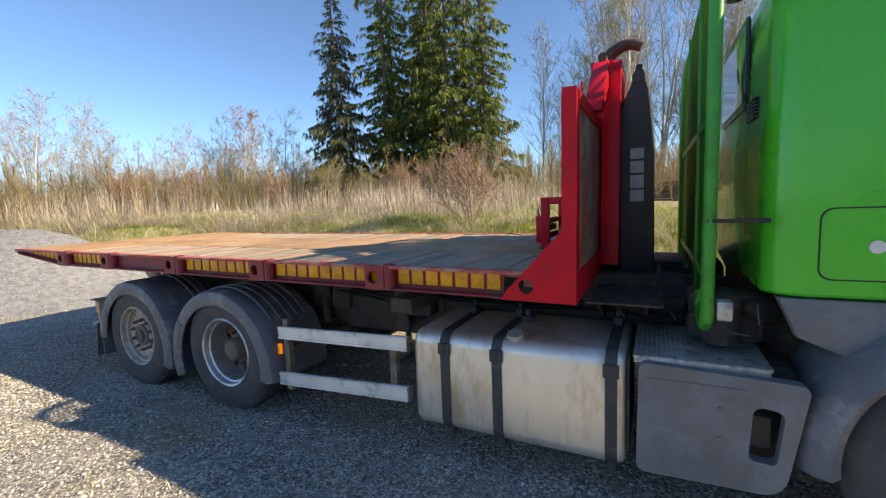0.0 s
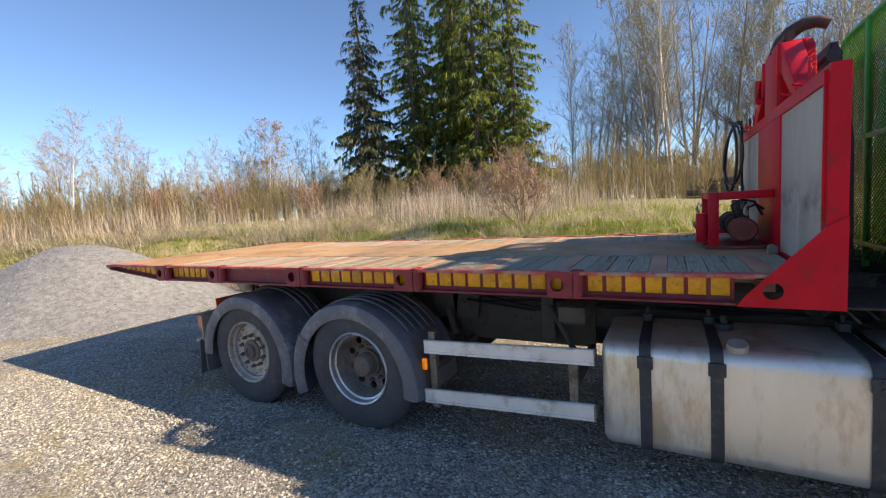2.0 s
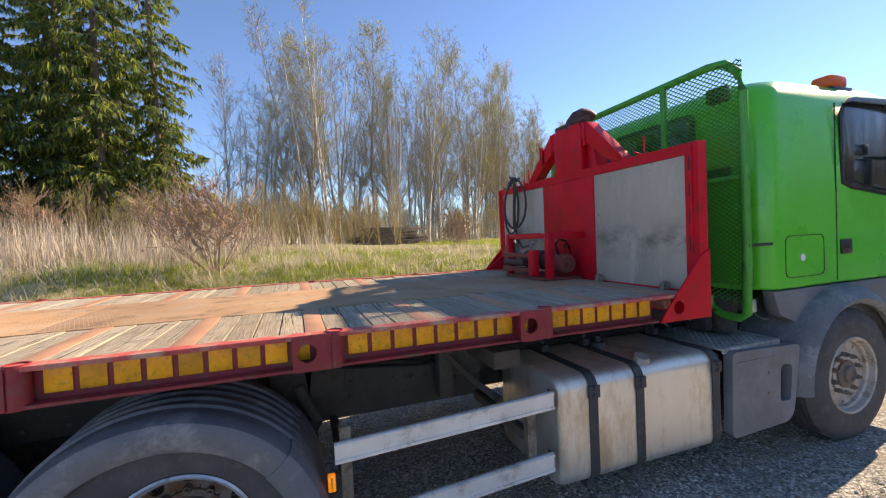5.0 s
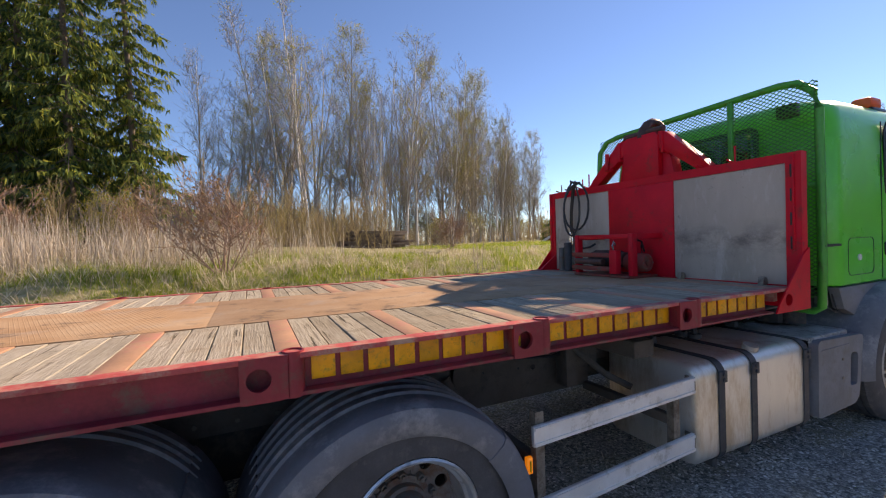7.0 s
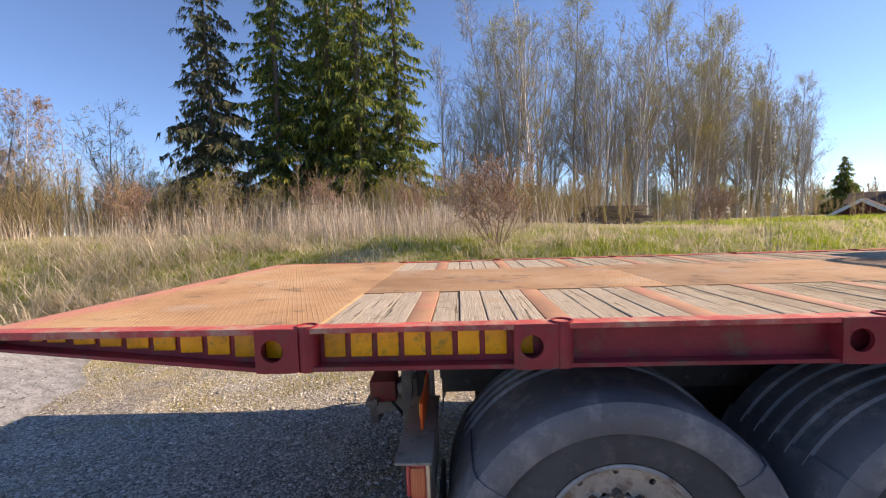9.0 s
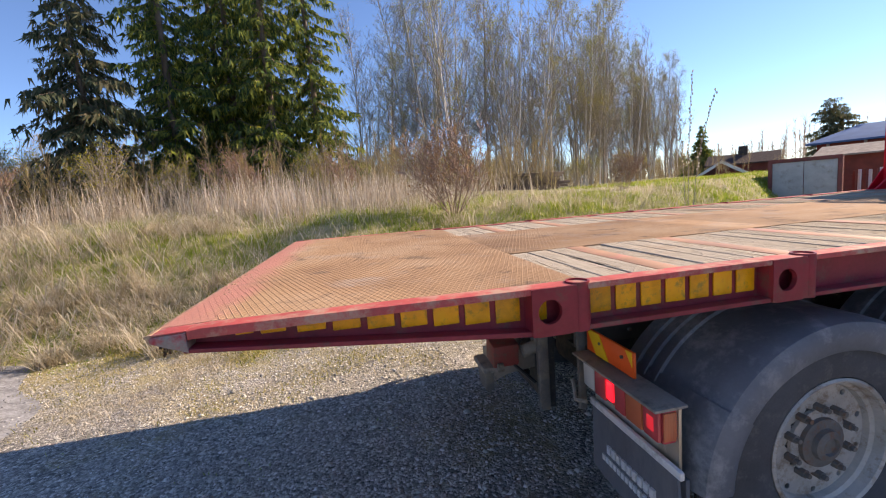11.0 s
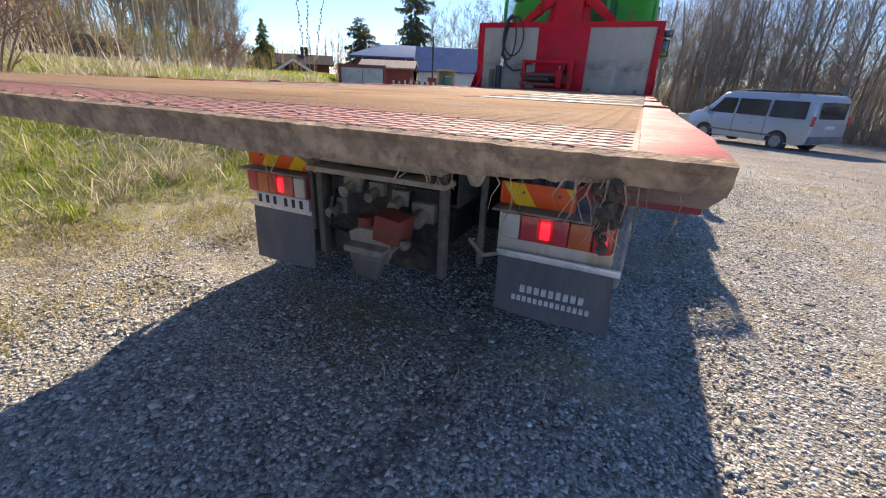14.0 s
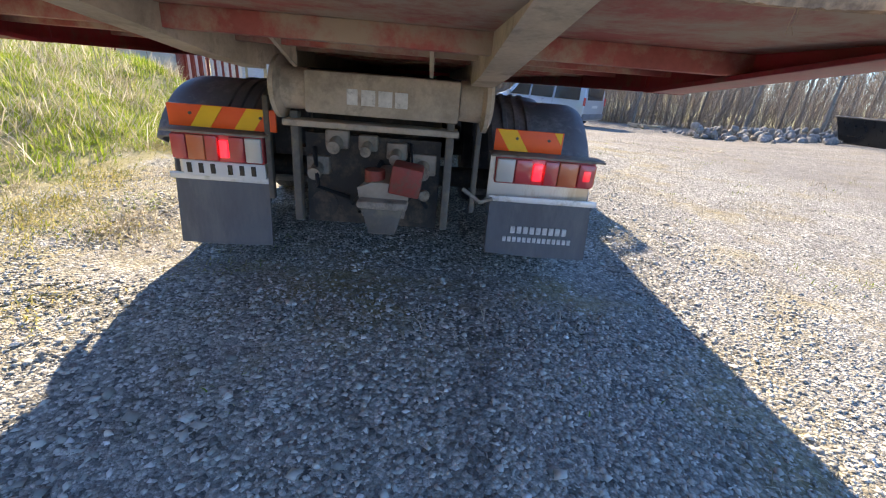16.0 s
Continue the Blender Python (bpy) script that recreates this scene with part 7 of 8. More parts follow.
stand([low[0], low[2]], [(-21, 21, 1.0), (-29, 10.5, 0.95), (-23, 17, 0.85), (-34, 16, 1.1), (-26, 28, 0.9), (-31, 21, 0.95), (-40, 14, 1.1), (-36, 27, 1.0), (-42, 22, 1.0), (-45, 9, 1.15), (-38, 34, 1.0), (-30, 30, 0.8), (-22, 31, 0.85), (-50, 30, 1.2)] + [(rs.uniform(-60, -20), rs.uniform(20, 48), rs.uniform(0.7, 1.2)) for k in range(20)] + [(rs.uniform(-60, -27), rs.uniform(-6, 16), rs.uniform(0.6, 1.15)) for k in range(14)], rs)


for x, y, sc, turn in ((-23.6, 10.8, 0.68, 1.0), (-21.5, 13.6, 0.55, 2.2), (-25.5, 15.0, 0.7, 4.0)):
    extra = copy_thing(low[0], Matrix.Translation((x, y, ground_z(x, y) - 0.03)) @ Matrix.Rotation(turn, 4, "Z"))
    extra.scale = (sc, sc, sc)


def spruce(seed, height, width, sprays, first=0.06, frond=1.0, taper=0.8):
    """Drooping limbs all round the stem, each hung with slim fronds from stem to tip."""
    rg = np.random.default_rng(seed)
    trunk = seg_list(grow(np.array([0, 0, -0.15]), np.array([0, 0, 1.0]), height, 0, 10, 0.008, 0.02, rg), height * 0.009, 0.02)
    limbs, cs, us, ws = [], [], [], []
    z, a = height * first, 0.0
    while z < height * 0.985:
        f = z / height
        reach = width * (1 - f) ** taper * min(1.0, 0.6 + f * 3) * (0.82 + 0.3 * noise.noise(Vector((seed, z * 0.7, 0)))) + 0.15
        a += 2.4 + rg.normal(0, 0.5)
        l = reach * rg.uniform(0.5, 1.2)
        out = np.array([math.cos(a), math.sin(a), 0])
        side = np.array([-math.sin(a), math.cos(a), 0])
        p0 = np.array([0, 0, z])
        sag = (rg.uniform(-0.75, -0.25) if f < 0.75 else rg.uniform(-0.35, 0.25)) * l
        fall = lambda t: sag * t * (1.35 - 0.45 * t)
        pts = [p0 + out * l * t + np.array([0, 0, fall(t)]) for t in (0, 0.35, 0.7, 1.0)]
        limbs += seg_list(pts, 0.026 * (1.1 - f), 0.006)
        n = max(6, int(sprays * l / width))
        t = rg.uniform(0.08, 1.03, n) ** 0.8
        off = side * (rg.normal(0, 0.16, n) * l * t)[:, None]
        base = p0 + out * (l * t)[:, None] + off + np.stack([0 * t, 0 * t, fall(t) - 0.25 * np.abs(off).sum(1)], 1)
        half = (0.16 + 0.34 * rg.random(n) ** 1.5) * min(1.0, 0.35 + l * 0.35) * frond
        d = out * rg.uniform(-0.1, 0.75, n)[:, None] + side * rg.normal(0, 0.45, n)[:, None] + np.stack([0 * t, 0 * t, -rg.uniform(0.35, 1.6, n)], 1)
        d /= np.linalg.norm(d, axis=1)[:, None]
        wv = np.cross(d, rg.normal(0, 1, (n, 3)))
        wv /= np.linalg.norm(wv, axis=1)[:, None]
        cs.append(base)
        us.append(d * half[:, None])
        ws.append(wv * (half * rg.uniform(0.10, 0.22, n))[:, None])
        z += height * rg.uniform(0.0022, 0.0052)
    c, u, w = np.concatenate(cs), np.concatenate(us), np.concatenate(ws)
    n = len(c)
    v = np.concatenate([c - w * 0.6, c + w * 0.9, c + u + w * 0.7, c + w * 0.5, c - w * 0.9, c + u * 0.85 - w * 1.9], 0)
    i = np.arange(n)
    return trunk, limbs, (v, np.concatenate([np.stack([i, i + n, i + 2 * n], 1), np.stack([i + 3 * n, i + 4 * n, i + 5 * n], 1)], 0))


spr = []
for k, (h, w, dull) in enumerate(((19, 2.7, False), (17, 2.35, False), (13, 2.9, True))):
    t, l, lv = spruce(80 + k, h, w, 80 if not dull else 64, 0.08 if not dull else 0.03, frond=1.08 if not dull else 1.3)
    spr.append(tree_thing("spruce_tree", "tall dark green spruce with hanging branches" if not dull else "thin greyish half-bare spruce", "tree", t, l, M["spruce_bark"], M["spruce_bark"], lv, M["needle_dull"] if dull else M["needle"], "spruces behind the bank"))
stand([spr[2]], [(-15.2, 19.2, 1.0)], rs)
stand(spr[:2], [(-12.7, 20.2, 0.95), (-10.6, 21.0, 1.1), (-8.9, 20.2, 0.95), (-7.2, 21.4, 1.0), (-11.6, 23, 1.0), (-9.6, 24.0, 1.05), (-13.6, 22.6, 0.9)], rs)
t, l, lv = spruce(90, 6.0, 2.9, 70, 0.03, frond=1.5, taper=1.05)
small = tree_thing("young_spruce", "small dark spruce by the buildings", "tree", t, l, M["spruce_bark"], M["spruce_bark"], lv, M["needle"], "small spruces")
stand([small], [(31.0, 41.0, 0.9)], rs)

# bush on the bank, catkin shoots, small scrub
t, c, tips = broad_tree(97, 2.1, 66, 6, 3, 11, droop=0.0, spread=0.4, first=0.25, girth=0.009, splay=0.42, wander=0.04)
bush = tree_thing("bush", "bare reddish bush with old brown leaves on the bank", "bush", t, c, M["twig_red"], M["twig_red"], leaf_quads(tips, 620, 0.03, 0.05, 9), M["bud_brown"], "bushes")
stand([bush], [(-3.58, 10.45, 1.0), (-20, 13.5, 1.1), (-16.5, 15.5, 0.95), (-24, 12.5, 1.2), (-27, 14, 1.3), (3.5, 14.5, 0.7), (-9.5, 16.8, 0.9), (-6.2, 16.5, 0.8)], rs)
t, c, tips = broad_tree(98, 2.6, 40, 5, 2, 10, droop=0.0, spread=0.45, first=0.2, girth=0.007, splay=0.25, wander=0.04)
willow = tree_thing("willow_scrub", "yellow-green budding willow scrub", "shrub", t, c, M["twig"], M["twig"], leaf_quads(tips, 1500, 0.03, 0.07, 12), M["bud"], "willow scrub")
stand([willow], [(-13.6, 16.2, 0.95), (-11.8, 16.8, 0.7), (-7.3, 17.2, 0.8), (-17.5, 17.5, 0.8), (-25, 19, 1.2), (-21, 25, 1.3), (-30, 26, 1.4), (-19, 27, 1.2), (-33, 20, 1.1), (-38, 20, 1.3)] + [(rs.uniform(-42, -15), rs.uniform(19, 32), rs.uniform(0.8, 1.5)) for k in range(30)] + [(rs.uniform(-5, 14), rs.uniform(20, 30), rs.uniform(0.5, 0.9)) for k in range(10)] + [(-6 + 44 * q / 25 + rs.uniform(-1, 1), 33 + 16 * q / 25 + rs.uniform(-2, 4), rs.uniform(1.0, 1.7)) for q in range(26)], rs)
cat = thing("catkin_shoots", (2.12, 9.95, ground_z(2.12, 9.95)), "three tall willow shoots with pale catkins", "shrub")
for k, (dx, dy, h, lean) in enumerate(((-0.12, 0.1, 2.9, -0.05), (0.0, 0.0, 3.2, 0.06), (0.25, -0.1, 2.7, 0.2))):
    b0 = Vector((2.12 + dx * 0.4, 9.95 + dy * 0.4, ground_z(2.12, 9.95) - 0.05))
    pts = [b0 + Vector((dx * 0.3 * t + lean * t * t * 1.0, dy * t - lean * t * t * 1.4, h * t)) for t in (0, 0.25, 0.5, 0.75, 1)]
    sh = part("shoot", tube(B(), pts, 0.008, 6, 0.003), M["twig"], cat)
    bm = B()
    for i in range(26):
        t = 0.35 + 0.65 * i / 25
        q = b0 + Vector((dx * 0.3 * t + lean * t * t, dy * t - lean * t * t * 1.4, h * t))
        bmesh.ops.create_icosphere(bm, subdivisions=1, radius=0.02, matrix=Matrix.Translation(q + Vector((rs.uniform(-0.03, 0.03), rs.uniform(-0.03, 0.03), 0))) @ Matrix.Diagonal((1, 1, 1.7, 1)))
    tagged(part("catkins", bm, M["straw"], sh), kind="stuff")

# bare woodland along the far side of the track
poles = []
for k in range(4):
    t, c, tips = broad_tree(120 + k, 15, 36, 6, 3, 1, droop=0.0, spread=0.24, first=0.15, girth=0.0062, wander=0.03)
    poles.append(tree_thing("bare_tree", "tall thin leafless grey-brown tree", "tree", t, c, M["bark"], M["twig"], group="bare woodland trees"))
spots = []
for k in range(87):
    t = (k % 29) / 28
    row = k // 29
    x = 11.5 + 44 * t + rs.uniform(-1.2, 1.2)
    y = -15.5 + 19 * t + 3.0 * math.sin(t * 3.0) - row * 4.5 + rs.uniform(-2.4, 1.4)
    spots.append((x, y, rs.uniform(0.7, 1.12)))
for k in range(26):  # the wood closes round behind the lorry
    spots.append((31 + 16 * rs.random(), -8 + 15 * rs.random(), rs.uniform(0.75, 1.15)))
for k in range(12):
    spots.append((50 + 14 * rs.random(), 6 + 16 * rs.random(), rs.uniform(0.7, 1.0)))
stand(poles, spots, rs)
def along_track(n, depth):
    out = []
    for k in range(n):
        t = rng.random()
        x = 9.5 + 50 * t + rng.normal(0, 1)
        y = -15.5 + 19.5 * t + 3.0 * math.sin(t * 3.0) - abs(rng.normal(0, depth))
        out.append((x, y, ground_z(x, y)))
    return np.array(out)


p = np.concatenate([along_track(1700, 4.5), np.stack([rng.uniform(31, 46, 260), rng.uniform(-6, 7, 260), np.full(260, -1.2)], 1)])
brush("undergrowth", p, 0.6 + 3.4 * rng.random(len(p)) ** 1.3, 46, 0.02, 0.75, 0.013, M["sapling"], "leafless twiggy undergrowth at the wood's edge", "undergrowth")
p = np.concatenate([along_track(200, 8.0), np.stack([rng.uniform(32, 48, 120), rng.uniform(-6, 7, 120), np.full(120, -1.2)], 1)])
brush("sapling_wood", p, 4.0 + 9.0 * rng.random(len(p)) ** 1.2, 90, 0.25, 0.9, 0.014, M["sapling"], "dense bare grey-brown saplings behind the track", "saplings")
p = along_track(420, 6.0) - np.array([0, 11.0, 0])
p[:, 2] = 0
brush("deep_wood", p, 3.0 + 3.0 * rng.random(len(p)), 80, 0.02, 0.6, 0.022, M["sapling"], "deep leafless grey-brown wood beyond the track", "woods")
p = along_track(7000, 2.0)
blades("wood_edge_straw", p, rng.uniform(0.1, 0.5, len(p)), rng.uniform(0.003, 0.007, len(p)), rng.uniform(0.3, 1.0, len(p)), M["thicket"], "dry grass and leaves along the wood's edge", "dry grass")
# distant woods all round
p = []
for k in range(1700):
    a = rng.uniform(0, 2 * np.pi)
    r = rng.uniform(60, 120)
    x, y = r * math.cos(a), r * math.sin(a) + 5
    p.append((x, y, ground_z(max(-60, min(60, x)), max(-60, min(60, y))) - 0.2))
p = np.array(p)
ang = np.arctan2(p[:, 1], p[:, 0])
brush("distant_wood", p, rng.uniform(3.0, 8.5, len(p)) * (0.6 + 0.4 * np.sin(ang * 7) ** 2), 44, 0.06, 0.7, 0.06, M["sapling"], "distant leafless brown woodland", "woods")
p = scatter(900, -48, 3, 17.5, 30, lambda x, y: bank_amount(x, y) * (0.35 + 0.65 * clumpy(x, y, 0.3, 31)))
brush("field_brush", p, 1.5 + 1.6 * rng.random(len(p)), 70, 0.02, 0.7, 0.017, M["thicket"], "dense grey-brown leafless brush behind the reeds", "brush")
p = scatter(1100, -70, 2, 12, 46, lambda x, y: (0.3 + 0.7 * clumpy(x, y, 0.25, 3)) if bank_amount(x, y) > 0.5 and (y > 16 or x < -19) else 0)
brush("field_thicket", p, 0.7 + 2.6 * rng.random(len(p)) ** 1.5, 60, 0.03, 0.9, 0.014, M["thicket"], "brown leafless thicket on the field", "thicket")
p = np.stack([rng.uniform(2, 52, 330), rng.uniform(50, 62, 330), np.full(330, 0.6)], 1)
brush("far_hedge", p, 2.5 + 2.5 * rng.random(len(p)), 60, 0.02, 0.7, 0.03, M["thicket"], "far brown hedge behind the birches", "hedge")
p = scatter(480, -4, 40, 16, 48, lambda x, y: (0.4 + 0.6 * clumpy(x, y, 0.25, 5)) * bank_amount(x, y))
brush("wood_floor_scrub", p, rng.uniform(0.5, 1.7, len(p)), 50, 0.03, 0.6, 0.009, M["thicket"], "dry scrub under the birches", "scrub")

# ---- loose stones and the gravel heap ----
def stones(name, pos, size, material, label, category, seed=1):
    rg = np.random.default_rng(seed)
    n = len(pos)
    base = np.array([(1, 0, 0), (-1, 0, 0), (0, 1, 0), (0, -1, 0), (0, 0, 1), (0, 0, -1)], float)
    sc = size[:, None] * rg.uniform(0.6, 1.3, (n, 3)) * np.array([1, 1, 0.5])
    a = rg.uniform(0, 2 * np.pi, n)
    vs = []
    for k in range(6):
        q = base[k] * sc + rg.normal(0, 0.22, (n, 3)) * size[:, None]
        vs.append(np.stack([q[:, 0] * np.cos(a) - q[:, 1] * np.sin(a), q[:, 0] * np.sin(a) + q[:, 1] * np.cos(a), q[:, 2]], 1) + pos)
    v = np.concatenate(vs, 0)
    i = np.arange(n)
    f = [np.stack([i + p * n, i + q * n, i + r * n], 1) for p, q, r in ((0, 2, 4), (2, 1, 4), (1, 3, 4), (3, 0, 4), (2, 0, 5), (1, 2, 5), (3, 1, 5), (0, 3, 5))]
    ob = new(name, raw_mesh(name, v, np.concatenate(f, 0), material))
    return tagged(ob, label, category, kind="stuff")


def strew(n, x0, x1, y0, y1, size, sink, name, label, seed):
    xy = np.stack([rng.uniform(x0, x1, n), rng.uniform(y0, y1, n)], 1)
    oily = (np.abs(xy[:, 1] - 3.03 - 0.07 * np.sin(xy[:, 0] * 4)) < 0.085) & (np.abs(xy[:, 0] + 5.4) < 1.2) & (rng.random(n) < 0.8)
    xy, size = xy[~oily], size[~oily]
    z = np.array([ground_z(x, y) for x, y in xy])
    stones(name, np.concatenate([xy, (z + size * sink)[:, None]], 1), size, M["stone"], label, "gravel", seed)


n = 16000
strew(n, -9.5, 2.0, -1.5, 6.9, 0.006 + 0.010 * rng.random(n) ** 3, 0.15, "loose_gravel", "loose grey crushed stones on the yard", 1)
n = 5000
xy = np.stack([rng.uniform(2.0, 14, n), rng.uniform(-9, 3, n)], 1)
z = np.array([ground_z(x, y) for x, y in xy])
sz = 0.006 + 0.014 * rng.random(n) ** 3
stones("track_gravel", np.concatenate([xy, z[:, None]], 1), sz, M["stone"], "loose stones along the track", "gravel", 2)


n = 36000
strew(n, -7.6, -3.4, 0.9, 5.6, 0.005 + 0.011 * rng.random(n) ** 2.2, 0.1, "coarse_gravel", "coarser pale stones strewn behind the lorry", 4)
n = 11000
strew(n, -3.4, 1.6, 0.5, 3.4, 0.005 + 0.011 * rng.random(n) ** 2.2, 0.1, "coarse_gravel", "coarser grey stones strewn beside the lorry", 5)
n = 9000
strew(n, -9.5, -2.0, 5.4, 6.9, 0.005 + 0.010 * rng.random(n) ** 2.2, 0.1, "verge_gravel", "grey stones among straw along the foot of the bank", 7)
n = 1500
strew(n, -7.2, -1.5, 1.0, 5.4, 0.014 + 0.014 * rng.random(n) ** 3, 0.2, "large_gravel", "single larger pale stones lying on the gravel", 6)


def heap_z(x, y):
    d = math.hypot((x + 12.6) / 1.35, (y - 4.4) / 1.0)
    return 1.45 * smooth(1 - d / 3.3) ** 0.9 + 0.05 * noise.noise(Vector((x * 1.3, y * 1.3, 1))) - 0.06


bm = B()
hv = {}
for i in range(61):
    for j in range(51):
        x, y = -17.2 + 9.2 * i / 60, 0.9 + 7.2 * j / 50
        hv[i, j] = bm.verts.new((x, y, ground_z(x, y) + heap_z(x, y)))
for i in range(60):
    for j in range(50):
        bm.faces.new((hv[i, j], hv[i + 1, j], hv[i + 1, j + 1], hv[i, j + 1]))
heap = solo("gravel_heap", bm, M["pile"], (-12.6, 4.4, 0), "heap of fine grey gravel beside the grass bank", "gravel heap", kind="stuff", smooth=70)
n = 13000
xy = np.stack([rng.uniform(-16, -8.4, n), rng.uniform(1.2, 7.6, n)], 1)
keep = np.array([heap_z(x, y) > 0.0 for x, y in xy])
xy = xy[keep]
z = np.array([ground_z(x, y) + max(0, heap_z(x, y)) for x, y in xy])
sz = 0.008 + 0.012 * rng.random(len(xy)) ** 2
stones("heap_gravel", np.concatenate([xy, z[:, None]], 1), sz, M["heap_stone"], "loose gravel on the heap", "gravel", 3)

# ---- things across the yard ----
def car_wheel(parent, x, y, z, r, base, out):
    w = part("wheel", lathe(B(), [(0, y - 0.02 * out), (r * 0.55, y - 0.03 * out), (r * 0.62, y), (r * 0.62, y + 0.05 * out)], x, z, 20), M["rim"], parent)
    part("tyre", lathe(B(), [(r * 0.62, y), (r * 0.9, y - 0.015 * out), (r, y + 0.03 * out), (r, y + 0.19 * out), (r * 0.62, y + 0.2 * out)], x, z, 24, closed=True), M["rubber"], w)


def vehicle(name, label, category, profile, glass_side, width, paint, wheels, r, place, turn, extra=None):
    """A car body from its side outline, with a tumblehome, panes, wheels and lamps; built along +x."""
    ob = thing(name, (0, 0, 0), label, category)
    top = max(z for _, z in profile)
    bm = B()
    rings = []
    for y, ins in ((-width / 2, 0.08), (-width / 2 + 0.03, 0.02), (-width / 2 + 0.1, 0.0), (width / 2 - 0.1, 0.0), (width / 2 - 0.03, 0.02), (width / 2, 0.08)):
        ring = []
        for x, z in profile:
            k = max(0, (z - 1.0) / max(0.1, top - 1.0))
            yy = y * (1 - 0.14 * k * k)
            cx = sum(p[0] for p in profile) / len(profile)
            ring.append((x + (cx - x) * ins * 0.25, yy, z - ins * 0.25 * max(0, z - 0.6)))
        rings.append(ring)
    loft(bm, rings)
    body = part("body", bm, paint, ob, smooth=50)
    for s in (-1, 1):
        for poly in glass_side:
            pb = prism(B(), poly, "y", -0.012, 0.012)
            for v in pb.verts:
                k = max(0, (v.co.z - 1.0) / max(0.1, top - 1.0))
                v.co.y += s * (width / 2 * (1 - 0.14 * k * k) + 0.006 - 0.0)
            part("side_pane", pb, M["glass_dark"], body)
        for x in wheels:
            car_wheel(ob, x, s * (width / 2 + 0.005), r, r, 0, -s)
            part("wheel_well", prism(B(), [(x + (r + 0.07) * math.cos(a), r + (r + 0.07) * math.sin(a)) for a in [math.pi * q / 12 for q in range(13)]], "y", s * (width / 2 - 0.1), s * (width / 2 + 0.004)), M["black"], body)
    if extra:
        extra(ob, body)
    ob.matrix_basis = Matrix.Translation(place) @ Matrix.Rotation(radians(turn), 4, "Z")
    return ob


def van_extra(ob, body):
    part("rear_pane", spin(bx(B(), -0.01, 0.01, -0.68, 0.68, 1.18, 1.72, 0.004), Matrix.Translation((-2.44, 0, 0)) @ Matrix.Rotation(0.0, 4, "Y")), M["glass_dark"], body)
    for s in (-1, 1):
        part("tail_lamp", bx(B(), -2.47, -2.40, s * 0.93 - 0.07, s * 0.93 + 0.02 + 0.01, 0.95, 1.28, 0.01), M["lens_red"], body)
        part("roof_rail", tube(B(), [(-2.1, s * 0.72, 1.95), (-2.0, s * 0.72, 2.02), (0.9, s * 0.72, 2.02), (1.0, s * 0.72, 1.95)], 0.02, 6), M["black"], ob)
        part("door_mirror", bx(B(), 1.45, 1.6, s * 1.0 - 0.08, s * 1.0 + 0.08, 1.12, 1.32, 0.03), M["silver"], body)
        part("sill_trim", bx(B(), -1.6, 1.3, s * 0.955 - 0.004, s * 0.955 + 0.006, 0.5, 0.56), M["plastic"], body)
        for x in (0.33, -0.9):
            part("door_seam", bx(B(), x, x + 0.012, s * 0.952 - 0.003, s * 0.952 + 0.004, 0.45, 1.1), M["black"], body)
    for x in (-1.6, -0.3, 0.7):
        part("roof_bar", bx(B(), x - 0.03, x + 0.03, -0.74, 0.74, 2.02, 2.05, 0.006), M["black"], ob)
    part("bumper", bx(B(), -2.50, -2.38, -0.92, 0.92, 0.38, 0.62, 0.03), M["plastic"], body)
    part("number_plate", bx(B(), -2.478, -2.46, -0.26, 0.26, 0.86, 0.97, 0.004), M["white"], body)


van_prof = [(-2.42, 0.35), (-2.46, 0.7), (-2.45, 1.15), (-2.36, 1.85), (-2.2, 1.95), (0.6, 1.97), (1.0, 1.90), (1.62, 1.28), (2.25, 1.08), (2.42, 0.85), (2.43, 0.4), (2.2, 0.3), (-2.2, 0.3)]
van_glass = [[(-2.2, 1.16), (-0.98, 1.16), (-0.98, 1.72), (-2.14, 1.72)], [(-0.86, 1.16), (0.28, 1.16), (0.28, 1.72), (-0.86, 1.72)], [(0.40, 1.16), (1.42, 1.16), (0.95, 1.72), (0.40, 1.72)]]
vehicle("van", "silver-blue passenger van with roof rails parked at the wood's edge", "van", van_prof, van_glass, 1.9, M["silver"], (-1.45, 1.5), 0.33, (14.1, -1.85, ground_z(14.1, -1.85)), 44, van_extra)
car_prof = [(-2.2, 0.35), (-2.25, 0.75), (-2.1, 0.95), (-1.6, 1.38), (-1.0, 1.48), (0.1, 1.46), (0.95, 1.0), (1.95, 0.82), (2.2, 0.6), (2.18, 0.32), (1.9, 0.25), (-1.9, 0.25)]
car_glass = [[(-1.6, 0.98), (-0.45, 0.98), (-0.45, 1.38), (-1.35, 1.36)], [(-0.38, 0.98), (0.75, 0.98), (0.1, 1.38), (-0.38, 1.38)]]


def car_extra(ob, body):
    for s in (-1, 1):
        part("headlamp", bx(B(), 2.05, 2.2, s * 0.68 - 0.14, s * 0.68 + 0.14, 0.62, 0.78, 0.02), M["lens_clear"], body)
    part("grille", bx(B(), 2.16, 2.205, -0.45, 0.45, 0.42, 0.68, 0.01), M["black"], body)
    part("windscreen", prism(B(), [(0.98, 1.0), (0.16, 1.455), (0.18, 1.475), (1.0, 1.015)], "y", -0.66, 0.66), M["glass_dark"], body)


vehicle("car", "pale silver estate car parked beyond the lorry", "car", car_prof, car_glass, 1.8, M["car_grey"], (-1.35, 1.35), 0.32, (23.6, 4.5, ground_z(23.6, 4.5)), 205, car_extra)

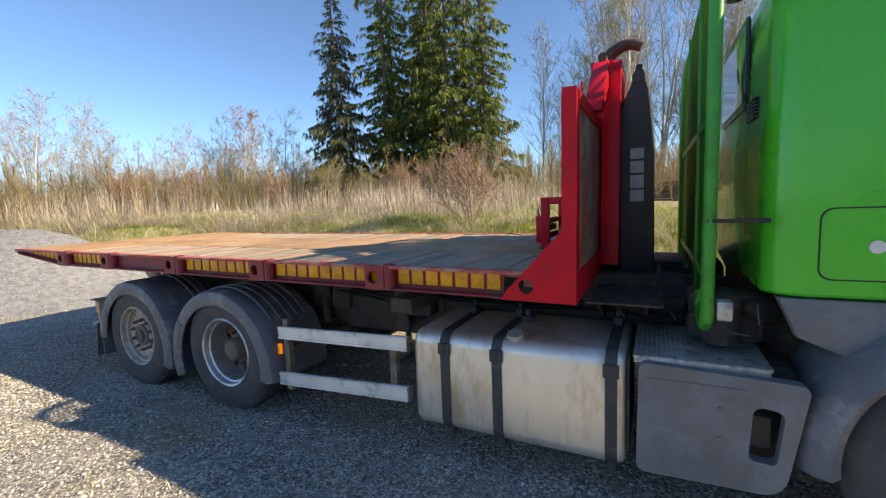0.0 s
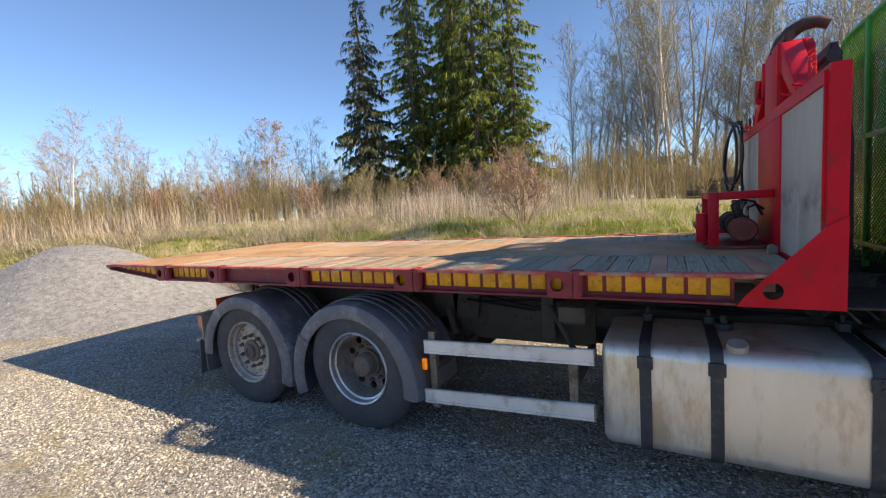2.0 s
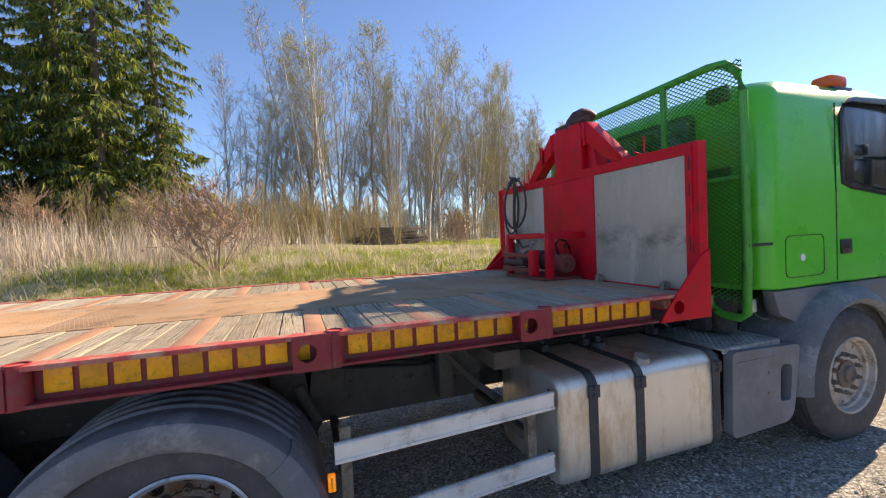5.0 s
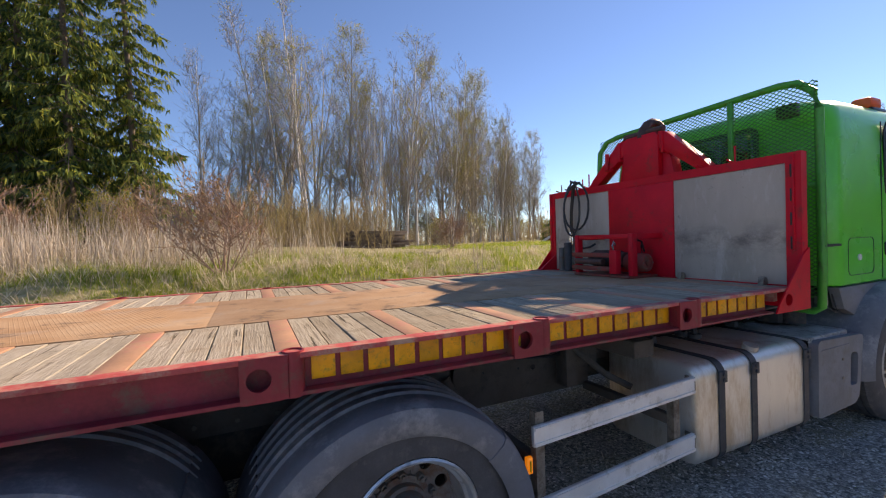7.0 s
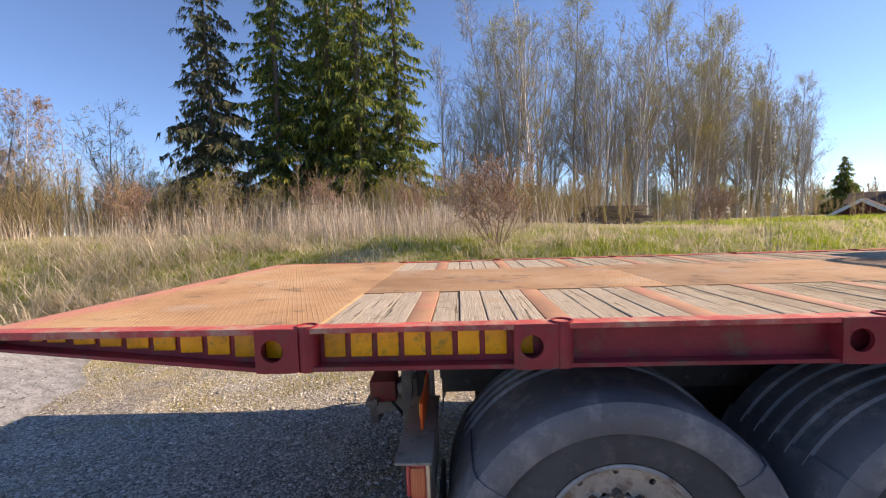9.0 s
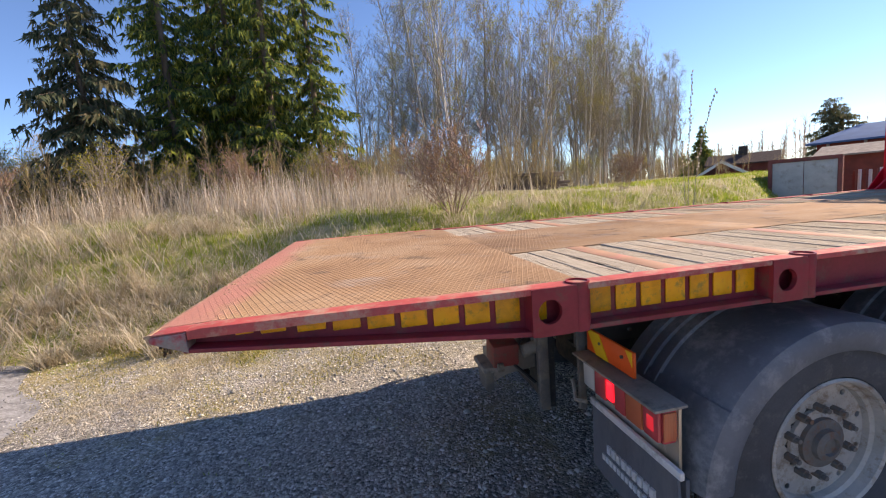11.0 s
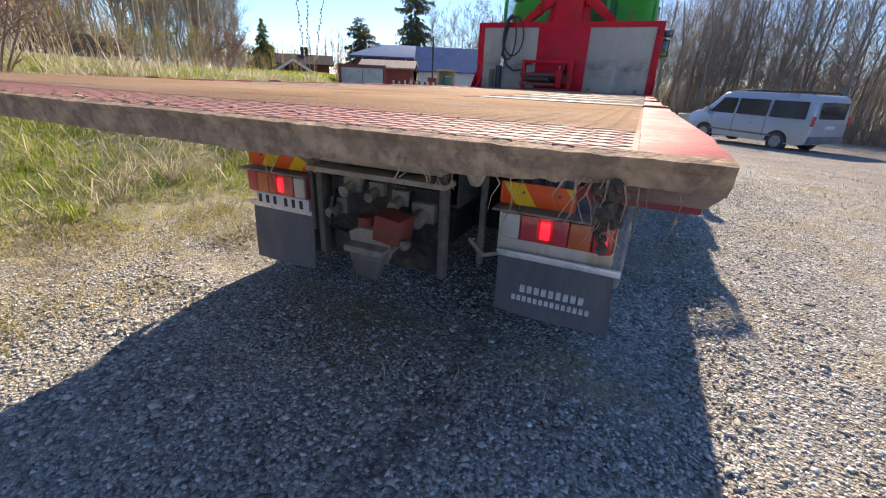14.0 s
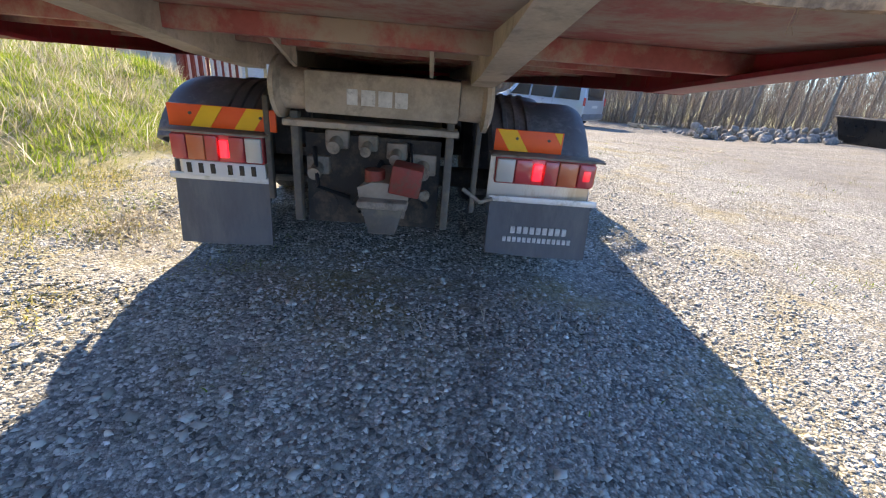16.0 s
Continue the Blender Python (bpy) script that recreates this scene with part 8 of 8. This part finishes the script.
# cream tanks by the van
for k, (x, y) in enumerate(((24.4, 0.9), (24.2, -0.2), (24.0, -1.2))):
    z = ground_z(x, y)
    ob = thing("liquid_tank", (x, y, z), "cream plastic liquid tank standing on the yard", "tank", "cream tanks")
    part("tank_body", bx(B(), x - 0.5, x + 0.5, y - 0.52, y + 0.48, z + 0.02, z + 1.05, 0.1, 3), M["cream"], ob)
    part("tank_lid", cy(B(), (x, y, z + 1.05), (x, y, z + 1.10), 0.12, n=16), M["white"], ob)
# scrap machine parts beyond
ob = thing("scrap_machinery", (26.5, 2.2, ground_z(26.5, 2.2)), "dark red rusty farm machinery parts", "machinery")
z = ground_z(26.5, 2.2)
part("frame", bx(B(), 25.9, 27.2, 1.4, 3.0, z, z + 0.55, 0.05), M["chassis"], ob)
part("drum", cy(B(), (26.4, 1.6, z + 0.85), (26.4, 2.8, z + 0.85), 0.3, n=20), M["rust_red"], ob)
part("arm", tube(B(), [(26.2, 1.5, z + 0.6), (26.0, 1.9, z + 1.5), (26.6, 2.6, z + 1.7)], 0.08, 8), M["rust_red"], ob)

# stone heap and black skip beside the track
random.seed(21)
sh = thing("stone_heap", (9.6, -9.2, ground_z(9.6, -9.2)), "low heap of grey field stones along the track", "stone heap")
sm = []
for k in range(6):
    bm = B()
    bmesh.ops.create_icosphere(bm, subdivisions=2, radius=1)
    for v in bm.verts:
        v.co *= 1 + 0.28 * noise.noise(v.co * 1.3 + Vector((k * 5, 0, 0)))
        v.co.z *= 0.7
    sm.append(mesh_of("stone", bm, M["rubble"], 30))
for k in range(290):
    t = random.random()
    x = 9.9 + random.gauss(0, 0.75) - 0.4 * t
    y = -6.6 - 5.6 * t + random.gauss(0, 0.3)
    r = random.uniform(0.06, 0.17)
    h = max(0, 0.42 - 0.35 * abs(x - 9.7)) * random.random()
    o = new("stone", sm[k % 6])
    o.parent = sh
    o.matrix_basis = Matrix.Translation(Vector((x, y, ground_z(x, y) + h + r * 0.3)) - BASE[sh]) @ Euler((random.random() * 6, random.random() * 6, random.random() * 6)).to_matrix().to_4x4() @ Matrix.Scale(r, 4)
sx, sy = 7.9, -12.5
z = ground_z(sx, sy)
sk = thing("steel_skip", (sx, sy, z), "black open steel skip at the edge of the track", "skip")
bm = B()
loft(bm, [[(sx + a * (1.0 + 0.25 * t), sy + b * (0.8 + 0.2 * t), z + 0.02 + 0.85 * t) for a, b in ((-1, -1), (1, -1), (1, 1), (-1, 1))] for t in (0, 1)])
part("skip_body", bm, M["black"], sk)
part("skip_rim", bx(B(), sx - 1.3, sx + 1.3, sy - 1.04, sy + 1.04, z + 0.86, z + 0.92, 0.02), M["strap"], sk)
for k in range(9):
    x, y = 15.3 + random.gauss(0, 0.7), -7.4 + random.gauss(0, 0.4)
    bm = spin(bx(B(), -random.uniform(0.4, 0.9), random.uniform(0.4, 0.9), -0.07, 0.07, -0.03, 0.03, 0.008), Matrix.Translation((x, y, ground_z(x, y) + 0.06 + 0.05 * (k % 3))) @ Euler((random.uniform(-0.2, 0.2), random.uniform(-0.12, 0.12), random.uniform(0, 3))).to_matrix().to_4x4())
    solo("timber_offcut", bm, M["straw"], (x, y, ground_z(x, y)), "yellowish timber offcut lying on the verge", "timber", "timber offcuts")

tp = thing("timber_pile", (1.6, 19.2, ground_z(1.6, 19.2)), "loose stack of dark weathered boards under the birches", "timber pile")
for k in range(24):
    z = ground_z(1.6, 19.2) + 0.02 + 0.13 * (k // 4)
    short = 0.16 * (k // 4)
    part("board", spin(bx(B(), -random.uniform(1.3, 1.8) + short, random.uniform(1.3, 1.9) - short * 0.4, -0.16, 0.16, -0.06, 0.06, 0.01), Matrix.Translation((1.9 + random.uniform(-0.3, 0.3), 18.7 + 0.36 * (k % 4), z)) @ Euler((0, random.uniform(-0.03, 0.03), 0.15 + random.uniform(-0.12, 0.12))).to_matrix().to_4x4()), M["spruce_bark"], tp)

# container end, shed, house, pole
def local(az, d):
    a = radians(az)
    return Vector((-6.63 + d * math.cos(a), 2.12 + d * math.sin(a), 0))


c0 = local(35.1, 24.2)
zb = -0.72
ct = thing("shipping_container", (c0.x, c0.y, zb), "pale grey shipping container with dark red frame", "container")
m = Matrix.Translation((c0.x, c0.y, zb)) @ Matrix.Rotation(radians(35), 4, "Z")
fr = bx(bx(bx(bx(B(), 0, 0.12, -1.22, -1.08, 0, 2.6), 0, 0.12, 1.08, 1.22, 0, 2.6), 0, 0.12, -1.08, 1.08, 2.45, 2.6), 0, 0.12, -1.08, 1.08, 0, 0.15)
part("end_frame", spin(fr, m), M["cont_red"], ct)
for s in (-1, 1):
    part("end_door", spin(bx(B(), 0.05, 0.09, s * 0.54 - 0.53, s * 0.54 + 0.53, 0.16, 2.44, 0.01), m), M["cont"], ct)
bm = B()
for k in range(40):
    x = 0.13 + 5.8 * k / 40
    bx(bm, x, x + 0.08, -1.21, 1.21, 0.05, 2.58)
bx(bm, 0.13, 6.0, -1.19, 1.19, 0.05, 2.57)
part("corrugated_shell", spin(bm, m), M["cont_red"], ct)


def house(name, label, c, yaw, length, depth, wall_h, roof_h, wallm, roofm, z0, chimney=False, trim=False):
    ob = thing(name, (c.x, c.y, z0), label, "building")
    m = Matrix.Translation((c.x, c.y, z0)) @ Matrix.Rotation(radians(yaw), 4, "Z")
    L, D = length / 2, depth / 2
    w = part("wall", spin(prism(B(), [(-D, 0), (D, 0), (D, wall_h), (0, wall_h + roof_h), (-D, wall_h)], "x", -L, L), m), wallm, ob)
    o = 0.45
    k = roof_h / D
    for s in (-1, 1):
        part("roof", spin(prism(B(), [(0, wall_h + roof_h + 0.12), (s * (D + o), wall_h - o * k + 0.12), (s * (D + o), wall_h - o * k + 0.02), (0, wall_h + roof_h + 0.02)], "x", -L - 0.4, L + 0.4), m), roofm, ob)
    for i in range(int(length // 2.6)):
        x = -L + 1.4 + i * 2.6
        wi = part("window", spin(bx(B(), x - 0.5, x + 0.5, -D - 0.03, -D + 0.02, wall_h * 0.4, wall_h * 0.8), m), M["white"], ob)
        part("pane", spin(bx(B(), x - 0.42, x + 0.42, -D - 0.04, -D - 0.028, wall_h * 0.43, wall_h * 0.77), m), M["glass_dark"], wi)
    if chimney:
        part("chimney", spin(bx(B(), -0.3, 0.3, -0.3, 0.3, wall_h + roof_h - 0.3, wall_h + roof_h + 0.7), m), M["chassis"], ob)
    if trim:
        for s in (-1, 1):
            part("gable_board", spin(prism(B(), [(0, wall_h + roof_h + 0.1), (s * (D + o), wall_h - o * k + 0.1), (s * (D + o), wall_h - o * k - 0.1), (0, wall_h + roof_h - 0.1)], "x", -L - 0.46, -L - 0.41), m), M["white"], ob)
    return ob


hc = local(28.6, 47)
hu = Vector((math.cos(radians(116)), math.sin(radians(116)), 0))
house("farm_house", "long pale house with a blue metal roof", hc - 5.2 * hu, 116, 9.0, 8, 3.3, 2.05, M["white"], M["roof_blue"], -1.2)
# hipped wing that joins the long roof
wing = thing("house_wing", (hc.x, hc.y, -1.2), "dark red wing with a hipped blue metal roof", "building")
m = Matrix.Translation((hc.x, hc.y, -1.2)) @ Matrix.Rotation(radians(116), 4, "Z")
part("wall", spin(bx(B(), -0.28, 5.2, -3.9, 3.9, 0, 4.22), m), M["shed_red"], wing)
bm = B()
for q in ((-0.3, 0, 5.50), (3.4, 0, 5.50)) + tuple((x, y, z) for x in (-0.3, 5.75) for y in (-4.5, 4.5) for z in (4.12, 4.25)):
    bm.verts.new(q)
bmesh.ops.convex_hull(bm, input=bm.verts[:])
part("roof", spin(bm, m), M["roof_blue"], wing)
for k in range(3):
    part("eave_post", spin(bx(B(), 0.4 + 2.0 * k, 0.55 + 2.0 * k, 4.25, 4.4, 0, 4.12), m), M["bark"], wing)
# open timber stand with a barrel, in front of the house
tc = local(24.7, 25.0)
ts = thing("timber_stand", (tc.x, tc.y, ground_z(tc.x, tc.y)), "small weathered timber stand with a flat roof", "stand")
m = Matrix.Translation((tc.x, tc.y, ground_z(tc.x, tc.y))) @ Matrix.Rotation(radians(24.7), 4, "Z")
zt = 1.82 - ground_z(tc.x, tc.y)
for x in (-0.4, 0.4):
    for y in (-0.44, 0.44):
        part("post", spin(bx(B(), x - 0.05, x + 0.05, y - 0.05, y + 0.05, -0.05, zt - 0.08), m), M["board_pale"], ts)
part("roof", spin(bx(B(), -0.55, 0.55, -0.58, 0.58, zt - 0.08, zt, 0.01), m), M["board_pale"], ts)
part("shelf", spin(bx(B(), -0.45, 0.45, -0.49, 0.49, zt - 0.86, zt - 0.80, 0.01), m), M["board_pale"], ts)
part("back_panel", spin(bx(B(), 0.36, 0.40, -0.39, 0.39, zt - 0.80, zt - 0.08), m), M["bark"], ts)
bt = thing("barrel", (tc.x, tc.y, ground_z(tc.x, tc.y) + zt - 0.80), "small teal plastic barrel on the timber stand", "barrel")
bm = cy(B(), (0, -0.12, zt - 0.80), (0, -0.12, zt - 0.36), 0.20, 0.18, n=16)
part("barrel_body", spin(bm, m), M["teal"], bt)
part("barrel_lid", spin(cy(B(), (0, -0.12, zt - 0.36), (0, -0.12, zt - 0.32), 0.19, 0.17, n=16), m), M["white"], bt)
house("open_shed", "weathered timber shed with a low board roof", local(31.6, 37), 114, 3.6, 3.2, 3.0, 0.45, M["shed_red"], M["bark"], -1.0)
house("red_shed", "dark red timber shed with a chimney", local(41.6, 42), 130, 4.0, 3.2, 3.0, 0.6, M["shed_red"], M["roof_shaded"], -0.9, True)
house("red_cottage", "small red outbuilding with white gable boards", local(43.0, 34), 43, 2.2, 2.4, 2.1, 0.75, M["shed_red"], M["roof_shaded"], -0.7, False, True)
pc = local(26.3, 30)
pz = ground_z(pc.x, pc.y)
pp = thing("utility_post", (pc.x, pc.y, pz), "dark thin post beside the buildings", "post")
part("post", cy(B(), (pc.x, pc.y, pz - 0.1), (pc.x, pc.y, 3.75), 0.06, 0.05, n=10), M["chassis"], pp)
part("post_box", bx(B(), pc.x - 0.12, pc.x + 0.12, pc.y - 0.3, pc.y + 0.3, 0.9, 1.4, 0.02), M["rust_red"], pp)
fc = thing("picket_fence", (15.5, 14.2, -0.6), "red and white picket rails beside the container", "fence")
for k in range(16):
    q = local(31.6 - 0.36 * k, 26)
    part("picket", bx(B(), q.x - 0.03, q.x + 0.03, q.y - 0.05, q.y + 0.05, -0.7, 1.15 + 0.03 * (k % 3)), M["white"] if k % 2 else M["shed_red"], fc)
qa, qb = local(31.8, 26.1), local(26.1, 26.1)
part("fence_rail", tube(B(), [(qa.x, qa.y, 0.95), (qb.x, qb.y, 0.95)], 0.04, 6), M["shed_red"], fc)
t, l, lv = spruce(150, 13, 4.2, 60, 0.28, frond=1.7, taper=0.42)
pine = tree_thing("pine_tree", "tall pine with clumped dark green needles", "tree", t, l, M["spruce_bark"], M["spruce_bark"], lv, M["needle_dull"], "pines by the houses")
for k in range(14):
    a, r = radians(16 + 11 * k / 13), rs.uniform(60, 72)
    x, y = -6.6 + r * math.cos(a), 2.3 + r * math.sin(a)
    far_birch = copy_thing(birches[(0, 2, 4)[k % 3]], Matrix.Translation((x, y, ground_z(min(60, x), y) - 0.03)) @ Matrix.Rotation(rs.uniform(0, 6.28), 4, "Z"))
    far_birch.scale = [rs.uniform(0.75, 1.05)] * 3
stand([pine], [(46.2, 30.7, 1.04), (38.3, 33.6, 0.68), (40.2, 33.9, 0.62)], rs)

# more fallen straw on the bank, and the dense root tuft at the tail corner
p = scatter(7500, -26, 2, 6.3, 11.5, lambda x, y: on_bank(x, y) * (1 if x < -8 else 0.8) * smooth(clumpy(x, y, 0.9, 23) * 3 - 0.7))
blades("fallen_straw", p, rng.uniform(0.2, 0.8, len(p)), rng.uniform(0.002, 0.0055, len(p)), rng.uniform(0.75, 1.0, len(p)), M["straw"], "matted pale straw lying on the bank", "dry grass")
p = scatter(2600, -27, -9, 6.3, 10.5, lambda x, y: on_bank(x, y) * smooth(clumpy(x, y, 0.7, 51) * 4 - 1.2))
blades("fallen_stalks", p, rng.uniform(0.5, 1.3, len(p)), rng.uniform(0.005, 0.009, len(p)), rng.uniform(0.6, 1.0, len(p)), M["straw"], "coarse pale stalks lying criss-cross on the bank", "dry stalks", bend=0.3)
random.seed(77)
bm = B()
for i in range(11):
    p = Vector((TX + random.uniform(-0.005, 0.02), 2.385 + random.gauss(0, 0.009), ZT - 0.014))
    pts = [p]
    side = random.gauss(0, 0.003)
    for q in range(5):
        p = p + Vector((random.gauss(0, 0.003), side + random.gauss(0, 0.003), -random.uniform(0.004, 0.017)))
        pts.append(p)
    tube(bm, pts, random.uniform(0.0006, 0.0016), 4, 0.0004)
tagged(part("root_clump", bm, M["edge_mud"], bed, "dense tuft of muddy roots hanging from the tail"), kind="stuff")
bm = B()
p = Vector((TX + 0.006, 2.383, ZT - 0.02))
for i in range(26):
    q = p + Vector((random.gauss(0, 0.004), random.gauss(0, 0.006), -0.058 * (i / 25) ** 1.2))
    r = random.uniform(0.0035, 0.0075) * (1.15 - 0.6 * i / 25)
    bmesh.ops.create_icosphere(bm, subdivisions=2, radius=r, matrix=Matrix.Translation(q) @ Matrix.Diagonal((0.9, 1.2, random.uniform(0.8, 1.6), 1)))
for v in bm.verts:
    v.co += 0.003 * noise.noise_vector(v.co * 260)
tagged(part("root_clod", bm, M["clod"], bed, "dark clod of soil and roots hanging from the tail corner"), kind="stuff")
